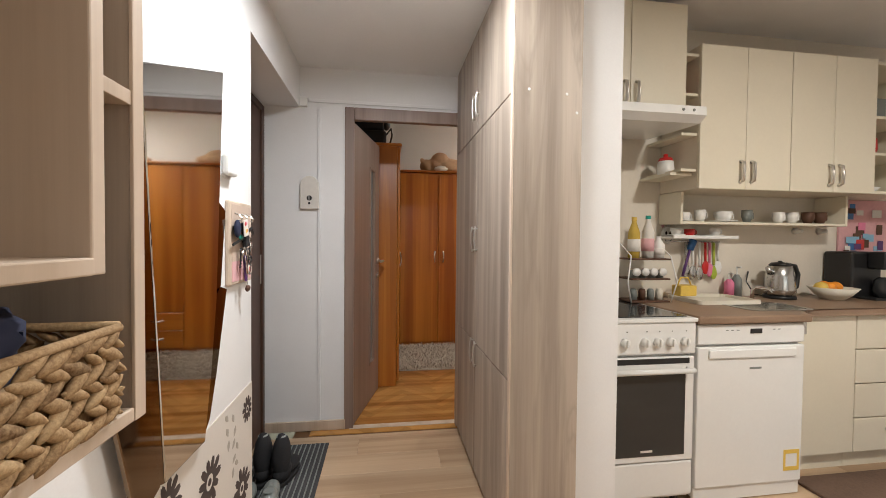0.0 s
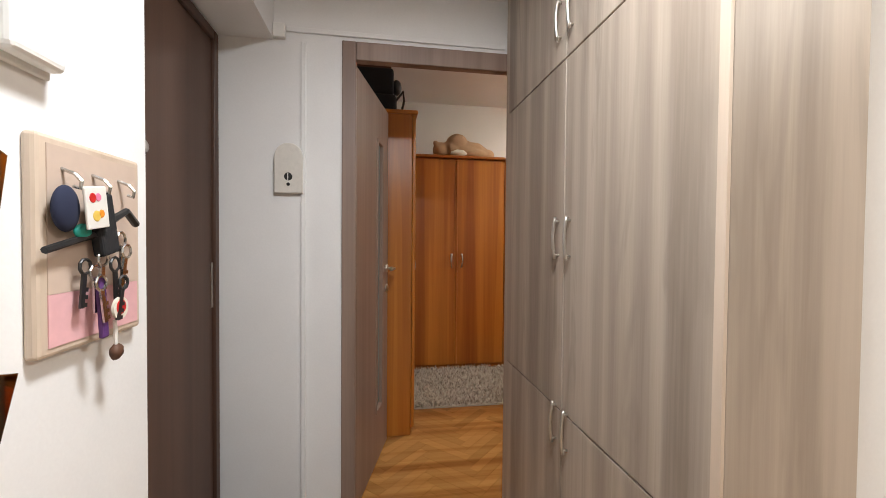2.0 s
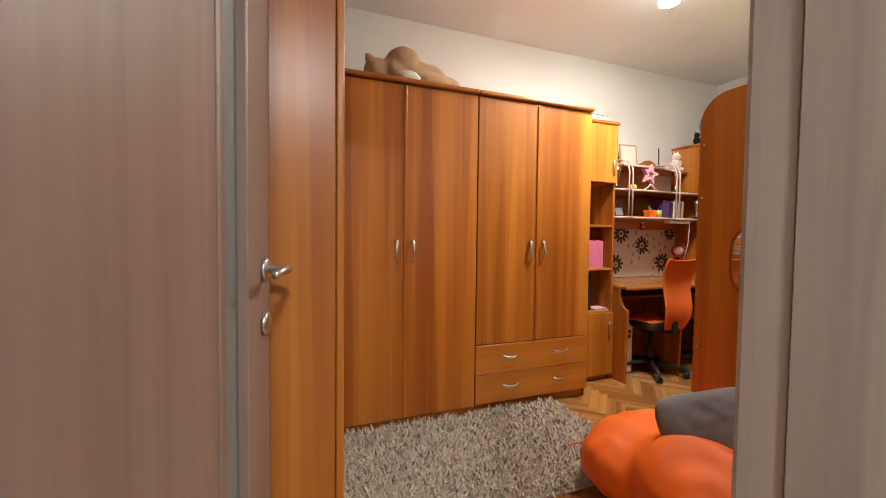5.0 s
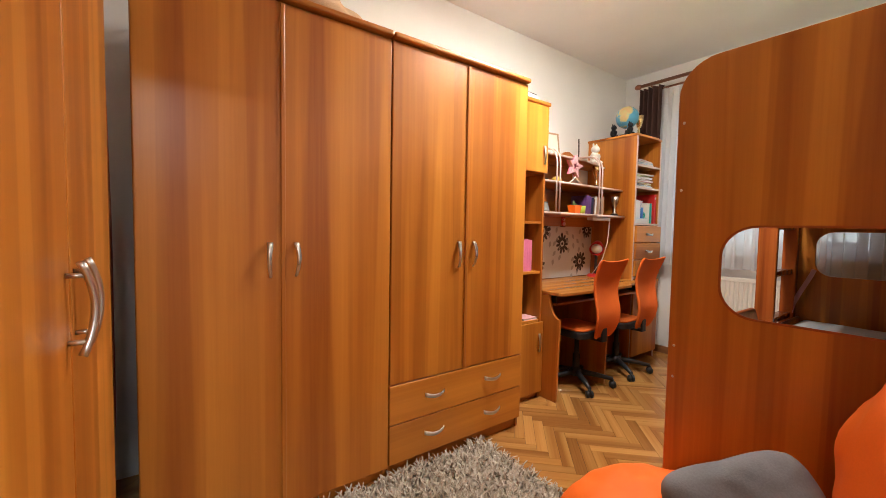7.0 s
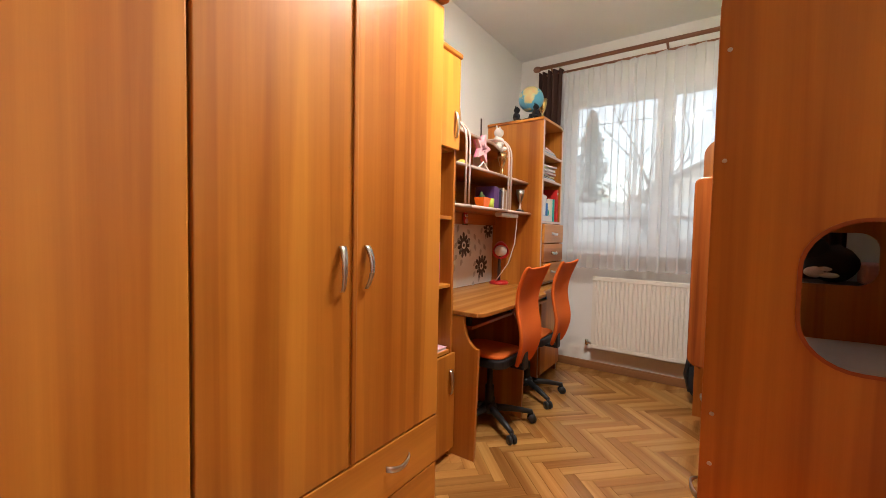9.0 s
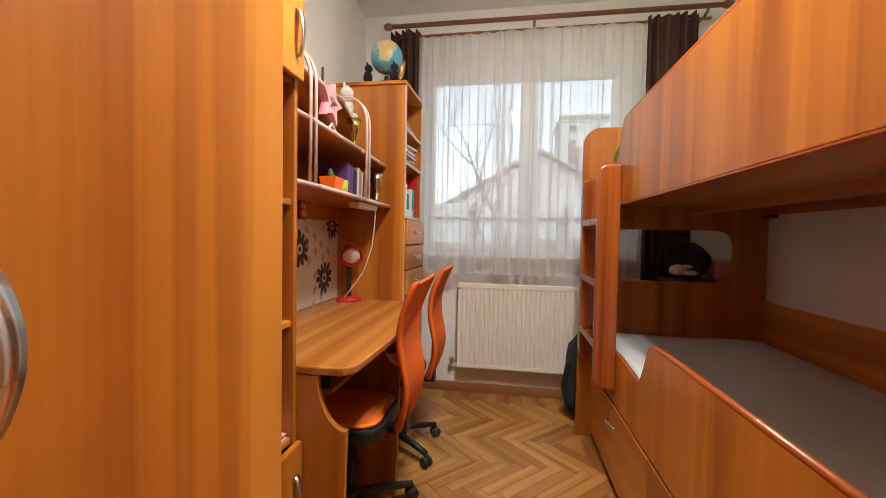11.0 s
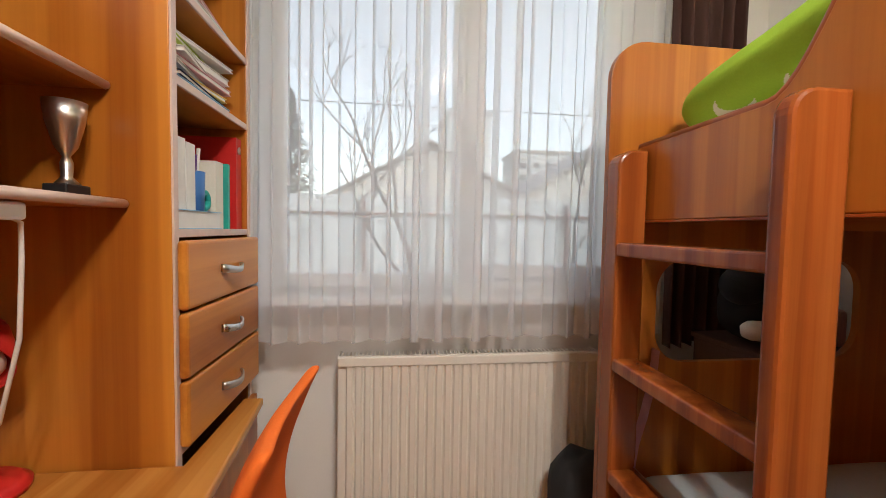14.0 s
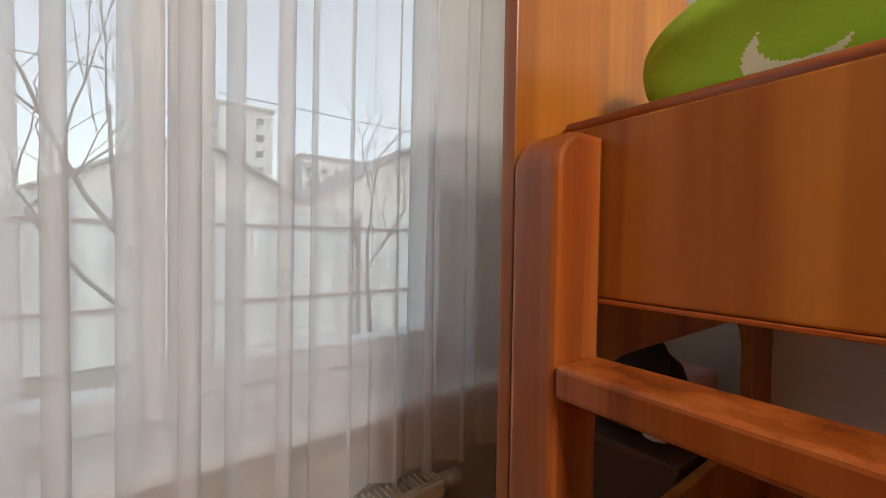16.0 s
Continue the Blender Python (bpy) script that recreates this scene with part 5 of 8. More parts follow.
# ---- bunk bed ----
def bunk_bed():
    b = thing("bunk_bed", (2.8, 3.3, 0), "cherry laminate bunk bed with ladder and cut-out end panels", "bed")
    yb, yf = BUNK_Y + 0.012, 3.766
    near = rounded(yb, yf, 0, 1.85, 0.13, 8, (0, 0, 1, 0))
    near_hole = rounded(3.02, 3.60, 0.895, 1.222, 0.11, 8)
    e = part("end_panel", plate(near, 1.867, 1.887, "yz", [near_hole], 0.002), M_CHERRY, b)
    part("edge_band", plate(rounded(3.018, 3.602, 0.893, 1.224, 0.112, 8), 1.864, 1.8668, "yz", [rounded(3.026, 3.594, 0.901, 1.216, 0.105, 8)]), M_CHERRY_EDGE, e)
    for y, z in ((3.744, 0.62), (3.744, 0.745), (3.744, 1.36), (3.744, 1.62)):
        part("screw_cap", turned(lathe(((0.0055, 0), (0.004, 0.0015)), 0, 0, 10), pose(1.867, y, z, 0, -90, 0)), M_SILVER, e)
    far = rounded(yb, 3.846, 0, 1.795, 0.10, 8, (0, 0, 1, 0))
    far_hole = rounded(3.04, 3.69, 0.925, 1.215, 0.09, 8)
    part("end_panel", plate(far, 3.752, 3.772, "yz", [far_hole], 0.002), M_CHERRY, b)
    # upper guard: low by the ladder, then a swung rise
    y0, y1 = 3.746, 3.766
    rise = [(3.23 + 0.15 * (1 - i / 10) ** 1.3, 1.515 + 0.180 * (0.5 - 0.5 * math.cos(math.pi * i / 10))) for i in range(11)]
    guard = [(1.888, 1.318), (3.745, 1.318), (3.745, 1.512)] + rise + [(3.16, 1.700), (1.888, 1.700)]
    g = part("upper_guard", plate(guard, y0, y1, "xz", (), 0.003), M_CHERRY, b)
    own = tube([(x, (y0 + y1) / 2, z + 0.002) for x, z in guard[2:]], 0.0105, 8)
    part("edge_band", own, M_CHERRY_EDGE, g, "", True)
    part("edge_band", box(1.889, 3.744, y0 - 0.001, y1 + 0.001, 1.3125, 1.3175, 0.001), M_CHERRY_EDGE, g)
    part("upper_base", box(1.889, 3.751, yb + 0.02, y0 - 0.001, 1.345, 1.363), M_CHERRY_X, b)
    part("wall_rail", box(1.889, 3.751, yb, yb + 0.019, 1.30, 1.60, 0.002), M_CHERRY_X, b)
    part("stretcher", box(1.889, 3.751, 3.25, 3.27, 1.30, 1.344), M_CHERRY_X, b)
    part("bracket", box(3.645, 3.75, yb + 0.0195, yb + 0.035, 1.283, 1.30, 0.002), M_BLACK, b, "black metal bracket")
    # lower bed
    low = [(1.888, 0.40), (3.735, 0.40), (3.735, 0.632), (3.20, 0.628), (3.00, 0.610)] + [(2.955 - 0.145 * i / 10, 0.606 + 0.178 * (0.5 - 0.5 * math.cos(math.pi * i / 10))) for i in range(11)] + [(2.70, 0.787), (1.888, 0.787)]
    lg = part("lower_guard", plate(low, 3.746, 3.766, "xz", (), 0.003), M_CHERRY, b)
    part("edge_band", tube([(x, 3.756, z + 0.002) for x, z in low[2:]], 0.0105, 8), M_CHERRY_EDGE, lg, "", True)
    part("lower_base", box(1.889, 3.751, yb + 0.02, 3.745, 0.42, 0.44), M_CHERRY_X, b)
    part("wall_rail", box(1.889, 3.751, yb, yb + 0.019, 0.40, 0.832, 0.002), M_CHERRY_X, b)
    for x0, x1 in ((1.889, 2.80), (2.806, 3.735)):
        d = part("drawer", box(x0, x1, 3.750, 3.770, 0.045, 0.392, 0.003), M_CHERRY_X, b)
        arched_handle("handle", ((x0 + x1) / 2 - 0.06, 3.770, 0.30), 0.12, d, "x", (0, 1, 0), 0.006)
    part("plinth", box(1.889, 3.751, 3.70, 3.718, 0, 0.05), M_CHERRY_X, b)
    # ladder
    def post(y0, y1):
        return [(y0, 0.47)] + arc(y1 - 0.05, 0.52, 0.050, 270, 360, 6) + arc(y1 - 0.04, 1.455, 0.040, 0, 90, 6) + [(y0, 1.495)]

    lad = part("ladder", plate(post(3.768, 3.866), 3.238, 3.270, "yz", (), 0.007), M_CHERRY_RED, b, "solid reddish ladder posts")
    part("post", plate(post(3.772, 3.850), 3.690, 3.7505, "yz", (), 0.007), M_CHERRY_RED, lad)
    for z in (1.243, 0.945, 0.650):
        part("rung", box(3.2705, 3.6895, 3.786, 3.852, z - 0.017, z + 0.017, 0.006, seg=3), M_CHERRY_RED, lad)


bunk_bed()


def mattress(x0, x1, y0, y1, z0, z1, label, mat):
    m = thing("mattress", ((x0 + x1) / 2, (y0 + y1) / 2, z0), label, "mattress")
    own = box(x0, x1, y0, y1, z0, z1, 0.045, seg=4)
    bmesh.ops.subdivide_edges(own, edges=[e for e in own.edges if e.calc_length() > 0.4], cuts=10, use_grid_fill=True)
    for v in own.verts:
        v.co.z += 0.007 * noise.noise(v.co * 5)
    part("body", own, mat, m, smooth=True)
    for z in (z0 + 0.03, z1 - 0.03):
        loop = rounded(x0 - 0.001, x1 + 0.001, y0 - 0.001, y1 + 0.001, 0.045, 4)
        part("piping", tube([(a, c, z) for a, c in loop + loop[:1]], 0.005, 6), M_CREAM, m, "", True)


mattress(1.90, 3.74, BUNK_Y + 0.035, 3.742, 0.441, 0.628, "thin pale blue mattress on the lower bunk", M_MATTRESS)
mattress(1.90, 3.74, BUNK_Y + 0.035, 3.742, 1.364, 1.532, "pale mattress on the upper bunk", M_CREAM)


def cushion(name, x, y, z, sx, sy, sz, mat, label, rot=(0, 0, 0), seed=1, lump=0.12, fine=28, spin=0):
    """A stuffed cushion: pinched corners, full middle, soft creases."""
    own = bmesh.new()
    bmesh.ops.create_grid(own, x_segments=fine, y_segments=fine, size=1)
    ext = bmesh.ops.extrude_face_region(own, geom=own.faces[:])
    top = set(g for g in ext["geom"] if isinstance(g, bmesh.types.BMVert))
    for v in own.verts:
        a, c = v.co.x, v.co.y
        full = max(0, (1 - a ** 4) * (1 - c ** 4)) ** 0.5
        k = 1 - 0.09 * (1 - abs(a)) * 0 - 0.10 * (abs(c) ** 2) * (1 - abs(a)) - 0.0
        wob = lump * noise.noise(Vector((a * 1.7 + seed, c * 1.7, seed)))
        crease = 0.10 * abs(noise.noise(Vector((a * 3.3 + seed * 3, c * 3.3, 2.0))))
        hgt = full * (1 + wob - crease)
        rnd = 1 - 0.16 * (a * a * c * c) ** 1.5
        a, c = a * rnd, c * rnd
        v.co = Vector((a * sx * (1 - 0.08 * (1 - c * c) * 0 - 0.07 * (1 - full) * (1 - abs(c))), c * sy * (1 - 0.07 * (1 - full) * (1 - abs(a))), sz * hgt * (1 if v in top else -0.8)))
    bmesh.ops.remove_doubles(own, verts=own.verts, dist=0.0008)
    bmesh.ops.transform(own, matrix=pose(x, y, z, *rot) @ pose(0, 0, 0, 0, 0, spin), verts=own.verts)
    return own


t = thing("pillow", (3.40, 3.55, 1.53), "green pillow printed with white moons on the upper bunk", "pillow")
own = cushion("pillow", 3.43, 3.52, 1.592, 0.30, 0.21, 0.068, M_GREEN, "", (24, 13, 3), 3, 0.24, 200)
ob = part("cover", own, [M_GREEN, M_CREAM], t, "green cotton with white crescents", True)


def print_moons(me, inverse):
    """White crescents and dots on the cushion's cloth."""
    for f in me.polygons:
        c = inverse @ f.center
        a, b2 = c.x / 0.30, c.y / 0.21
        for mx, mz, r in ((0.46, -0.10, 0.22), (-0.05, 0.42, 0.20), (-0.45, -0.30, 0.15), (0.45, 0.62, 0.14), (-0.3, 0.65, 0.14)):
            d1, d2 = math.hypot(a - mx, (b2 - mz) * 0.8), math.hypot(a - mx + 0.35 * r, (b2 - mz) * 0.8 - 0.42 * r)
            if d1 < r and d2 > r * 0.92:
                f.material_index = 1
        for mx, mz in ((0.2, -0.55), (0.72, 0.35), (-0.72, 0.3), (0.32, 0.38), (-0.1, -0.45)):
            if math.hypot(a - mx, (b2 - mz) * 0.8) < 0.06:
                f.material_index = 1


print_moons(ob.data, pose(3.43 - t.location.x, 3.52 - t.location.y, 1.592 - t.location.z, 24, 13, 3).inverted())
solid("duvet", box(2.0, 3.0, 3.0, 3.70, 1.5335, 1.60, 0.03, seg=4), M_GREEN, "green cotton duvet folded on the upper bunk", "duvet", smooth=True)


# ---- behind the bunk's head: small cabinet with a plush toy and a pink box ----
def bedside():
    c = thing("cabinet", (4.0, 3.02, 0), "dark brown cabinet between bunk bed and window", "cabinet")
    part("body", box(3.80, 4.08, BUNK_Y + 0.01, 3.30, 0.0, 0.905, 0.004), M_CLAY, c)
    part("top_board", box(3.79, 4.085, BUNK_Y + 0.01, 3.31, 0.906, 0.925, 0.004), M_CLAY, c)


bedside()
own = ball(3.93, 3.20, 1.035, 0.10, 0.12, 0.11, None, 18, 0.1)
ball(3.90, 3.28, 1.12, 0.07, 0.07, 0.065, own, 14)
solid("plush_toy", own, M_PLUSH_BLACK, "black plush toy lying on the cabinet", "toy", smooth=True)
# The black plush toy's pale paw, built as a mesh of its own.
own = ball(3.845, 3.285, 0.985, 0.035, 0.045, 0.032, None, 16, 0.1)
ball(3.835, 3.225, 0.970, 0.030, 0.050, 0.016, own, 12, 0.1)
ball(3.840, 3.240, 1.005, 0.025, 0.035, 0.014, own, 12, 0.1)
solid("plush_paw_toy", own, M_PLUSH_WHITE, "cream paw of the black plush toy", "toy", smooth=True)
solid("pink_box", box(3.84, 3.98, 2.95, 3.08, 0.925, 1.05, 0.02, seg=3), M_ROSE, "pale pink fabric box on the cabinet", "box")
own = bmesh.new()
hang = [(3.746, 3.690, 0.965), (3.735, 3.700, 0.930), (3.715, 3.722, 0.870), (3.700, 3.750, 0.800), (3.694, 3.775, 0.730), (3.690, 3.786, 0.670)]
edges = [[own.verts.new((x, y + a * 0.012, z + a * 0.006)) for a in (-1, 1)] for x, y, z in hang]
for p, q in zip(edges, edges[1:]):
    own.faces.new((p[0], p[1], q[1], q[0]))
bmesh.ops.solidify(own, geom=own.faces[:], thickness=0.002)
solid("ribbon", own, M_ROSE, "pink ribbon hanging from the bunk's end panel", "ribbon")


def backpack():
    k = thing("backpack", (3.93, 3.80, 0), "black backpack leaning behind the bunk bed", "backpack")
    part("body", ball(3.98, 3.75, 0.27, 0.12, 0.13, 0.27, None, 20, 0.15, 0.75), M_BLACK_CLOTH, k, smooth=True)
    part("pocket", ball(3.96, 3.83, 0.18, 0.09, 0.06, 0.12, None, 16, 0.1, 0.75), M_BLACK_CLOTH, k, smooth=True)
    part("strap", tube([(3.92, 3.83, 0.45), (3.91, 3.88, 0.36), (3.91, 3.90, 0.22), (3.92, 3.87, 0.10)], 0.014, 6), M_BLACK, k)


backpack()


# ---- beanbag chair and cushion ----
def beanbag():
    b = thing("beanbag_chair", (1.5, 3.4, 0), "bright orange beanbag chair with a high back", "beanbag")
    own = bmesh.new()
    ball(1.53, 3.62, 0.165, 0.36, 0.30, 0.165, own, 32, 0.08, 0.8, 2)
    ball(1.50, 3.25, 0.22, 0.38, 0.36, 0.22, own, 32, 0.08, 0.8, 3)
    ball(1.64, 3.04, 0.50, 0.25, 0.19, 0.40, own, 32, 0.05, 0.85, 4)
    ball(1.68, 2.985, 0.78, 0.17, 0.11, 0.19, own, 32, 0.05, 0.75, 5)
    ob = part("shell", own, M_BEAN, b, smooth=True)
    r = ob.modifiers.new("one_skin", "REMESH")
    r.mode, r.voxel_size, r.use_smooth_shade = "VOXEL", 0.022, True
    s = ob.modifiers.new("soft", "SMOOTH")
    s.factor, s.iterations = 0.6, 9
    folds = bpy.data.textures.new("slack_folds", "CLOUDS")
    folds.noise_scale, folds.noise_depth = 0.16, 1
    d = ob.modifiers.new("slack", "DISPLACE")
    d.texture, d.strength, d.mid_level, d.texture_coords = folds, 0.05, 0.5, "LOCAL"
    part("seam", tube([(1.86 - 0.64 * i / 14, 3.905 + 0.03 * math.sin(math.pi * i / 14), 0.15 + 0.005 * math.sin(i)) for i in range(15)], 0.004, 6), M_BEAN, b)


beanbag()
t = thing("cushion", (1.42, 3.44, 0.30), "grey velour cushion on the orange beanbag", "cushion")
part("cover", cushion("cushion", 1.45, 3.345, 0.415, 0.20, 0.185, 0.085, M_GREY, "", (58, 0, -55), 6, 0.12, 36, 22), M_GREY, t, smooth=True)


# ---- shaggy rug ----
def shag_rug():
    x0, x1, y0, y1 = 0.10, 1.66, 3.80, 4.635
    r = thing("rug", ((x0 + x1) / 2, (y0 + y1) / 2, 0), "beige and grey shaggy rug on the parquet", "rug")
    part("backing", plate(rounded(x0, x1, y0, y1, 0.04, 4), 0.001, 0.012, "xy"), M_SHAG, r)
    rr = random.Random(5)
    vs, fs = [], []
    for _ in range(12500):
        x, y = rr.uniform(x0 - 0.005, x1 + 0.005), rr.uniform(y0 - 0.005, y1 + 0.005)
        a, tilt, ln, w = rr.uniform(0, 6.283), rr.uniform(0.35, 1.25), rr.uniform(0.028, 0.055), rr.uniform(0.0022, 0.0048)
        dx, dy = math.cos(a), math.sin(a)
        n = len(vs)
        for s, wd in ((0, 1.0), (0.55, 1.15), (1, 0.7)):
            h = ln * s
            ox = h * math.sin(tilt * (0.5 + 0.5 * s))
            z = 0.010 + h * math.cos(tilt * (0.5 + 0.5 * s)) * 0.9
            for k in (-1, 1):
                vs.append((x + dx * ox - dy * k * w * wd, y + dy * ox + dx * k * w * wd, z))
        fs += [(n, n + 1, n + 3, n + 2), (n + 2, n + 3, n + 5, n + 4)]
    me = bpy.data.meshes.new("pile")
    o = ORIGIN[r.name]
    me.from_pydata([(a - o.x, c - o.y, d - o.z) for a, c, d in vs], [], fs)
    me.materials.append(M_SHAG)
    pile = new("pile", me)
    pile.parent = r
    tagged(pile, "loose ribbon-like pile", kind="stuff")


shag_rug()


# ---- on the wardrobes ----
def teddy():
    z = 2.071
    own = ball(0.74, 4.86, z + 0.095, 0.22, 0.13, 0.095, None, 20, 0.15)
    ball(0.60, 4.84, z + 0.10, 0.14, 0.11, 0.10, own, 18, 0.15)
    ball(0.47, 4.82, z + 0.085, 0.085, 0.08, 0.08, own, 16, 0.1)
    ball(0.41, 4.78, z + 0.145, 0.03, 0.02, 0.03, own, 10)
    ball(0.53, 4.84, z + 0.150, 0.03, 0.02, 0.03, own, 10)
    ball(0.92, 4.80, z + 0.055, 0.10, 0.06, 0.055, own, 14, 0.1)
    ball(0.80, 4.74, z + 0.045, 0.12, 0.05, 0.045, own, 14, 0.1)
    ball(0.63, 4.80, z + 0.165, 0.11, 0.08, 0.085, own, 14, 0.1)
    ob = solid("plush_toy", own, M_TAN, "large tan plush toy slumped on a wardrobe", "toy", smooth=True)
    skin = ob.modifiers.new("one_skin", "REMESH")
    skin.mode, skin.voxel_size, skin.use_smooth_shade = "VOXEL", 0.012, True
    soft = ob.modifiers.new("soft", "SMOOTH")
    soft.factor, soft.iterations = 0.6, 5
    return ob


teddy()
solid("small_cushion", ball(0.63, 4.70, 2.071 + 0.035, 0.08, 0.04, 0.035, None, 14, 0.2), M_CREAM, "small cream cushion on the wardrobe", "cushion", smooth=True)
solid("toy_ball", ball(1.50, 4.80, 2.071 + 0.032, 0.032, 0.032, 0.032), M_TAN, "small brown ball on the wardrobe", "toy", smooth=True)


def stacked_bags():
    z = 2.081
    bag = thing("black_bag", (-0.15, 3.62, z), "black bag with a strap on the corner wardrobe", "bag")
    part("body", box(-0.36, -0.02, 3.50, 3.78, z, z + 0.13, 0.03, seg=3), M_BLACK_CLOTH, bag, smooth=True)
    part("strap", tube([(-0.03, 3.52, z + 0.08), (0.02, 3.50, z + 0.14), (0.03, 3.56, z + 0.10), (0.01, 3.60, z + 0.02)], 0.008, 6), M_BLACK, bag)
    c = thing("camera_case", (-0.15, 3.62, z + 0.13), "small black camera case on the black bag", "case")
    part("body", box(-0.30, -0.04, 3.52, 3.70, z + 0.131, z + 0.30, 0.02, seg=3), M_BLACK_CLOTH, c)
    part("lens_cap", ball(-0.02, 3.60, z + 0.20, 0.035, 0.05, 0.05), M_BLACK, c, smooth=True)
    solid("brown_box", box(-0.45, -0.05, 3.75, 4.15, z, z + 0.42, 0.006), M_CLAY, "brown cardboard box on the corner wardrobe", "box")


stacked_bags()
solid("ironing_board", plate([(5.0, 0.3), (5.3, 0.3), (5.32, 1.2), (5.18, 1.75), (5.08, 1.2)], 0.02, 0.05, "yz"), M_RED, "red folded board standing in the wardrobe gap", "board")
for i, (m, h) in enumerate(((M_BLACK_CLOTH, 0.25), (M_SMOKE, 0.2), (M_BLACK_CLOTH, 0.22))):
    solid("storage_bag", box(-0.35, 0.06, 4.62, 5.1, 0.25 * i, 0.25 * i + h, 0.05, seg=3), m, "dark stuffed storage bag in the wardrobe gap", "bag", group="bags in the gap")


# ---- hall ----
def hall_cupboard():
    x, y0, y1 = 0.45, 1.49, 2.655
    c = thing("hall_cupboard", (0.59, 2.07, 0), "tall grey-brown oak built-in cupboard with six doors", "cupboard")
    part("side_panel", box(x + 0.004, 0.728, y0 - 0.022, y0 - 0.001, 0, HALL_CEIL - 0.002, 0.002), M_OAK, c)
    part("edge_strip", box(x - 0.004, x + 0.0035, y0 - 0.022, y0 - 0.001, 0, HALL_CEIL - 0.002, 0.001), M_OAK_LIGHT, c, "pale edge strip")
    part("carcass", box(x + 0.026, 0.728, y0, y1 - 0.03, 0.03, HALL_CEIL - 0.003), M_OAK, c)
    part("filler", box(x + 0.004, x + 0.024, y1 - 0.028, y1 + 0.02, 0, HALL_CEIL - 0.002, 0.001), M_OAK, c)
    mid = 2.064
    zs = ((0.03, 0.712), (0.718, 1.828), (1.834, HALL_CEIL - 0.006))
    for a, b in ((y0 + 0.001, mid - 0.0025), (mid + 0.0025, y1 - 0.03)):
        for z0, z1 in zs:
            d = part("door", box(x, x + 0.019, a, b, z0, z1, 0.0015), M_OAK, c)
            hy = mid - 0.04 if a < 1.8 else mid + 0.04
            hz = {0.03: 0.60, 0.718: 1.20, 1.834: 1.90}[z0]
            own = tube([(x - 0.013 - 0.007 * math.sin(math.pi * k / 8), hy, hz + 0.135 * k / 8) for k in range(9)], 0.005, 8)
            for k in (0.012, 0.123):
                tube([(x, hy, hz + k), (x - 0.015, hy, hz + k)], 0.004, 6, own)
            part("handle", own, M_SILVER, d, "thin nickel bow handle", True)
    part("gap_strip", box(x + 0.0195, x + 0.0255, mid - 0.01, mid + 0.01, 0.03, HALL_CEIL - 0.01), M_OAK_LIGHT, c)
    for px, pz in ((0.512, 1.84), (0.664, 1.83), (0.706, 1.76)):
        part("screw_cap", turned(lathe(((0.006, 0), (0.004, 0.0015)), 0, 0, 10), pose(px, y0 - 0.022, pz, 90, 0, 0)), M_WHITE, c)


hall_cupboard()


M_CHIME = plain("off_white_plastic", (0.70, 0.67, 0.62), 0.4)


def chime():
    c = thing("door_chime", (-0.51, DOOR_Y, 1.46), "white door chime with a rounded top", "door chime")
    out = [(-0.57, 1.455), (-0.452, 1.455)] + arc(-0.511, 1.610, 0.059, 0, 180, 10)
    part("cover", plate(out, DOOR_Y - 0.024, DOOR_Y - 0.0005, "xz", (), 0.004), M_CHIME, c)
    for x, z, r in ((-0.512, 1.525, 0.017), (-0.512, 1.492, 0.0075)):
        part("sounder", turned(lathe(((r, 0), (r * 0.85, 0.002)), 0, 0, 20), pose(x, DOOR_Y - 0.024, z, 90, 0, 0)), M_BLACK, c, "round black disc")
    part("slot", box(-0.5145, -0.5115, DOOR_Y - 0.0275, DOOR_Y - 0.0262, 1.510, 1.540), M_WHITE, c)
    solid("cable_duct", box(-0.462, -0.442, DOOR_Y - 0.012, DOOR_Y, 0.066, 2.105, 0.002), M_WALL, "white painted cable duct on the hall wall", "cable duct")
    solid("cable_duct", box(-0.52, 0.445, DOOR_Y - 0.012, DOOR_Y, 2.145, 2.165, 0.002), M_WALL, "white painted cable duct above the bedroom door", "cable duct")
    j = thing("junction_box", (-0.545, DOOR_Y, 2.11), "white square junction box on the hall wall", "junction box")
    part("lid", box(-0.575, -0.525, DOOR_Y - 0.026, DOOR_Y, 2.112, 2.172, 0.004), M_WHITE, j)
    solid("cable", tube([(-0.452, DOOR_Y - 0.004, 1.515), (-0.445, DOOR_Y - 0.012, 1.508), (-0.44, DOOR_Y - 0.013, 1.50)], 0.003, 6), M_WHITE, "short white bell wire", "cable")


chime()


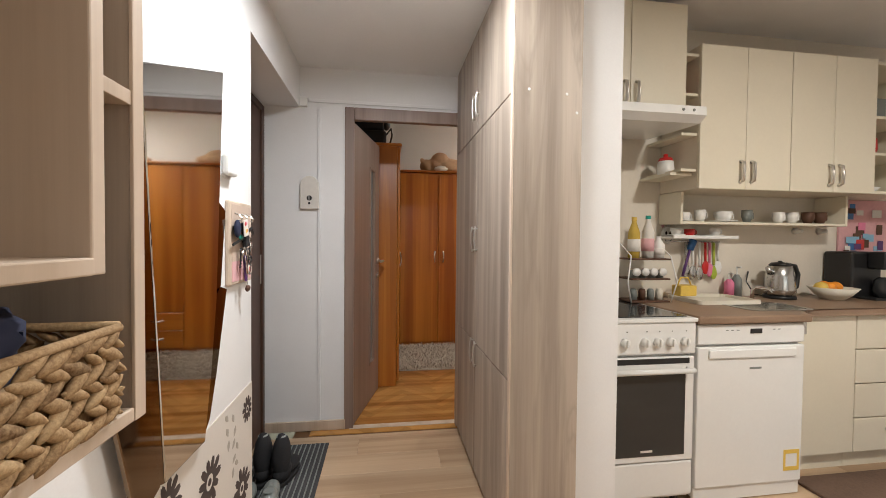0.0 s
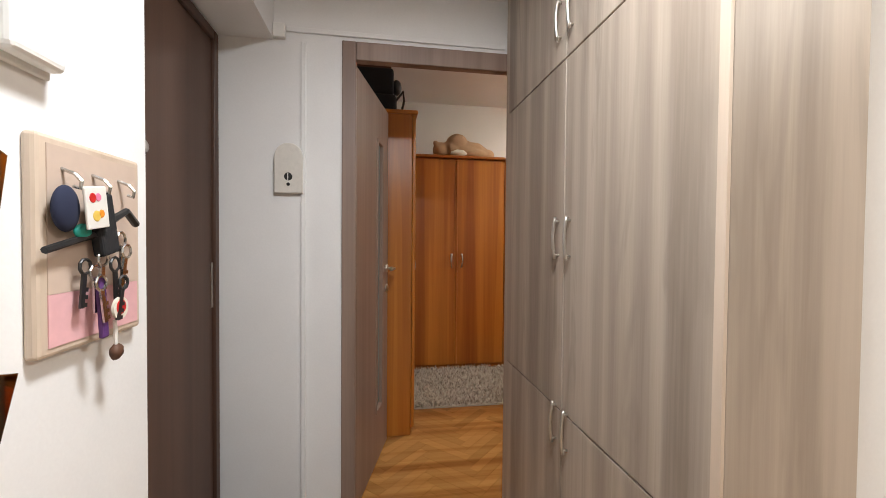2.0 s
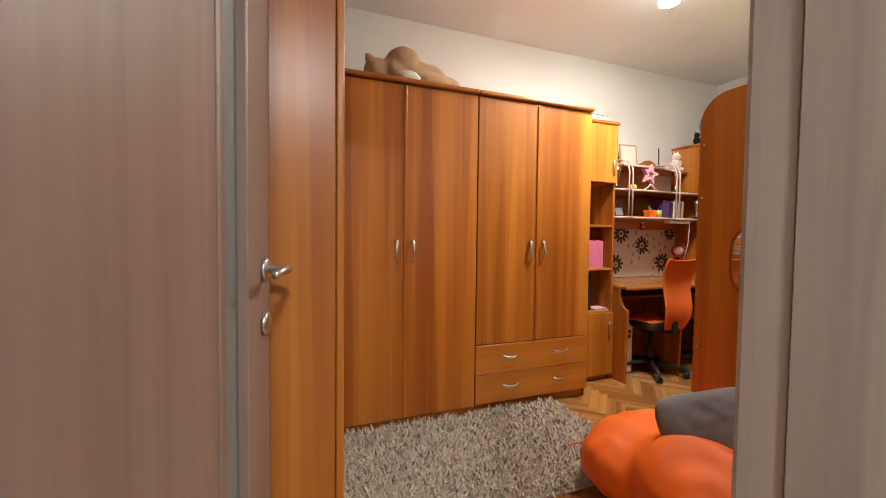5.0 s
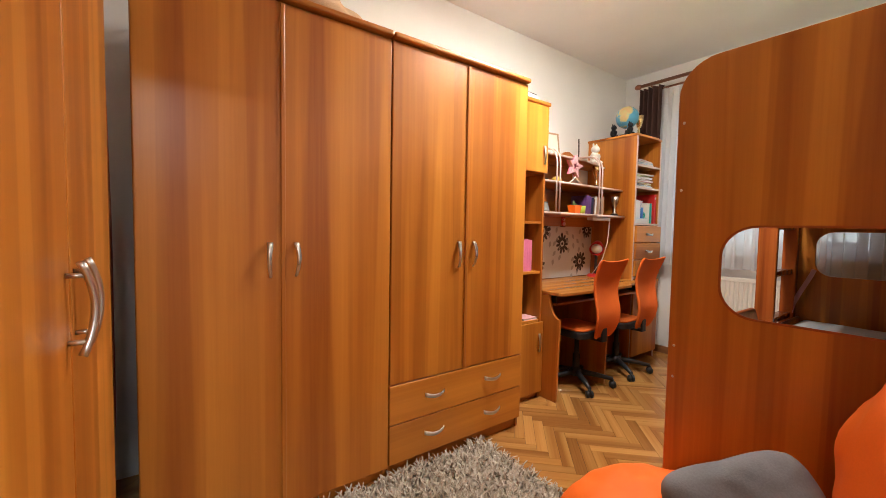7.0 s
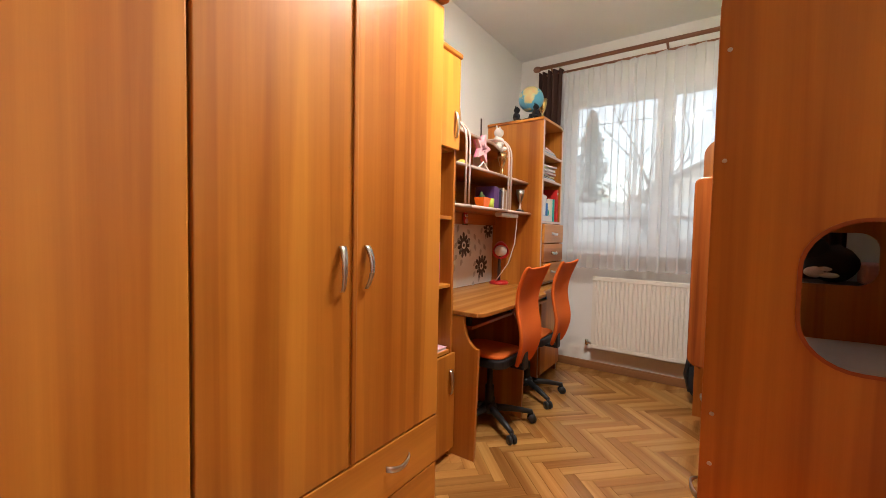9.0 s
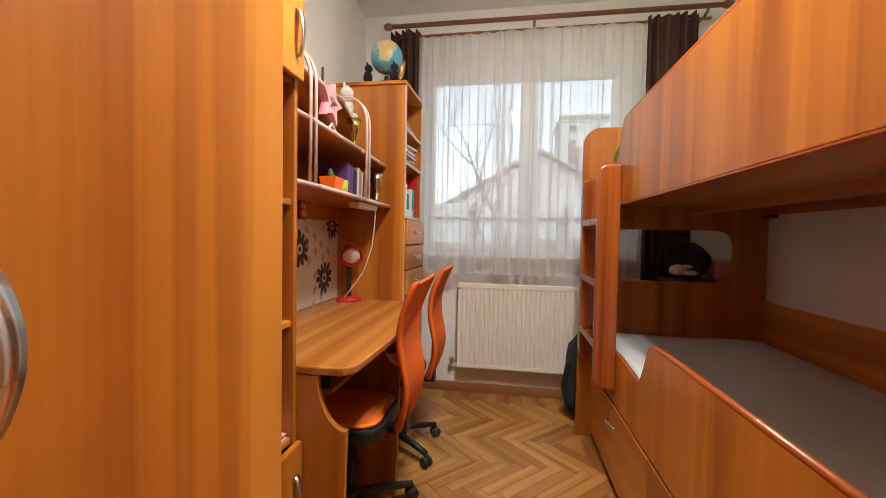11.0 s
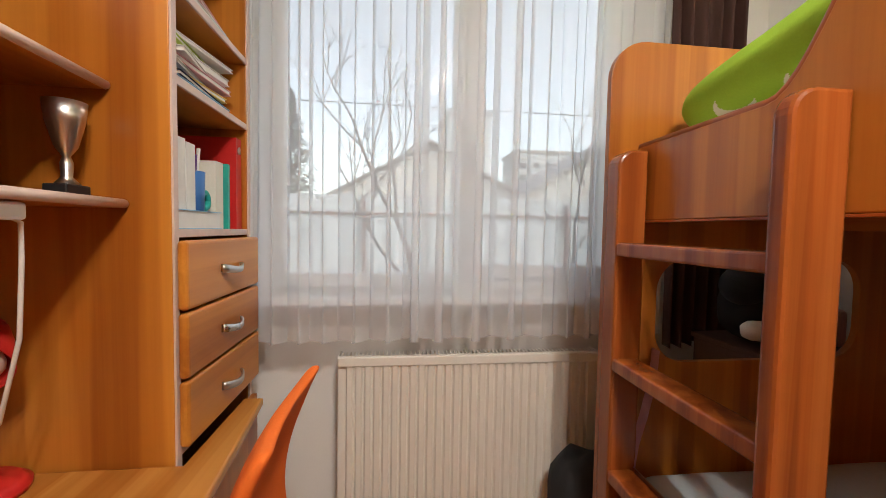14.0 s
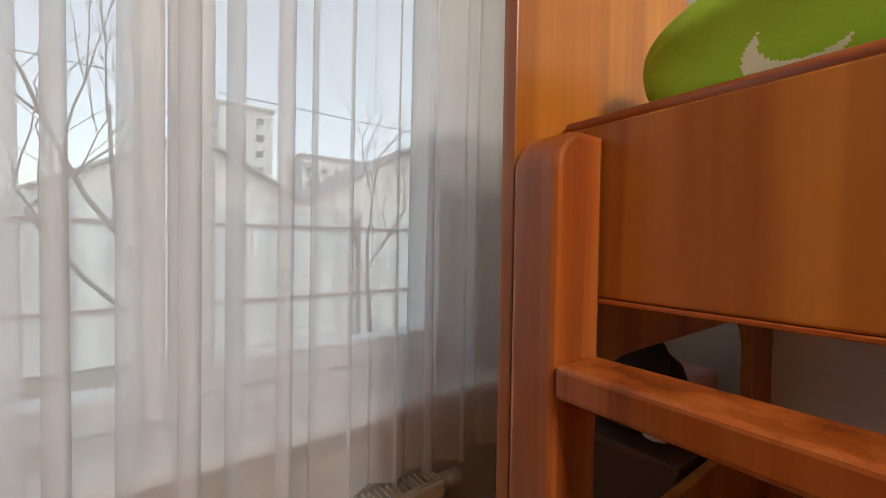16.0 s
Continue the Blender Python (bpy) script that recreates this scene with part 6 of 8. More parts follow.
def wall_mirror():
    m = thing("wall_mirror", (HALL_X, 1.2, 0.5), "tall faceted mirror with dark sides on the hall wall", "mirror")
    x = HALL_X
    main = [(0.957, 1.641), (0.986, 1.30), (1.042, 0.668), (1.257, 0.662), (1.302, 0.850), (1.342, 1.069), (1.400, 1.800)]
    part("backing", plate(main, x + 0.001, x + 0.022, "yz"), M_BLACK, m)
    part("mirror_pane", plate(main, x + 0.0222, x + 0.027, "yz", (), 0.003), M_MIRROR, m, "clear mirror glass")
    # Side pieces: the reflected brown is put into their tint.
    part("side_facet", plate([(0.80, 1.475), (0.9665, 1.535), (0.9855, 1.30), (1.0415, 0.668), (0.985, 0.690), (0.84, 1.20)], x + 0.001, x + 0.025, "yz", (), 0.002), M_MIRROR_BROWN, m, "narrow mirror strip with brown reflection in its tint")
    part("side_facet", plate([(0.80, 1.08), (0.918, 1.112), (1.004, 0.684), (0.920, 0.650)], x + 0.0255, x + 0.036, "yz", (), 0.002), M_MIRROR_BROWN, m, "narrow mirror strip with brown reflection in its tint")
    for pts in ([(1.364, 1.390), (1.438, 1.354), (1.398, 1.106), (1.342, 1.066)], [(1.346, 1.100), (1.394, 1.104), (1.448, 1.090), (1.362, 0.829), (1.312, 0.706), (1.262, 0.662)]):
        part("side_shard", plate(pts, x + 0.003, x + 0.018, "yz", (), 0.002), M_MIRROR_BROWN, m, "mirror piece with orange reflection in its tint")


wall_mirror()


def key_board():
    k = thing("key_rack", (HALL_X, 1.59, 1.09), "pale board with hooks and bunches of keys", "key rack")
    x = HALL_X
    part("board", box(x, x + 0.018, 1.474, 1.696, 1.095, 1.395, 0.006), M_OAK_LIGHT, k)
    part("picture", box(x + 0.0182, x + 0.0195, 1.490, 1.684, 1.18, 1.382), M_BEIGE, k, "faded beige print")
    part("picture", box(x + 0.0182, x + 0.0195, 1.490, 1.684, 1.108, 1.1795), M_ROSE, k, "faded pink print")
    for y in (1.515, 1.574, 1.634):
        part("hook", tube([(x + 0.019, y, 1.352), (x + 0.036, y, 1.345), (x + 0.044, y, 1.335), (x + 0.042, y, 1.325), (x + 0.034, y, 1.328)], 0.0028, 6), M_STEEL, k)
    kr = random.Random(3)
    for i, (y, z) in enumerate(((1.535, 1.215), (1.552, 1.205), (1.566, 1.225), (1.590, 1.215), (1.602, 1.255), (1.612, 1.235), (1.600, 1.185), (1.545, 1.19))):
        own = tube([(x + 0.034 + 0.002 * i, y + 0.011 * math.cos(a * 0.7), z + 0.011 * math.sin(a * 0.7)) for a in range(10)], 0.0022, 6)
        box(x + 0.032 + 0.002 * i, x + 0.035 + 0.002 * i, y - 0.004, y + 0.004, z - 0.060, z - 0.011, 0, own)
        for q in range(3):
            box(x + 0.032 + 0.002 * i, x + 0.035 + 0.002 * i, y + 0.004, y + 0.009, z - 0.058 + 0.011 * q, z - 0.052 + 0.011 * q, 0, own)
        part("key", turned(own, Matrix.Translation((x, y, z)) @ pose(0, 0, 0, kr.uniform(-14, 14), 0, 0) @ Matrix.Translation((-x, -y, -z))), M_STEEL if i % 3 else M_BLACK, k)
    tag = part("key_fob", turned(box(-0.002, 0.002, -0.022, 0.022, -0.032, 0.028, 0.0015), pose(x + 0.052, 1.530, 1.302, 8, 0, 0)), M_PAPER, k, "white tag with red and yellow prints")
    for y, z, r, m2 in ((1.520, 1.313, 0.007, M_RED), (1.531, 1.315, 0.006, M_PINK), (1.528, 1.288, 0.008, M_YELLOW), (1.538, 1.292, 0.006, M_FRUIT)):
        part("tag_print", turned(lathe(((r, 0), (r * 0.9, 0.0006)), 0, 0, 12), pose(x + 0.0542, y, z, 0, 90, 0)), m2, tag)
    part("key_fob", ball(x + 0.034, 1.500, 1.296, 0.010, 0.022, 0.032), M_NAVY, k, "round navy blue fob", True)
    part("key_fob", ball(x + 0.036, 1.528, 1.266, 0.006, 0.016, 0.011), M_TEAL, k, "green plastic fob", True)
    part("key_fob", turned(box(-0.008, 0.008, -0.020, 0.020, -0.05, 0.042, 0.004), pose(x + 0.038, 1.566, 1.280, 12, 0, 0)), M_BLACK_CLOTH, k, "black cloth pouch")
    part("strap", tube([(x + 0.030, 1.470, 1.240), (x + 0.036, 1.526, 1.256), (x + 0.036, 1.56, 1.262)], 0.005, 6), M_BLACK, k)
    part("strap", tube([(x + 0.04, 1.585, 1.285), (x + 0.045, 1.61, 1.300), (x + 0.04, 1.645, 1.280)], 0.006, 6), M_BLACK, k)
    part("key_fob", turned(box(-0.004, 0.004, -0.007, 0.007, -0.05, 0.045, 0.003), pose(x + 0.042, 1.556, 1.155, 5, 0, 0)), M_PURPLE, k, "dark purple strap fob")
    disc = part("key_fob", turned(lathe(((0.018, 0), (0.018, 0.004)), 0, 0, 18), pose(x + 0.042, 1.594, 1.145, 0, 90, 0)), M_CREAM, k, "round cream and red token")
    part("tag_print", turned(lathe(((0.012, 0), (0.011, 0.0006)), 0, 0, 14), pose(x + 0.0462, 1.594, 1.147, 0, 90, 0)), M_RED, disc)
    part("tassel", tube([(x + 0.036, 1.595, 1.126), (x + 0.036, 1.597, 1.086)], 0.003, 6), M_PAPER, k)
    part("tassel", ball(x + 0.036, 1.598, 1.074, 0.009, 0.012, 0.013, None, 10, 0.2), M_CLAY, k, "brown leather bead", True)
    t = thing("thermostat", (HALL_X, 1.468, 1.47), "white plastic thermostat box on the hall wall", "thermostat")
    part("base_plate", box(x, x + 0.008, 1.420, 1.516, 1.470, 1.552, 0.003), M_WHITE, t)
    part("cover", box(x + 0.0082, x + 0.034, 1.426, 1.510, 1.476, 1.546, 0.010, seg=3), M_WHITE, t)


key_board()


def hall_wallpaper():
    wp = thing("wallpaper", (HALL_X, 1.5, 0.07), "pale wallpaper with dark daisies low on the hall wall", "wallpaper")
    x = HALL_X
    part("sheet", plate([(0.96, 0.07), (1.748, 0.07), (1.748, 0.668), (0.96, 0.660)], x + 0.0002, x + 0.003, "yz"), M_WALLPAPER, wp)
    for cy, cz, r, t in ((1.094, 0.58, 0.075, 0.2), (1.342, 0.489, 0.085, 0.6), (1.627, 0.289, 0.085, 0.1), (1.42, 0.22, 0.085, 0.8), (1.10, 0.28, 0.08, 0.4), (1.690, 0.575, 0.055, 0.1)):
        own = bmesh.new()
        flower(cy, cz, r, x + 0.0044, t, own, None, "yz")
        part("flower_print", own, M_FLOWER, wp, "dark brown daisy")
    for k, (cy, cz) in enumerate(((1.52, 0.56), (1.22, 0.42), (1.56, 0.44), (1.53, 0.20))):
        for own in leaves(cy, cz, 0.06, x + 0.0044, k + 13, "yz"):
            part("leaf_print", own, M_LEAF_PRINT, wp)


hall_wallpaper()


def wall_unit():
    u = thing("wall_shelf", (-0.45, 0.2, 1.03), "sonoma oak open wall shelf with compartments", "shelf")
    x0, x1 = HALL_X + 0.002, -0.345
    part("end_panel", box(x0, x1, 0.562, 0.582, 1.03, 2.10, 0.002), M_OAK, u)
    part("edge_strip", box(x1 + 0.0003, x1 + 0.005, 0.561, 0.583, 1.03, 2.10, 0.001), M_OAK_LIGHT, u)
    part("bottom_board", box(x0, x1 + 0.004, -0.45, 0.561, 1.03, 1.048, 0.002), M_OAK_LIGHT, u)
    part("shelf", box(x0, x1 + 0.003, 0.471, 0.561, 1.428, 1.446, 0.001), M_OAK_LIGHT, u)
    part("divider", box(x0, -0.315, 0.450, 0.470, 1.225, 2.10, 0.002), M_OAK_LIGHT, u)
    part("shelf", box(x0, -0.312, -0.45, 0.4495, 1.225, 1.243, 0.002), M_OAK_LIGHT, u)
    part("back_panel", box(x0, x0 + 0.006, -0.45, 0.4495, 1.244, 2.10), M_OAK, u)
    part("end_panel", box(x0, x1, -0.47, -0.451, 1.03, 2.10, 0.002), M_OAK, u)
    part("top_board", box(x0, x1, -0.47, 0.582, 2.101, 2.12, 0.002), M_OAK, u)


wall_unit()


def basket():
    b = thing("basket", (-0.45, 0.29, 1.0485), "woven seagrass basket with twisted strands", "basket")
    x0, x1, y0, y1, z0 = -0.562, -0.340, 0.02, 0.530, 1.0485
    own = bmesh.new()
    rr = random.Random(2)
    corners = ((x1, y0), (x1, y1), (x0, y1), (x0, y0))
    for j in range(7):
        z = z0 + 0.009 + 0.0145 * j
        for side in range(4):
            a, c = corners[side], corners[(side + 1) % 4]
            ln = math.hypot(c[0] - a[0], c[1] - a[1])
            n = max(5, int(ln / 0.026))
            ang = math.degrees(math.atan2(c[1] - a[1], c[0] - a[0]))
            for i in range(n):
                s = (i + 0.5 + rr.uniform(-0.12, 0.12)) / n
                px, py = a[0] + (c[0] - a[0]) * s, a[1] + (c[1] - a[1]) * s
                e = bmesh.new()
                bmesh.ops.create_icosphere(e, subdivisions=2, radius=1)
                k = rr.uniform(0.8, 1.15)
                for v in e.verts:
                    v.co = Vector((0.0225 * k * v.co.x, 0.0065 * v.co.y * (1 - 0.3 * abs(v.co.x)), 0.0075 * k * v.co.z * (1 - 0.35 * abs(v.co.x))))
                sgn = 1 if j % 2 else -1
                turned(e, pose(px, py, z + rr.uniform(-0.0015, 0.0015), rr.uniform(-12, 12), sgn * rr.uniform(16, 34), ang + rr.uniform(-6, 6)), own)
    part("weave", own, M_RATTAN, b, smooth=True)
    part("lining", box(x0 + 0.006, x1 - 0.006, y0 + 0.006, y1 - 0.006, z0, z0 + 0.075, 0.004), M_RATTAN, b)
    rim = bmesh.new()
    for side in range(4):
        a, c = corners[side], corners[(side + 1) % 4]
        tube([(a[0], a[1], z0 + 0.110), (c[0], c[1], z0 + 0.108)], 0.0055, 8, rim)
    part("rim", rim, M_RATTAN, b, smooth=True)
    t = thing("cap", (-0.44, 0.30, z0 + 0.076), "navy blue cap lying in the basket", "cap")
    part("crown", ball(-0.432, 0.355, z0 + 0.105, 0.084, 0.13, 0.066, None, 24, 0.18), M_NAVY, t, smooth=True)
    part("visor", plate([(-0.52 + 0.16 * i / 10, 0.43 + 0.07 * math.sin(math.pi * i / 10)) for i in range(11)], z0 + 0.120, z0 + 0.126, "xy"), M_NAVY, t)
    part("button", ball(-0.40, 0.36, z0 + 0.164, 0.007, 0.007, 0.005, None, 8), M_SILVER, t)


basket()


def door_mat():
    m = thing("door_mat", (-0.56, 2.17, 0), "charcoal ribbed door mat by the entrance", "mat")
    part("base", box(-0.775, -0.36, 1.80, 2.50, 0.001, 0.008, 0.002), M_MAT, m)
    for i in range(30):
        x = -0.765 + 0.0135 * i
        part("rib", box(x, x + 0.007, 1.812, 2.488, 0.0082, 0.013, 0.0015), M_MAT if i % 2 else M_SMOKE, m)


door_mat()


def shoe(x, y, turn, mat, label, boot):
    s = thing("shoe", (x, y, 0.013), label, "shoe", "shoes on the mat")
    m = pose(x, y, 0.013, 0, 0, turn)
    part("sole", turned(plate([(0.042 * math.cos(a) * (1 + 0.12 * math.sin(a)), 0.125 * math.sin(a)) for a in [0.2618 * k for k in range(24)]], 0, 0.02, "xy", (), 0.003), m), M_BLACK, s)
    up = ball(0, 0.045, 0.045, 0.04, 0.075, 0.035, None, 16, 0.05)
    ball(0, -0.05, 0.06, 0.04, 0.065, 0.05, up, 16, 0.05)
    if boot:
        ball(0, -0.06, 0.14, 0.045, 0.055, 0.12, up, 16, 0.08)
    part("upper", turned(up, m), mat, s, smooth=True)
    part("lining", turned(lathe(((0.025, 0.11 if not boot else 0.245), (0.02, 0.112 if not boot else 0.25)), 0, -0.06, 12), m), M_SMOKE, s)


shoe(-0.53, 2.16, -12, M_BLACK_CLOTH, "black fabric ankle boot on the mat", True)
shoe(-0.63, 2.18, -6, M_BLACK_CLOTH, "black fabric ankle boot on the mat", True)
shoe(-0.55, 1.93, 10, M_SMOKE, "dark grey slipper on the mat", False)
shoe(-0.66, 1.92, 4, M_SMOKE, "dark grey slipper on the mat", False)


# ---- kitchen ----
def cooker():
    c = thing("cooker", (1.24, 1.98, 0), "white freestanding electric cooker with a glass hob", "cooker")
    x0, x1, yf, yb = 0.935, 1.437, 1.69, 2.29
    part("body", box(x0, x1, yf + 0.03, yb, 0.03, 0.885, 0.006), M_ENAMEL, c)
    part("control_panel", box(x0, x1, yf - 0.004, yf + 0.0295, 0.735, 0.886, 0.008), M_ENAMEL, c)
    part("hob", box(x0 - 0.002, x1 + 0.004, yf - 0.012, yb, 0.887, 0.905, 0.004), M_ENAMEL, c)
    part("hob_glass", box(x0 + 0.025, x1 - 0.022, yf + 0.03, yb - 0.03, 0.9052, 0.909, 0.001), M_DARKGLASS, c, "black ceramic glass")
    d = part("oven_door", box(x0 + 0.002, x1 - 0.002, yf, yf + 0.029, 0.225, 0.722, 0.006), M_ENAMEL, c)
    part("oven_window", box(x0 + 0.03, x1 - 0.05, yf - 0.004, yf - 0.0005, 0.255, 0.645, 0.002), M_DARKGLASS, d, "black oven glass")
    part("slot", box(x0 + 0.01, x1 - 0.03, yf - 0.002, yf + 0.001, 0.690, 0.716, 0.001), M_BLACK, d)
    own = tube([(x0 + 0.03, yf - 0.035, 0.665), (x1 - 0.03, yf - 0.035, 0.665)], 0.013, 10)
    for x in (x0 + 0.04, x1 - 0.04):
        tube([(x, yf, 0.665), (x, yf - 0.035, 0.665)], 0.009, 8, own)
    part("handle", own, M_ENAMEL, d, "white bar handle", True)
    part("badge", box(1.16, 1.22, yf - 0.0052, yf - 0.0042, 0.275, 0.285), M_PAPER, d)
    part("drawer", box(x0 + 0.002, x1 - 0.002, yf + 0.002, yf + 0.029, 0.055, 0.218, 0.006), M_ENAMEL, c)
    for i, x in enumerate((0.99, 1.07, 1.17, 1.235, 1.30, 1.375)):
        k = turned(lathe(((0.021, 0), (0.020, 0.018), (0.017, 0.022)), 0, 0, 20), pose(x, yf - 0.004, 0.795, 90, 0, 0))
        box(x - 0.003, x + 0.003, yf - 0.034, yf - 0.02, 0.778, 0.812, 0.001, k)
        part("knob", k, M_WHITE, c, "", True)
        part("mark", turned(lathe(((0.003, 0), (0.003, 0.001)), 0, 0, 8), pose(x + 0.01, yf - 0.004, 0.845, 90, 0, 0)), M_BLACK, c)
    for x in (x0 + 0.05, x1 - 0.05):
        for y in (yf + 0.06, yb - 0.06):
            part("foot", lathe(((0.018, 0), (0.018, 0.032)), x, y, 10), M_BLACK, c)


cooker()


def dishwasher():
    d = thing("dishwasher", (1.75, 1.98, 0), "white dishwasher with a recessed handle", "dishwasher")
    x0, x1, yf = 1.452, 2.045, 1.69
    part("body", box(x0 + 0.003, x1 - 0.003, yf + 0.03, 2.26, 0.02, 0.868, 0.004), M_ENAMEL, d)
    part("control_panel", box(x0, x1, yf + 0.002, yf + 0.0295, 0.772, 0.868, 0.005), M_ENAMEL, d)
    door = part("door", box(x0, x1, yf, yf + 0.029, 0.075, 0.760, 0.006), M_ENAMEL, d)
    part("grip", box(x0 + 0.055, x1 - 0.055, yf - 0.010, yf - 0.0005, 0.705, 0.748, 0.005), M_ENAMEL, door)
    part("display", box(1.735, 1.80, yf - 0.001, yf + 0.0015, 0.822, 0.846, 0.001), M_BLACK, d, "small dark display")
    for x in (1.60, 1.63, 1.66, 1.86, 1.89):
        part("button", box(x, x + 0.014, yf, yf + 0.0018, 0.838, 0.842), M_SMOKE, d)
    part("badge", box(1.735, 1.80, yf - 0.0015, yf - 0.0002, 0.648, 0.658), M_SMOKE, door)
    part("label", plate([(1.94, 0.13), (2.03, 0.13), (2.03, 0.235), (1.94, 0.235)], yf - 0.0015, yf - 0.0003, "xz", [[(1.952, 0.15), (2.018, 0.15), (2.018, 0.215), (1.952, 0.215)]]), M_YELLOW, door, "yellow energy label")
    part("plinth", box(x0, x1, yf + 0.012, yf + 0.028, 0.005, 0.073, 0.002), M_ENAMEL, d)


dishwasher()


def base_unit(x0, x1, drawers, label):
    u = thing("base_cabinet", ((x0 + x1) / 2, 2.1, 0), label, "cabinet", "kitchen base units")
    yf = 1.83
    part("body", box(x0 + 0.001, x1 - 0.001, yf + 0.022, 2.30, 0.10, 0.872), M_KITCHEN_IN, u)
    part("plinth", box(x0, x1, yf + 0.05, yf + 0.066, 0, 0.098), M_KITCHEN, u)
    if not drawers:
        d = part("door", box(x0 + 0.002, x1 - 0.002, yf, yf + 0.02, 0.105, 0.868, 0.004), M_KITCHEN, u)
        part("handle", tube([(x0 + 0.04, yf, 0.83), (x0 + 0.04, yf - 0.03, 0.815), (x0 + 0.04, yf - 0.035, 0.77), (x0 + 0.04, yf - 0.03, 0.725), (x0 + 0.04, yf, 0.71)], 0.009, 8), M_SILVER, d, "nickel bow handle", True)
    else:
        for k in range(4):
            z0 = 0.105 + 0.192 * k
            d = part("drawer", box(x0 + 0.002, x1 - 0.002, yf, yf + 0.02, z0, z0 + 0.187, 0.004), M_KITCHEN, u)
            part("handle", tube([((x0 + x1) / 2 - 0.06, yf, z0 + 0.12), ((x0 + x1) / 2 - 0.05, yf - 0.028, z0 + 0.12), ((x0 + x1) / 2 + 0.05, yf - 0.028, z0 + 0.12), ((x0 + x1) / 2 + 0.06, yf, z0 + 0.12)], 0.008, 8), M_SILVER, d, "", True)


base_unit(2.06, 2.55, False, "cream base unit with one door")
base_unit(2.552, 3.10, True, "cream base unit with four drawers")
base_unit(3.102, 3.70, False, "cream base unit with one door")
own = plate([(1.442, 2.318), (1.442, 1.672), (2.062, 1.672), (2.09, 1.72), (2.12, 1.805), (3.72, 1.805), (3.72, 2.318)], 0.874, 0.912, "xy", [rounded(1.87, 2.22, 1.80, 2.02, 0.04)], 0.008)
solid("worktop", own, M_COUNTER, "brown laminate worktop with rounded edge", "worktop")


def sink():
    s = thing("sink", (2.05, 1.91, 0.75), "steel kitchen sink set into the worktop", "sink")
    part("bowl", plate(rounded(1.872, 2.218, 1.802, 2.018, 0.038), 0.78, 0.786, "xy"), M_STEEL, s)
    part("rim", plate(rounded(1.85, 2.24, 1.78, 2.04, 0.05), 0.9122, 0.915, "xy", [rounded(1.875, 2.215, 1.805, 2.015, 0.038)]), M_STEEL, s)
    part("wall", plate(rounded(1.872, 2.218, 1.802, 2.018, 0.038), 0.7862, 0.912, "xy", [rounded(1.876, 2.214, 1.806, 2.014, 0.036)]), M_STEEL, s)
    part("tap", tube([(2.17, 2.10, 0.912), (2.17, 2.10, 0.98), (2.17, 2.07, 1.0), (2.16, 1.98, 1.0), (2.16, 1.96, 0.985)], 0.011, 10), M_CHROME, s, smooth=True)


sink()


def wall_cabinet(x0, x1, yf, z0, z1, label):
    u = thing("wall_cabinet", ((x0 + x1) / 2, 2.16, z0), label, "cabinet", "kitchen wall units")
    part("body", box(x0 + 0.001, x1 - 0.001, yf + 0.021, 2.318, z0 + 0.002, z1 - 0.002), M_KITCHEN_IN, u)
    mid = (x0 + x1) / 2
    for a, b, hx in ((x0 + 0.001, mid - 0.0015, mid - 0.035), (mid + 0.0015, x1 - 0.001, mid + 0.035)):
        d = part("door", box(a, b, yf, yf + 0.02, z0, z1, 0.003), M_KITCHEN, u)
        part("handle", tube([(hx, yf, z0 + 0.16), (hx, yf - 0.022, z0 + 0.15), (hx, yf - 0.027, z0 + 0.10), (hx, yf - 0.022, z0 + 0.05), (hx, yf, z0 + 0.04)], 0.009, 8), M_SILVER, d, "nickel bow handle", True)


wall_cabinet(1.705, 2.293, 2.0, 1.565, 2.365, "cream wall unit with two doors")
wall_cabinet(2.296, 2.884, 2.0, 1.565, 2.365, "cream wall unit with two doors")
wall_cabinet(0.94, 1.605, 1.99, 1.965, 2.56, "cream wall unit above the cooker hood")


def hood():
    h = thing("cooker_hood", (1.27, 2.1, 1.85), "flat white cooker hood", "cooker hood")
    part("body", box(0.945, 1.60, 1.90, 2.318, 1.905, 1.962, 0.006), M_ENAMEL, h)
    part("visor", plate([(1.89, 1.885), (2.30, 1.905), (2.30, 1.9045), (1.885, 1.8845), (1.84, 1.915), (1.845, 1.96), (1.898, 1.96)], 0.945, 1.602, "yz", (), 0), M_ENAMEL, h)
    part("lamp_lens", box(1.10, 1.24, 1.95, 2.03, 1.9005, 1.9045), M_SMOKE, h)
    for x in (1.47, 1.53):
        part("button", turned(lathe(((0.008, 0), (0.007, 0.003)), 0, 0, 12), pose(x, 1.842, 1.938, 90, 0, 0)), M_SMOKE, h)


hood()


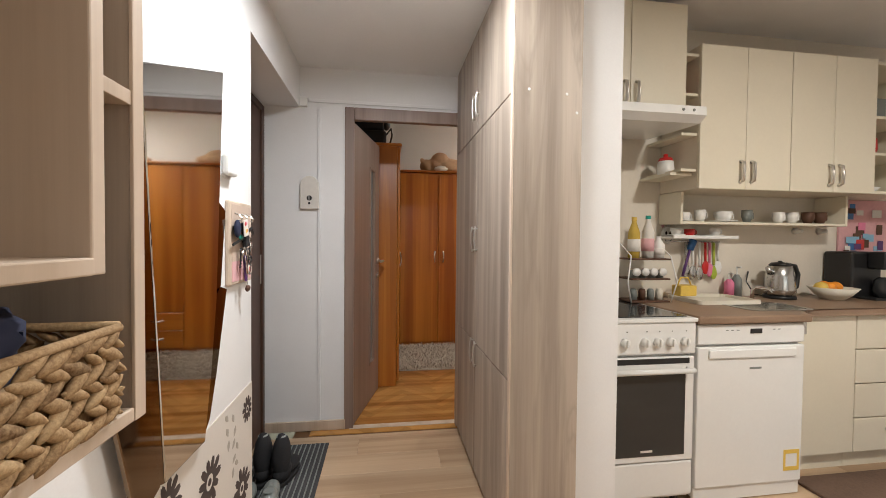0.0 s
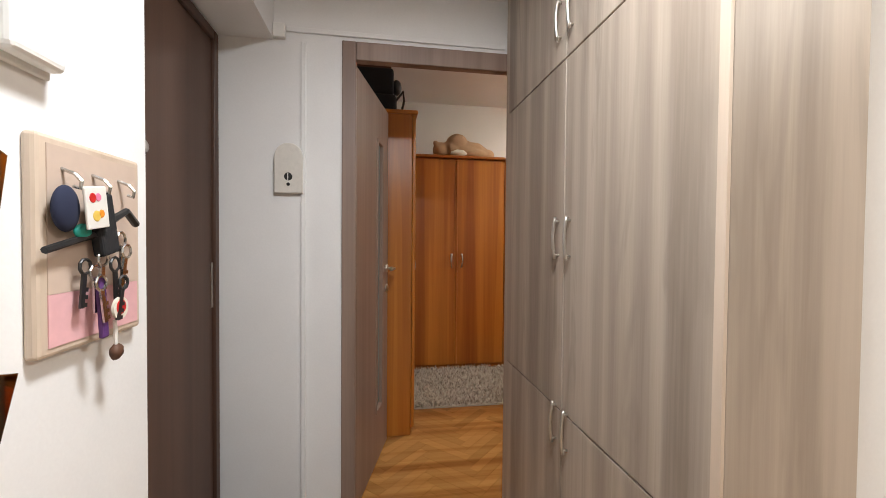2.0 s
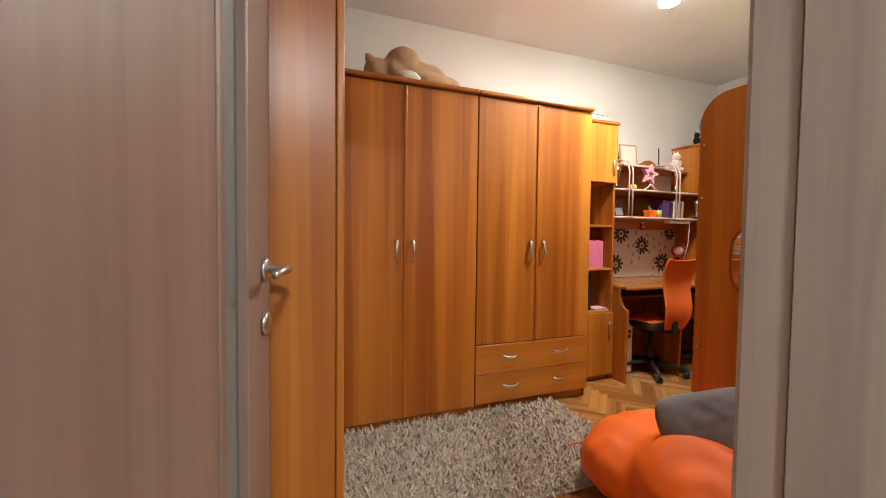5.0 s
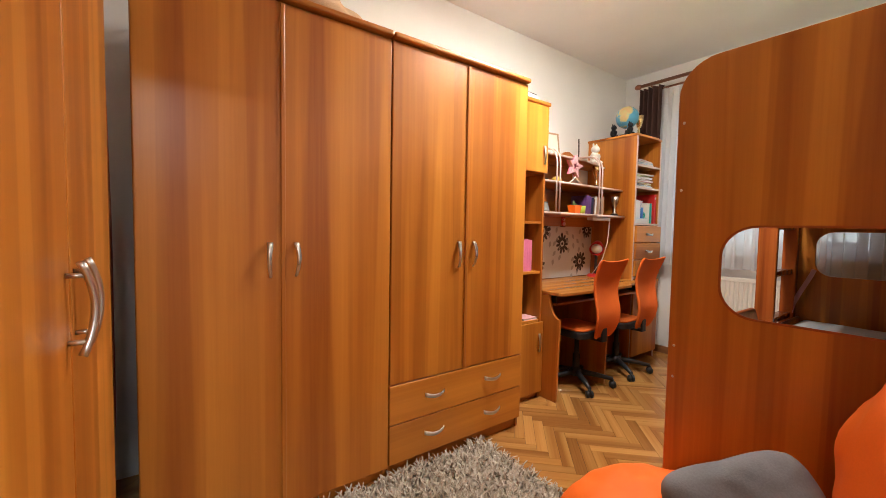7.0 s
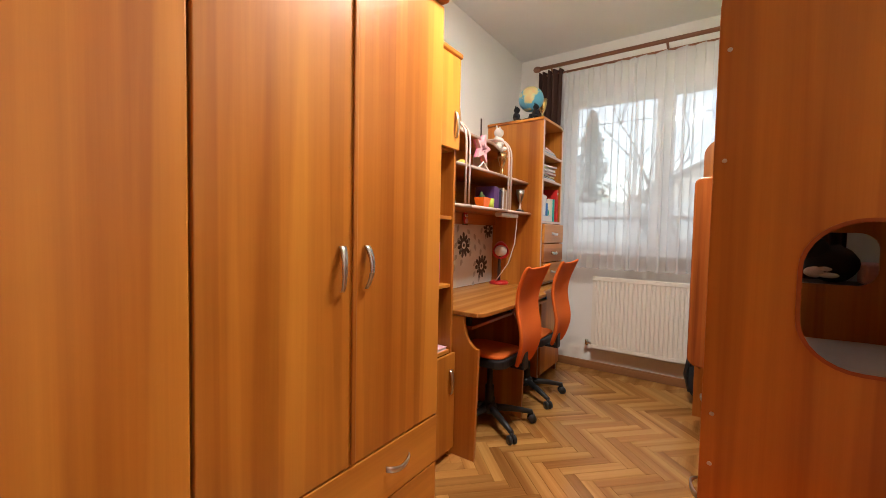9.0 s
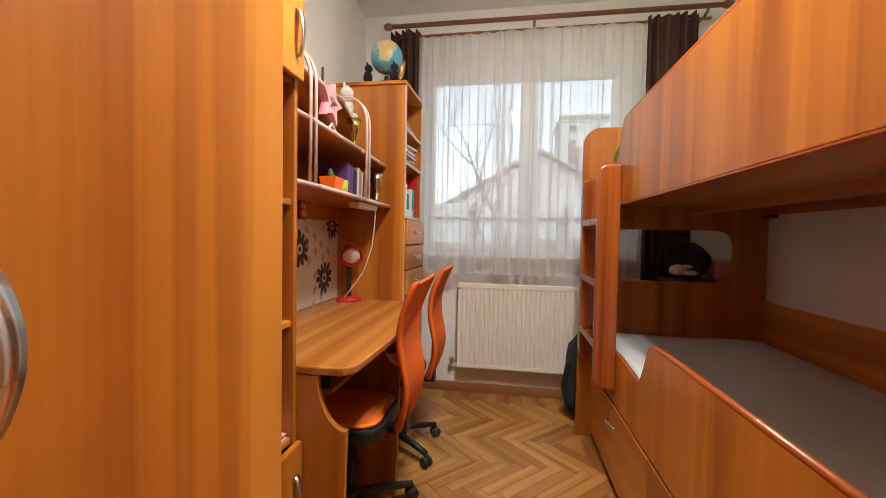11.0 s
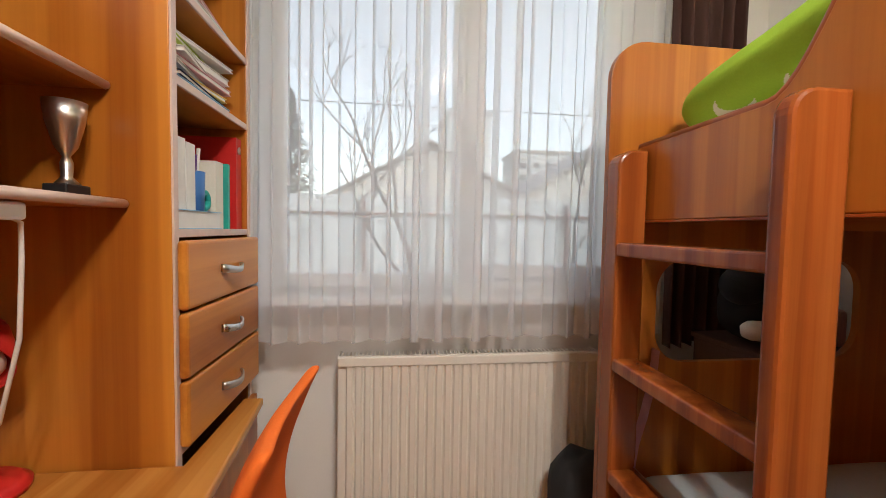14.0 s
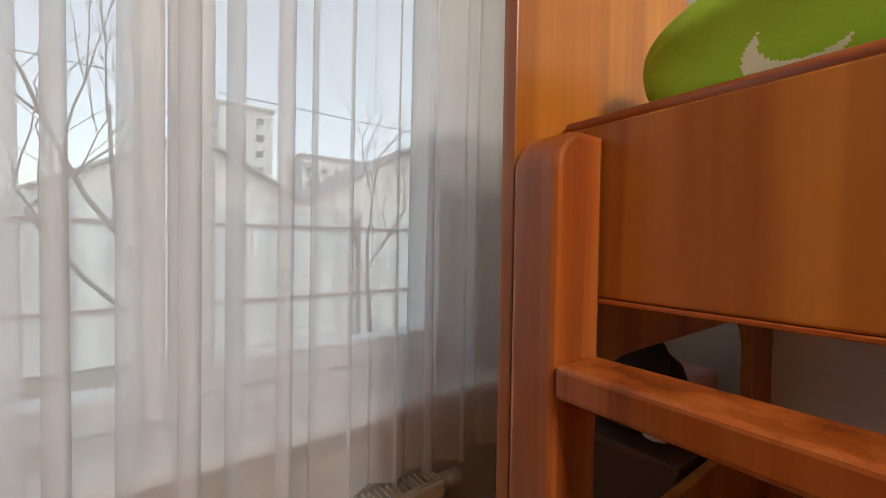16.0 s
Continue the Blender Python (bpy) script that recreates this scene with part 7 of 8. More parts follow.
def open_shelves():
    s = thing("corner_shelf", (1.65, 2.2, 1.40), "cream narrow open shelf between wall units", "shelf")
    for z in (1.66, 1.86, 2.08, 2.30):
        part("board", box(1.607, 1.703, 2.02, 2.318, z, z + 0.016, 0.002), M_KITCHEN, s)
    part("board", box(1.565, 1.703, 2.05, 2.318, 1.642, 1.658, 0.002), M_KITCHEN, s)
    p = thing("plate_rack", (2.3, 2.25, 1.37), "cream shelf board under the wall units", "shelf")
    part("board", box(1.72, 2.86, 2.13, 2.318, 1.372, 1.388, 0.002), M_KITCHEN, p)
    part("end_board", box(1.702, 1.7195, 2.13, 2.318, 1.372, 1.562, 0.002), M_KITCHEN, p)
    part("end_board", box(2.8605, 2.878, 2.13, 2.318, 1.372, 1.562, 0.002), M_KITCHEN, p)
    q = thing("small_shelf", (1.9, 2.25, 1.28), "small white lower shelf board", "shelf")
    part("board", box(1.69, 2.13, 2.17, 2.318, 1.285, 1.299, 0.002), M_WHITE, q)
    part("lip", box(1.69, 2.13, 2.163, 2.1698, 1.285, 1.305, 0.002), M_WHITE, q)


open_shelves()


def cup(x, y, z, r, h, mat, label, saucer=False):
    c = thing("cup", (x, y, z), label, "cup", "cups on the kitchen shelves")
    o = 0.006 if saucer else 0
    part("bowl", lathe(((r * 0.6, z + o), (r * 0.95, z + o + h * 0.45), (r, z + o + h), (r * 0.9, z + o + h), (r * 0.8, z + o + h * 0.4), (r * 0.5, z + o + 0.006)), x, y, 18), mat, c, smooth=True)
    part("handle", tube([(x + r * 0.95, y, z + o + h * 0.8), (x + r * 1.5, y, z + o + h * 0.75), (x + r * 1.5, y, z + o + h * 0.35), (x + r * 0.85, y, z + o + h * 0.25)], 0.004, 6), mat, c, smooth=True)
    if saucer:
        part("saucer", lathe(((r * 0.7, z), (r * 1.6, z + 0.009), (r * 1.55, z + 0.012), (r * 0.6, z + 0.005)), x, y, 20), mat, c, smooth=True)


for i, (x, r, h, m, s) in enumerate(((1.79, 0.034, 0.05, M_WHITE, 1), (1.90, 0.032, 0.075, M_WHITE, 0), (2.06, 0.05, 0.06, M_WHITE, 1), (2.46, 0.034, 0.07, M_WHITE, 0), (2.56, 0.034, 0.07, M_WHITE, 0), (2.68, 0.034, 0.075, M_CLAY, 0), (2.77, 0.036, 0.075, M_CLAY, 0), (2.23, 0.03, 0.08, M_SMOKE, 0))):
    cup(x, 2.21, 1.3885, r, h, m, "white porcelain cup on the shelf board" if m is M_WHITE else "dark patterned mug on the shelf board", s)
for x, m in ((1.76, M_WHITE), (1.85, M_RED), (2.03, M_WHITE)):
    cup(x, 2.235, 1.2995, 0.032, 0.045, m, "small cup on the lower shelf", m is M_WHITE)
c = thing("sugar_jar", (1.635, 2.18, 1.6585), "white jar with a red lid on a small shelf", "jar")
part("jar", lathe(((0.042, 1.6585), (0.047, 1.70), (0.042, 1.745)), 1.635, 2.18, 20), M_WHITE, c, smooth=True)
part("lid", lathe(((0.042, 1.7455), (0.034, 1.765), (0.012, 1.77), (0.014, 1.785), (0.006, 1.79)), 1.635, 2.18, 18), M_RED, c, "red lid", True)
solid("red_tin", lathe(((0.035, 2.0965), (0.035, 2.21)), 1.655, 2.2, 18), M_RED, "red tin on the narrow shelf", "tin", smooth=True)
solid("white_bowl", lathe(((0.03, 2.3165), (0.045, 2.345), (0.04, 2.345), (0.02, 2.325)), 1.655, 2.2, 18), M_WHITE, "white bowl on the top shelf", "bowl", smooth=True)


def kettle():
    x, y, z = 2.46, 2.19, 0.912
    k = thing("kettle", (x, y, z), "steel electric kettle with a black handle", "kettle")
    part("base", lathe(((0.085, z), (0.085, z + 0.018), (0.07, z + 0.022)), x, y, 28), M_BLACK, k, smooth=True)
    part("body", lathe(((0.082, z + 0.024), (0.083, z + 0.06), (0.074, z + 0.14), (0.062, z + 0.205), (0.050, z + 0.21)), x, y, 32), M_STEEL, k, "brushed steel body", True)
    part("lid", lathe(((0.060, z + 0.2105), (0.045, z + 0.225), (0.012, z + 0.23), (0.010, z + 0.238)), x, y, 24), M_BLACK, k, smooth=True)
    part("handle", tube([(x + 0.05, y, z + 0.215), (x + 0.11, y, z + 0.205), (x + 0.135, y, z + 0.15), (x + 0.125, y, z + 0.07), (x + 0.082, y, z + 0.045)], 0.013, 10), M_BLACK, k, smooth=True)
    part("cord", tube([(x - 0.05, y + 0.02, z + 0.008), (x - 0.13, y + 0.05, z + 0.02), (x - 0.15, y + 0.09, z + 0.10), (x - 0.10, y + 0.125, z + 0.16)], 0.004, 6), M_BLACK, k, "black power cord", True)
    part("spout", tube([(x - 0.065, y, z + 0.165), (x - 0.095, y, z + 0.195)], 0.015, 10, None, [0.022, 0.012]), M_STEEL, k, smooth=True)


kettle()


def fruit_bowl():
    x, y, z = 2.77, 2.12, 0.912
    b = thing("fruit_bowl", (x, y, z), "pale patterned fruit bowl", "bowl")
    part("bowl", lathe(((0.055, z), (0.09, z + 0.03), (0.125, z + 0.075), (0.12, z + 0.076), (0.08, z + 0.035), (0.03, z + 0.012)), x, y, 28), M_CREAM, b, smooth=True)
    for i, (a, c, m) in enumerate(((-0.03, 0.0, M_FRUIT), (0.045, 0.02, M_FRUIT), (-0.075, 0.01, M_YELLOW), (0.01, 0.06, M_FRUIT))):
        solid("orange", ball(x + a, y + c, z + 0.075, 0.036, 0.036, 0.034), m, "ripe orange in the fruit bowl" if m is M_FRUIT else "yellow lemon in the fruit bowl", "fruit", group="fruit in the bowl", smooth=True)


fruit_bowl()


def coffee_machine():
    x, y, z = 3.05, 2.14, 0.912
    c = thing("coffee_machine", (x, y, z), "black coffee machine with a steel panel", "coffee machine")
    part("body", box(x - 0.115, x + 0.12, y, y + 0.17, z, z + 0.30, 0.015, seg=3), M_BLACK, c)
    part("head", box(x - 0.005, x + 0.12, y - 0.10, y - 0.001, z + 0.19, z + 0.30, 0.012, seg=3), M_BLACK, c)
    p = part("front_panel", box(x + 0.015, x + 0.115, y - 0.104, y - 0.1005, z + 0.20, z + 0.285, 0.002), M_STEEL, c)
    for zz in (0.222, 0.262):
        part("knob", turned(lathe(((0.016, 0), (0.014, 0.015)), 0, 0, 16), pose(x + 0.075, y - 0.104, z + zz, 90, 0, 0)), M_BLACK, p, "", True)
    part("jug", lathe(((0.05, z + 0.012), (0.06, z + 0.06), (0.05, z + 0.12), (0.03, z + 0.14)), x + 0.055, y - 0.06, 20), M_DARKGLASS, c, smooth=True)
    part("drip_tray", box(x - 0.08, x + 0.08, y - 0.11, y - 0.001, z, z + 0.011, 0.003), M_BLACK, c)


coffee_machine()


def spice_stand():
    x, y, z = 1.475, 2.16, 0.912
    s = thing("spice_rack", (x, y, z), "white wire spice rack with two wooden tiers", "spice rack")
    for zz in (0.0, 0.13, 0.245):
        part("tier", box(x - 0.10, x + 0.14, y - 0.07, y + 0.07, z + zz, z + zz + 0.010, 0.002), M_CLAY, s)
    for xx in (x - 0.105, x + 0.145):
        part("wire", tube([(xx, y - 0.07, z), (xx - 0.03 * (1 if xx < x else -1), y - 0.08, z + 0.12), (xx, y - 0.06, z + 0.27), (xx, y + 0.05, z + 0.34)], 0.004, 6), M_WHITE, s, smooth=True)
    for i in range(4):
        j = thing("spice_jar", (x - 0.06 + 0.055 * i, y - 0.02, z + 0.1405), "glass spice jar with a white lid", "jar", "jars on the spice rack")
        part("jar", lathe(((0.021, z + 0.1405), (0.021, z + 0.185)), x - 0.06 + 0.055 * i, y - 0.02, 14), M_SMOKE, j, smooth=True)
        part("lid", turned(lathe(((0.023, 0), (0.023, 0.012)), 0, 0, 16), pose(x - 0.06 + 0.055 * i, y - 0.042, z + 0.175, 90, 0, 0)), M_WHITE, j, "white lid", True)
        j = thing("spice_jar", (x - 0.06 + 0.055 * i, y - 0.02, z + 0.0105), "small jar of spices", "jar", "jars on the spice rack")
        part("jar", lathe(((0.02, z + 0.0105), (0.02, z + 0.06), (0.014, z + 0.075)), x - 0.06 + 0.055 * i, y - 0.02, 14), (M_SMOKE, M_CLAY, M_SMOKE, M_CREAM)[i], j, smooth=True)
    for xx, h, m, lid, lab in ((x - 0.05, 0.24, M_OIL, M_YELLOW, "bottle of yellow cooking oil"), (x + 0.04, 0.25, M_PAPER, M_TEAL, "clear plastic bottle with a green cap"), (x + 0.11, 0.13, M_WHITE, M_WHITE, "small white plastic bottle on the rack")):
        b = thing("bottle", (xx, y, z + 0.2555), lab, "bottle", "bottles on the spice rack")
        zz = z + 0.2555
        part("body", lathe(((0.032, zz), (0.034, zz + h * 0.3), (0.033, zz + h * 0.62), (0.014, zz + h * 0.85), (0.013, zz + h * 0.92)), xx, y, 18), m, b, smooth=True)
        part("cap", lathe(((0.015, zz + h * 0.921), (0.015, zz + h)), xx, y, 14), lid, b)
        part("label", lathe(((0.0346, zz + h * 0.16), (0.0352, zz + h * 0.30), (0.0346, zz + h * 0.46)), xx, y, 18), M_PAPER if m is not M_PAPER else M_ROSE, b, smooth=True)


spice_stand()


def rabbit_face():
    x, y, z = 1.755, 2.308, 1.325
    r = thing("rabbit_ornament", (x, y, z), "white rabbit face with pink ears on the kitchen wall", "ornament")
    part("face", ball(x, y, z - 0.02, 0.045, 0.011, 0.055, None, 18), M_WHITE, r, smooth=True)
    for a in (-1, 1):
        part("ear", ball(x + a * 0.020 - 0.012, y, z + 0.075, 0.014, 0.008, 0.048, None, 12), M_ROSE if a < 0 else M_WHITE, r, "pink lined ear" if a < 0 else "", True)
        part("eye", ball(x + a * 0.014, y - 0.010, z - 0.005, 0.007, 0.003, 0.011, None, 10), M_BLACK, r, "", True)
    part("mouth", tube([(x + 0.022 * math.cos(q), y - 0.011, z - 0.045 + 0.014 * math.sin(q)) for q in [math.pi + 0.35 * i for i in range(10)]], 0.002, 6), M_BLACK, r)


rabbit_face()


def utensils():
    r = thing("utensil_rail", (1.95, 2.3, 1.26), "steel rail with hanging kitchen tools", "utensil rail")
    part("rail", tube([(1.74, 2.295, 1.265), (2.12, 2.295, 1.265)], 0.005, 8), M_CHROME, r, smooth=True)
    for x in (1.76, 2.10):
        part("bracket", tube([(x, 2.32, 1.265), (x, 2.295, 1.265)], 0.006, 8), M_CHROME, r)
    for i, (x, m, ln) in enumerate(((1.80, M_BLUE, 0.22), (1.92, M_WHITE, 0.24), (1.97, M_WHITE, 0.25), (2.01, M_RED, 0.2), (2.04, M_PINK, 0.22), (2.07, M_LIME, 0.24), (1.87, M_STEEL, 0.22), (2.10, M_WHITE, 0.2))):
        if i == 0:
            t = thing("kitchen_tool", (x, 2.285, 1.0), "blue bottle brush with a dark handle", "kitchen tool", "tools on the rail")
            part("handle", tube([(1.832, 2.26, 1.05), (1.90, 2.285, 1.215)], 0.008, 8), M_PURPLE, t, "dark purple handle", True)
            part("head", tube([(1.90, 2.285, 1.215), (1.925, 2.288, 1.275)], 0.022, 10, None, [0.020, 0.024]), M_BLUE, t, "blue bristles", True)
            continue
        t = thing("kitchen_tool", (x, 2.285, 1.0), ("blue brush", "white ladle", "white slotted spoon", "red spatula", "pink whisk", "green spoon", "steel ladle", "white scoop")[i] + " hanging on the rail", "kitchen tool", "tools on the rail")
        part("handle", tube([(x, 2.286, 1.262), (x, 2.282, 1.262 - ln * 0.6)], 0.007, 8), m, t, smooth=True)
        part("head", ball(x, 2.280, 1.262 - ln * 0.8, 0.026, 0.008, 0.045, None, 12), M_STEEL if i in (1, 2, 6) else m, t, smooth=True)
    b = thing("drying_tray", (1.98, 2.1, 0.912), "pale dish tray beside the sink", "tray")
    part("tray", plate(rounded(1.72, 2.12, 1.98, 2.26, 0.03), 0.9125, 0.935, "xy", [rounded(1.735, 2.105, 1.995, 2.245, 0.025)]), M_CREAM, b)
    part("floor", plate(rounded(1.735, 2.105, 1.995, 2.245, 0.025), 0.9125, 0.918, "xy"), M_CREAM, b)
    y = thing("yellow_basket", (1.79, 2.2, 0.936), "small yellow plastic basket", "basket")
    part("tub", box(1.74, 1.85, 2.16, 2.24, 0.936, 1.0, 0.006), M_YELLOW, y)
    part("handle", tube([(1.75, 2.20, 1.0), (1.77, 2.20, 1.045), (1.82, 2.20, 1.045), (1.84, 2.20, 1.0)], 0.005, 8), M_YELLOW, y, smooth=True)
    for x, m, h in ((2.17, M_PINK, 0.15), (2.225, M_SMOKE, 0.19)):
        s = thing("soap_bottle", (x, 2.265, 0.9155), "pink soap bottle beside the sink" if m is M_PINK else "grey pump bottle beside the sink", "bottle")
        part("body", lathe(((0.028, 0.9155), (0.028, 0.9155 + h * 0.6), (0.012, 0.9155 + h * 0.75)), x, 2.265, 16), m, s, smooth=True)
        part("pump", tube([(x, 2.265, 0.9155 + h * 0.75), (x, 2.265, 0.9155 + h), (x, 2.235, 0.9155 + h)], 0.006, 8), M_WHITE, s)
    for x in (2.71, 2.90):
        solid("wall_hook", turned(lathe(((0.022, 0), (0.018, 0.02), (0.01, 0.045), (0.014, 0.05)), 0, 0, 16), pose(x, 2.319, 1.345, 90, 0, 0)), M_WHITE, "white knob hook on the kitchen wall", "hook", smooth=True)


utensils()
p = thing("pin_board", (3.1, 2.3, 1.15), "pink board with snapshots and magnets", "pin board")
part("board", box(3.05, 3.45, 2.305, 2.319, 1.15, 1.562, 0.003), M_ROSE, p)
pr = random.Random(8)
for i in range(24):
    x, z = pr.uniform(3.06, 3.37), pr.uniform(1.17, 1.49)
    part("photo", box(x, x + pr.uniform(0.04, 0.08), 2.3035 - 0.0004 * i, 2.3049 - 0.0004 * i, z, z + pr.uniform(0.03, 0.07)), pr.choice([M_BLUE, M_RED, M_PAPER, M_PURPLE, M_CLAY, M_SKYBLUE, M_PINK]), p)
u = thing("open_cabinet", (3.05, 2.16, 1.565), "cream open wall shelf with bowls", "shelf")
for z in (1.566, 1.80, 2.02, 2.345):
    part("board", box(2.888, 3.30, 2.02, 2.318, z, z + 0.018, 0.002), M_KITCHEN, u)
part("end_board", box(3.3005, 3.318, 2.02, 2.318, 1.566, 2.363, 0.002), M_KITCHEN, u)
solid("red_pot", lathe(((0.07, 1.8185), (0.085, 1.86), (0.08, 1.93), (0.02, 1.95)), 3.0, 2.17, 20), M_RED, "dark red lidded pot on the open shelf", "pot", smooth=True)
solid("white_dish", lathe(((0.06, 1.5845), (0.09, 1.62), (0.085, 1.622), (0.05, 1.592)), 3.02, 2.17, 20), M_WHITE, "white dish on the open shelf", "dish", smooth=True)
solid("grey_tin", box(2.93, 3.1, 2.1, 2.25, 2.0385, 2.18, 0.006), M_SMOKE, "grey storage tin on the open shelf", "tin")
solid("kitchen_rug", plate(rounded(2.12, 3.9, 0.75, 1.80, 0.03), 0.001, 0.018, "xy", (), 0.004), M_CARPET, "brown pile rug in front of the kitchen units", "rug")


# ---- outside the window ----
GZ = -0.45
M_GRASS = plain("winter_grass", (0.14, 0.13, 0.085), 0.95, vary=0.3, grain=30, bump=0.5)
M_FENCE = plain("grey_metal_fence", (0.58, 0.60, 0.60), 0.6, vary=0.15)
M_POST = plain("rusty_post", (0.20, 0.10, 0.075), 0.7, vary=0.3)
M_BARK = plain("grey_bark", (0.10, 0.085, 0.075), 0.9, vary=0.3, bump=0.5)
M_NEEDLE = island_colours("fir_needles", ((0.0, (0.025, 0.045, 0.022)), (0.6, (0.045, 0.07, 0.035)), (1.0, (0.07, 0.09, 0.05))), 0.9)
M_ROOF = plain("grey_roof", (0.34, 0.31, 0.30), 0.8, vary=0.2)
M_HOUSE = plain("pale_render", (0.66, 0.62, 0.57), 0.9, vary=0.1)
M_BLOCK = plain("block_concrete", (0.55, 0.55, 0.55), 0.9, vary=0.1)
M_PANE = plain("far_window", (0.06, 0.07, 0.08), 0.15, bump=0)
solid("ground", box(W + 0.3, 400, -300, 300, GZ - 0.5, GZ), M_GRASS, "dull winter lawn outside the house", "ground", "structure")
solid("ground", box(-300, W + 0.29, -300, 300, GZ - 0.6, GZ - 0.1), M_GRASS, "ground round the house", "ground", "structure")


def fence():
    f = thing("fence", (10.4, 3, GZ), "grey sheet metal fence with rusty posts", "fence", kind="structure")
    x, y = 10.4, -9.0
    while y < 16:
        own = bmesh.new()
        n = 20
        cols = [[own.verts.new((x + (0.025 if (k % 4) < 2 else 0), y + 2.0 * k / n, z)) for z in (GZ + 0.05, 1.92)] for k in range(n + 1)]
        for a, c in zip(cols, cols[1:]):
            own.faces.new((a[0], c[0], c[1], a[1]))
        part("panel", own, M_FENCE, f)
        part("post", box(x - 0.09, x - 0.03, y - 0.03, y + 0.03, GZ, 1.80, 0.006), M_POST, f, "rusty brown steel post")
        for z in (0.35, 1.55):
            part("rail", box(x - 0.03, x - 0.001, y + 0.03, y + 1.97, z, z + 0.04), M_POST, f)
        y += 2.0


fence()


def bare_tree(x, y, h, seed, label, spread=0.55):
    t = thing("tree", (x, y, GZ), label, "tree", "garden trees")
    rr = random.Random(seed)
    own = bmesh.new()

    def grow(p, d, ln, r, depth):
        pts, q, v = [p], p.copy(), d.copy()
        for i in range(4):
            v = (v + Vector((rr.uniform(-1, 1), rr.uniform(-1, 1), rr.uniform(-0.4, 0.9))) * 0.16).normalized()
            q = q + v * ln / 4
            pts.append(q.copy())
        tube(pts, r, 5, own, [r * (1 - 0.12 * i) for i in range(5)])
        if depth == 0:
            return
        for k in range(3 if depth > 1 else 4):
            s = rr.choice((2, 3, 4))
            nd = (v + Vector((rr.uniform(-1, 1), rr.uniform(-1, 1), rr.uniform(-0.2, 0.8))) * (spread + 0.25)).normalized()
            grow(pts[s], nd, ln * rr.uniform(0.55, 0.8), r * 0.5, depth - 1)

    grow(Vector((x, y, GZ)), Vector((0, 0.05, 1)), h * 0.42, 0.045 * h / 4, 4)
    part("branches", own, M_BARK, t)


bare_tree(8.3, 4.05, 4.6, 3, "small bare fruit tree in front of the fence", 0.75)
bare_tree(9.3, 1.2, 4.4, 8, "bare fruit tree with thin twigs", 0.8)
bare_tree(9.0, 6.4, 3.6, 12, "young bare tree by the fence", 0.7)


def fir(x, y, h, r, seed, label):
    t = thing("fir_tree", (x, y, GZ), label, "tree", "firs behind the fence")
    part("trunk", tube([(x, y, GZ), (x, y, GZ + h * 0.6), (x, y, GZ + h)], 0.1, 8, None, [0.16, 0.09, 0.02]), M_BARK, t)
    rr = random.Random(seed)
    vs, fs = [], []
    for i in range(3600):
        s = rr.random() ** 0.75
        z = GZ + h * (0.06 + 0.94 * s)
        a = rr.uniform(0, 6.283)
        tier = 0.78 + 0.30 * math.sin(s * 44 + a * 2)
        rad = r * (1 - s) ** 0.85 * tier * rr.uniform(0.35, 1.0) + 0.03
        px, py = x + rad * math.cos(a), y + rad * math.sin(a)
        ln, w = rr.uniform(0.12, 0.34) * (1.1 - 0.6 * s), rr.uniform(0.03, 0.07)
        dz = -rr.uniform(0.02, 0.16)
        n = len(vs)
        ca, sa = math.cos(a + rr.uniform(-0.5, 0.5)), math.sin(a + rr.uniform(-0.5, 0.5))
        vs += [(px - sa * w, py + ca * w, z), (px + sa * w, py - ca * w, z + rr.uniform(-0.05, 0.05)), (px + ca * ln, py + sa * ln, z + dz)]
        fs.append((n, n + 1, n + 2))
    me = bpy.data.meshes.new("crown")
    me.from_pydata([(a - x, c - y, d - GZ) for a, c, d in vs], [], fs)
    me.materials.append(M_NEEDLE)
    cr = new("crown", me)
    cr.parent = t
    tagged(cr, kind="stuff")


fir(16.5, 9.9, 9.0, 2.3, 1, "tall dark fir tree behind the fence")
fir(18.0, 8.3, 6.8, 1.7, 2, "smaller fir tree behind the fence")
fir(19.5, 12.8, 9.5, 2.4, 3, "tall fir tree at the garden's end")


def house(x, y, w, d, eave, ridge, label, seed):
    h = thing("house", (x, y, GZ), label, "house", "neighbouring houses", "")
    part("wall", plate([(y - w / 2, GZ), (y + w / 2, GZ), (y + w / 2, eave), (y, ridge - 0.15), (y - w / 2, eave)], x, x + d, "yz"), M_HOUSE, h)
    for s in (-1, 1):
        ang = math.atan2(ridge - eave, w / 2)
        ln = math.hypot(ridge - eave, w / 2) + 0.5
        own = box(-0.4, d + 0.4, 0, ln, 0, 0.14)
        part("roof", turned(own, Matrix.Translation((x, y, ridge)) @ pose(0, 0, 0, 0, 0, 0) @ Matrix(((1, 0, 0, 0), (0, s * math.cos(ang), 0, 0), (0, -math.sin(ang), 1, 0), (0, 0, 0, 1)))), M_ROOF, h)
    part("chimney", box(x + 1.2, x + 1.8, y - w * 0.22, y - w * 0.22 + 0.6, eave, ridge + 0.5), M_POST, h)
    for yy in (-0.3, 0.0, 0.3):
        win = part("window", box(x - 0.05, x - 0.001, y + yy * w - 0.5, y + yy * w + 0.5, 0.9, 2.2), M_PVC, h)
        part("pane", box(x - 0.06, x - 0.051, y + yy * w - 0.42, y + yy * w + 0.42, 0.98, 2.12), M_PANE, win)


house(26, 2.4, 11.5, 9, 3.1, 6.3, "low house with a grey gable roof", 1)
house(23, -8.0, 12, 9, 3.0, 6.6, "house with a grey roof and brick chimney", 2)


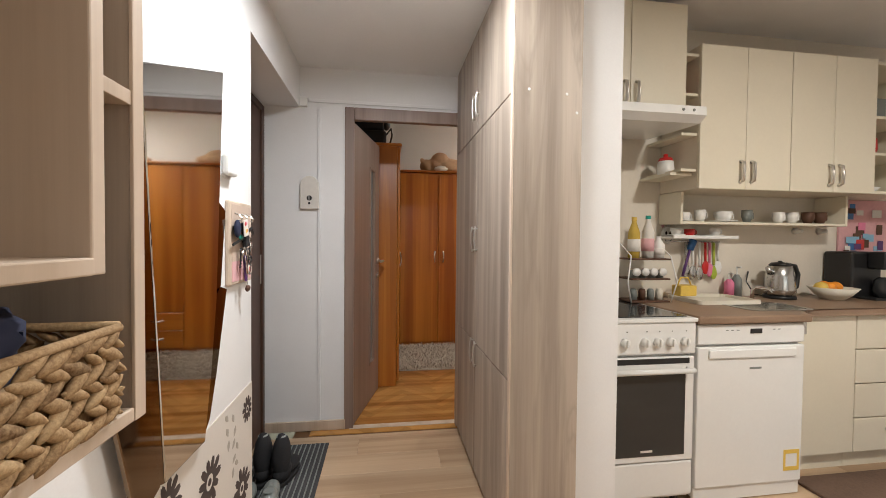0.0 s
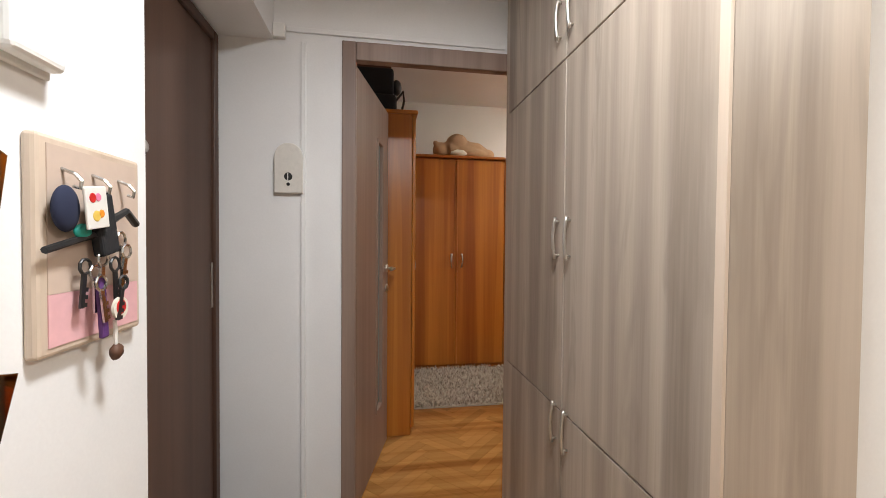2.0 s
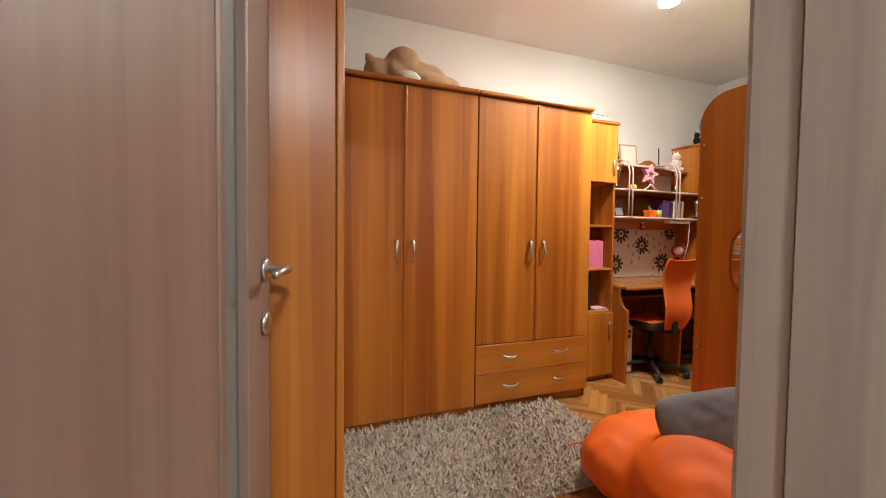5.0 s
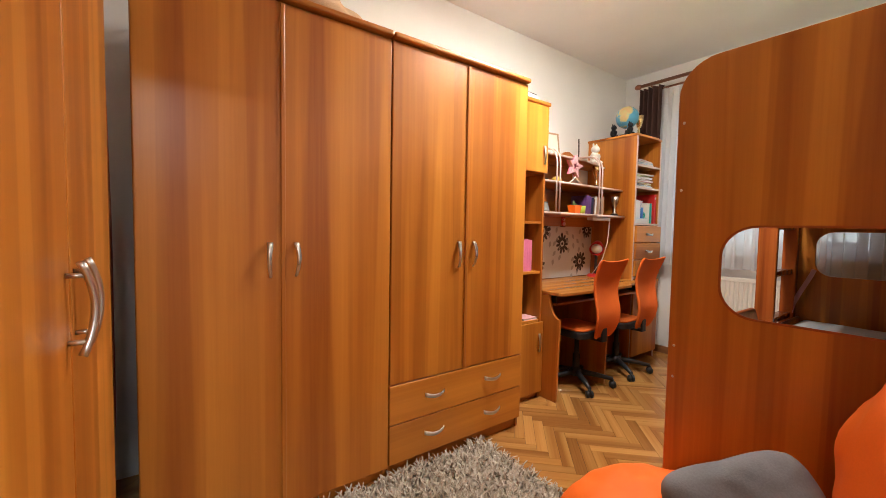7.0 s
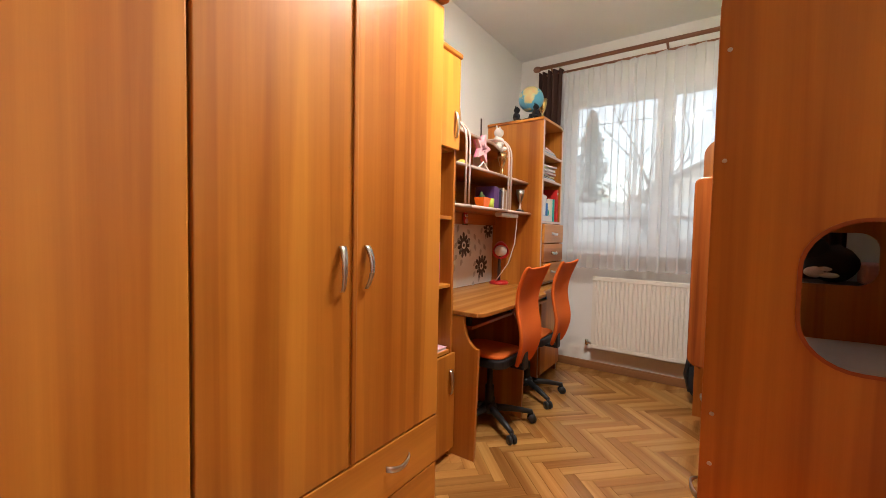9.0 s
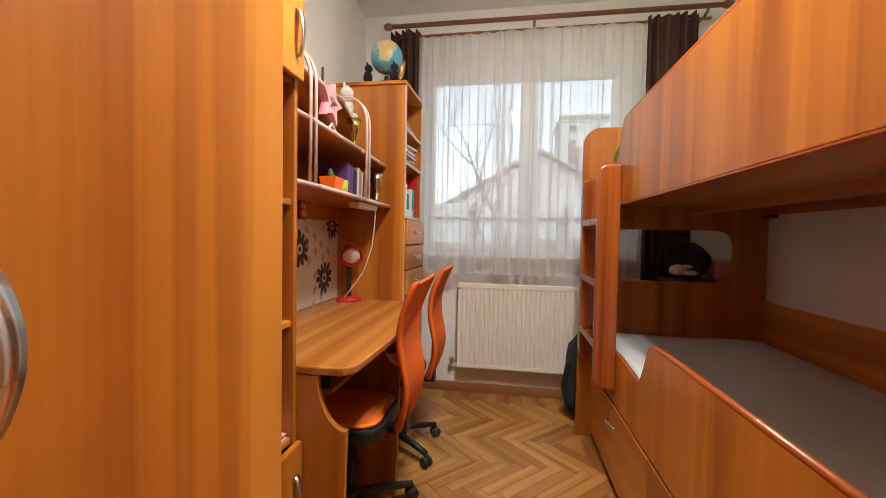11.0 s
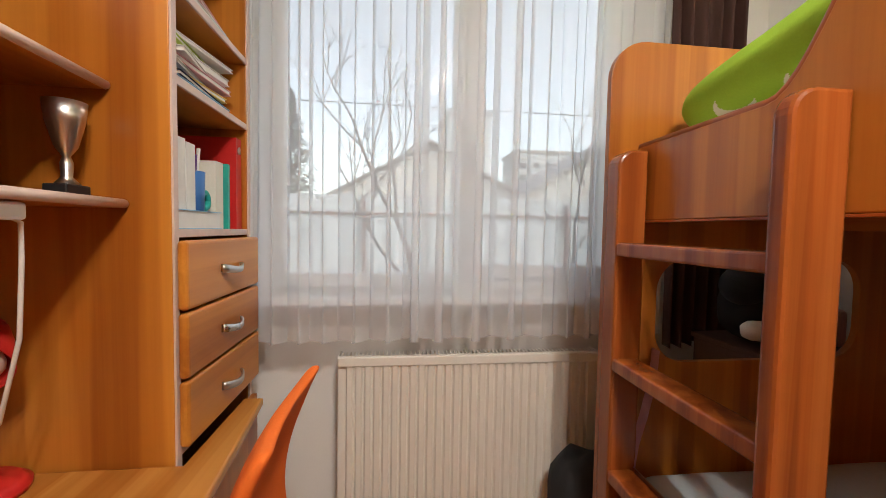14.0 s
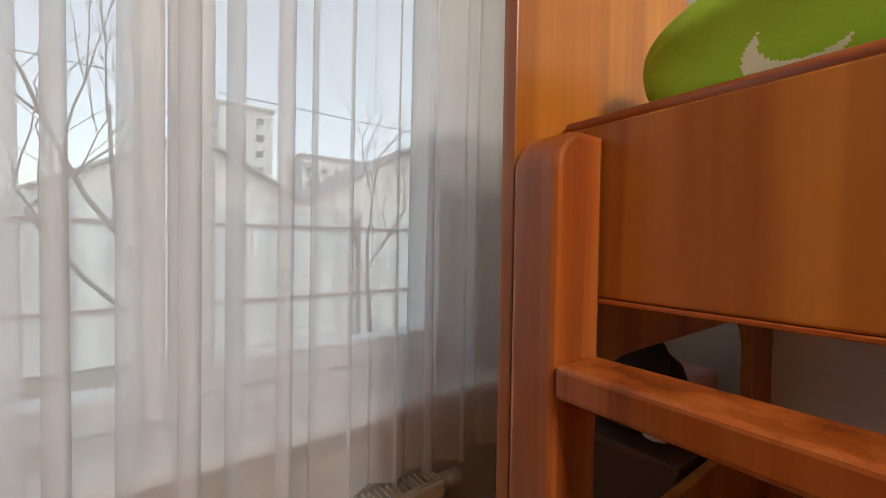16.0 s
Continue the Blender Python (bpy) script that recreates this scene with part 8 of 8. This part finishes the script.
def block(x, y, w, h, label):
    b = thing("apartment_building", (x, y, GZ), label, "building", "distant apartment blocks")
    part("wall", box(x, x + 12, y - w / 2, y + w / 2, GZ, h), M_BLOCK, b)
    part("roof", box(x - 0.3, x + 12.3, y - w / 2 - 0.3, y + w / 2 + 0.3, h, h + 0.6), M_ROOF, b)
    n, k = int(h / 3), max(2, int(w / 3.2))
    for i in range(n):
        for j in range(k):
            yy = y - w / 2 + (j + 0.5) * w / k
            win = part("window", box(x - 0.06, x - 0.001, yy - 0.75, yy + 0.75, 1.2 + 3 * i, 2.7 + 3 * i), M_PVC, b)
            part("pane", box(x - 0.08, x - 0.061, yy - 0.65, yy + 0.65, 1.3 + 3 * i, 2.6 + 3 * i), M_PANE, win)


block(84, -10.5, 9, 25, "grey high-rise apartment block in the distance")
block(95, -34, 20, 20, "long apartment block in the distance")
pl = thing("power_line", (13.0, 0, GZ), "black overhead wire between two wooden poles", "power line")
part("wire", tube([(13.0, 60 - 12 * i, 4.4 + 0.015 * (i - 5) ** 2) for i in range(11)], 0.012, 5), M_BLACK, pl)
for y in (60, -60):
    part("pole", lathe(((0.14, GZ), (0.10, 5.2)), 13.0, y, 12), M_BARK, pl)


# ---- floor pieces ----
def clip(poly, x0, x1, y0, y1):
    for ax, lim, sgn in ((0, x0, 1), (0, x1, -1), (1, y0, 1), (1, y1, -1)):
        out = []
        for i, q in enumerate(poly):
            p = poly[i - 1]
            din, pin = sgn * (q[ax] - lim) >= 0, sgn * (p[ax] - lim) >= 0
            if din != pin:
                t = (lim - p[ax]) / (q[ax] - p[ax])
                out.append((p[0] + t * (q[0] - p[0]), p[1] + t * (q[1] - p[1])))
            if din:
                out.append(q)
        poly = out
        if len(poly) < 3:
            return []
    return poly


def slab_mesh(name, w, l, h, bev, mat):
    me = mesh_of(name, box(-l / 2, l / 2, -w / 2, w / 2, -h, 0, bev, seg=1), mat)
    return me


def parquet():
    f = thing("floor_bedroom", (2, 4, 0), "oak parquet laid in a herringbone pattern", "floor", kind="structure")
    w, n = 0.0585, 6
    L = w * n
    g = 0.0012
    me = slab_mesh("parquet_block", w - g, L - g, 0.005, 0.0008, M_PARQUET)
    rest = bmesh.new()
    c45 = math.sqrt(0.5)
    x0, x1, y0, y1 = LEFT, W, NEAR - 0.11, BACK
    blocks = []
    for m in range(-16, 17):
        for k in range(-110, 111):
            for kind in (0, 1):
                if kind == 0:
                    u, v, a = k * w + L / 2 + 2 * L * m, k * w + w / 2, 0
                else:
                    u, v, a = k * w + L + w / 2 + 2 * L * m, (k + 1) * w - L / 2, 90
                px, py = 1.9 + c45 * (u - v), 4.2 + c45 * (u + v)
                if x0 - 0.25 < px < x1 + 0.25 and y0 - 0.25 < py < y1 + 0.25:
                    blocks.append((px, py, a + 45))
    near = 0
    rr = random.Random(9)
    for px, py, a in blocks:
        inside = x0 + 0.16 < px < x1 - 0.16 and y0 + 0.16 < py < y1 - 0.16
        if inside and near < 300 and 3.35 < py < 4.88 and px > 1.0 and (py > 3.8 or px < 1.9):
            ob = new("parquet_block", me)
            ob.parent = f
            ob.location = Vector((px, py, rr.uniform(-0.0003, 0.0003))) - ORIGIN[f.name]
            ob.rotation_euler = (rr.uniform(-0.0012, 0.0012), 0, radians(a))
            near += 1
        else:
            ca, sa = math.cos(radians(a)), math.sin(radians(a))
            hw, hl = (w - g) / 2, (L - g) / 2
            poly = clip([(px + ca * i * hl - sa * j * hw, py + sa * i * hl + ca * j * hw) for i, j in ((-1, -1), (1, -1), (1, 1), (-1, 1))], x0, x1, y0, y1)
            if len(poly) >= 3:
                zt = rr.uniform(-0.0003, 0.0003)
                top = [rest.verts.new((a2, b2, zt)) for a2, b2 in poly]
                bot = [rest.verts.new((a2, b2, -0.005)) for a2, b2 in poly]
                try:
                    rest.faces.new(top)
                    for i in range(len(poly)):
                        rest.faces.new((top[i - 1], top[i], bot[i], bot[i - 1]))
                except ValueError:
                    pass
    me2 = bpy.data.meshes.new("parquet_rest")
    bmesh.ops.recalc_face_normals(rest, faces=rest.faces)
    bmesh.ops.translate(rest, vec=-ORIGIN[f.name], verts=rest.verts)
    rest.to_mesh(me2)
    rest.free()
    me2.materials.append(M_PARQUET_REST)
    ob = new("parquet_rest", me2)
    ob.parent = f
    tagged(ob, kind="stuff")


parquet()


def laminate():
    f = thing("floor_hall", (0, 1, 0), "light oak laminate boards in hall and kitchen", "floor", kind="structure")
    w, L = 0.192, 1.28
    y, row = -3.6, 0
    while y < NEAR - 0.13:
        y1 = min(y + w, NEAR - 0.132)
        x = -0.86 - L * ((row * 0.37) % 1)
        while x < 4.2:
            a, b = max(x, -0.86), min(x + L, 4.2)
            if b - a > 0.02:
                part("board", box(a + 0.0006, b - 0.0006, y + 0.0006, y1 - 0.0006, -0.005, 0, 0.0008, seg=1), M_LAMINATE, f)
            x += L
        y += w
        row += 1


laminate()
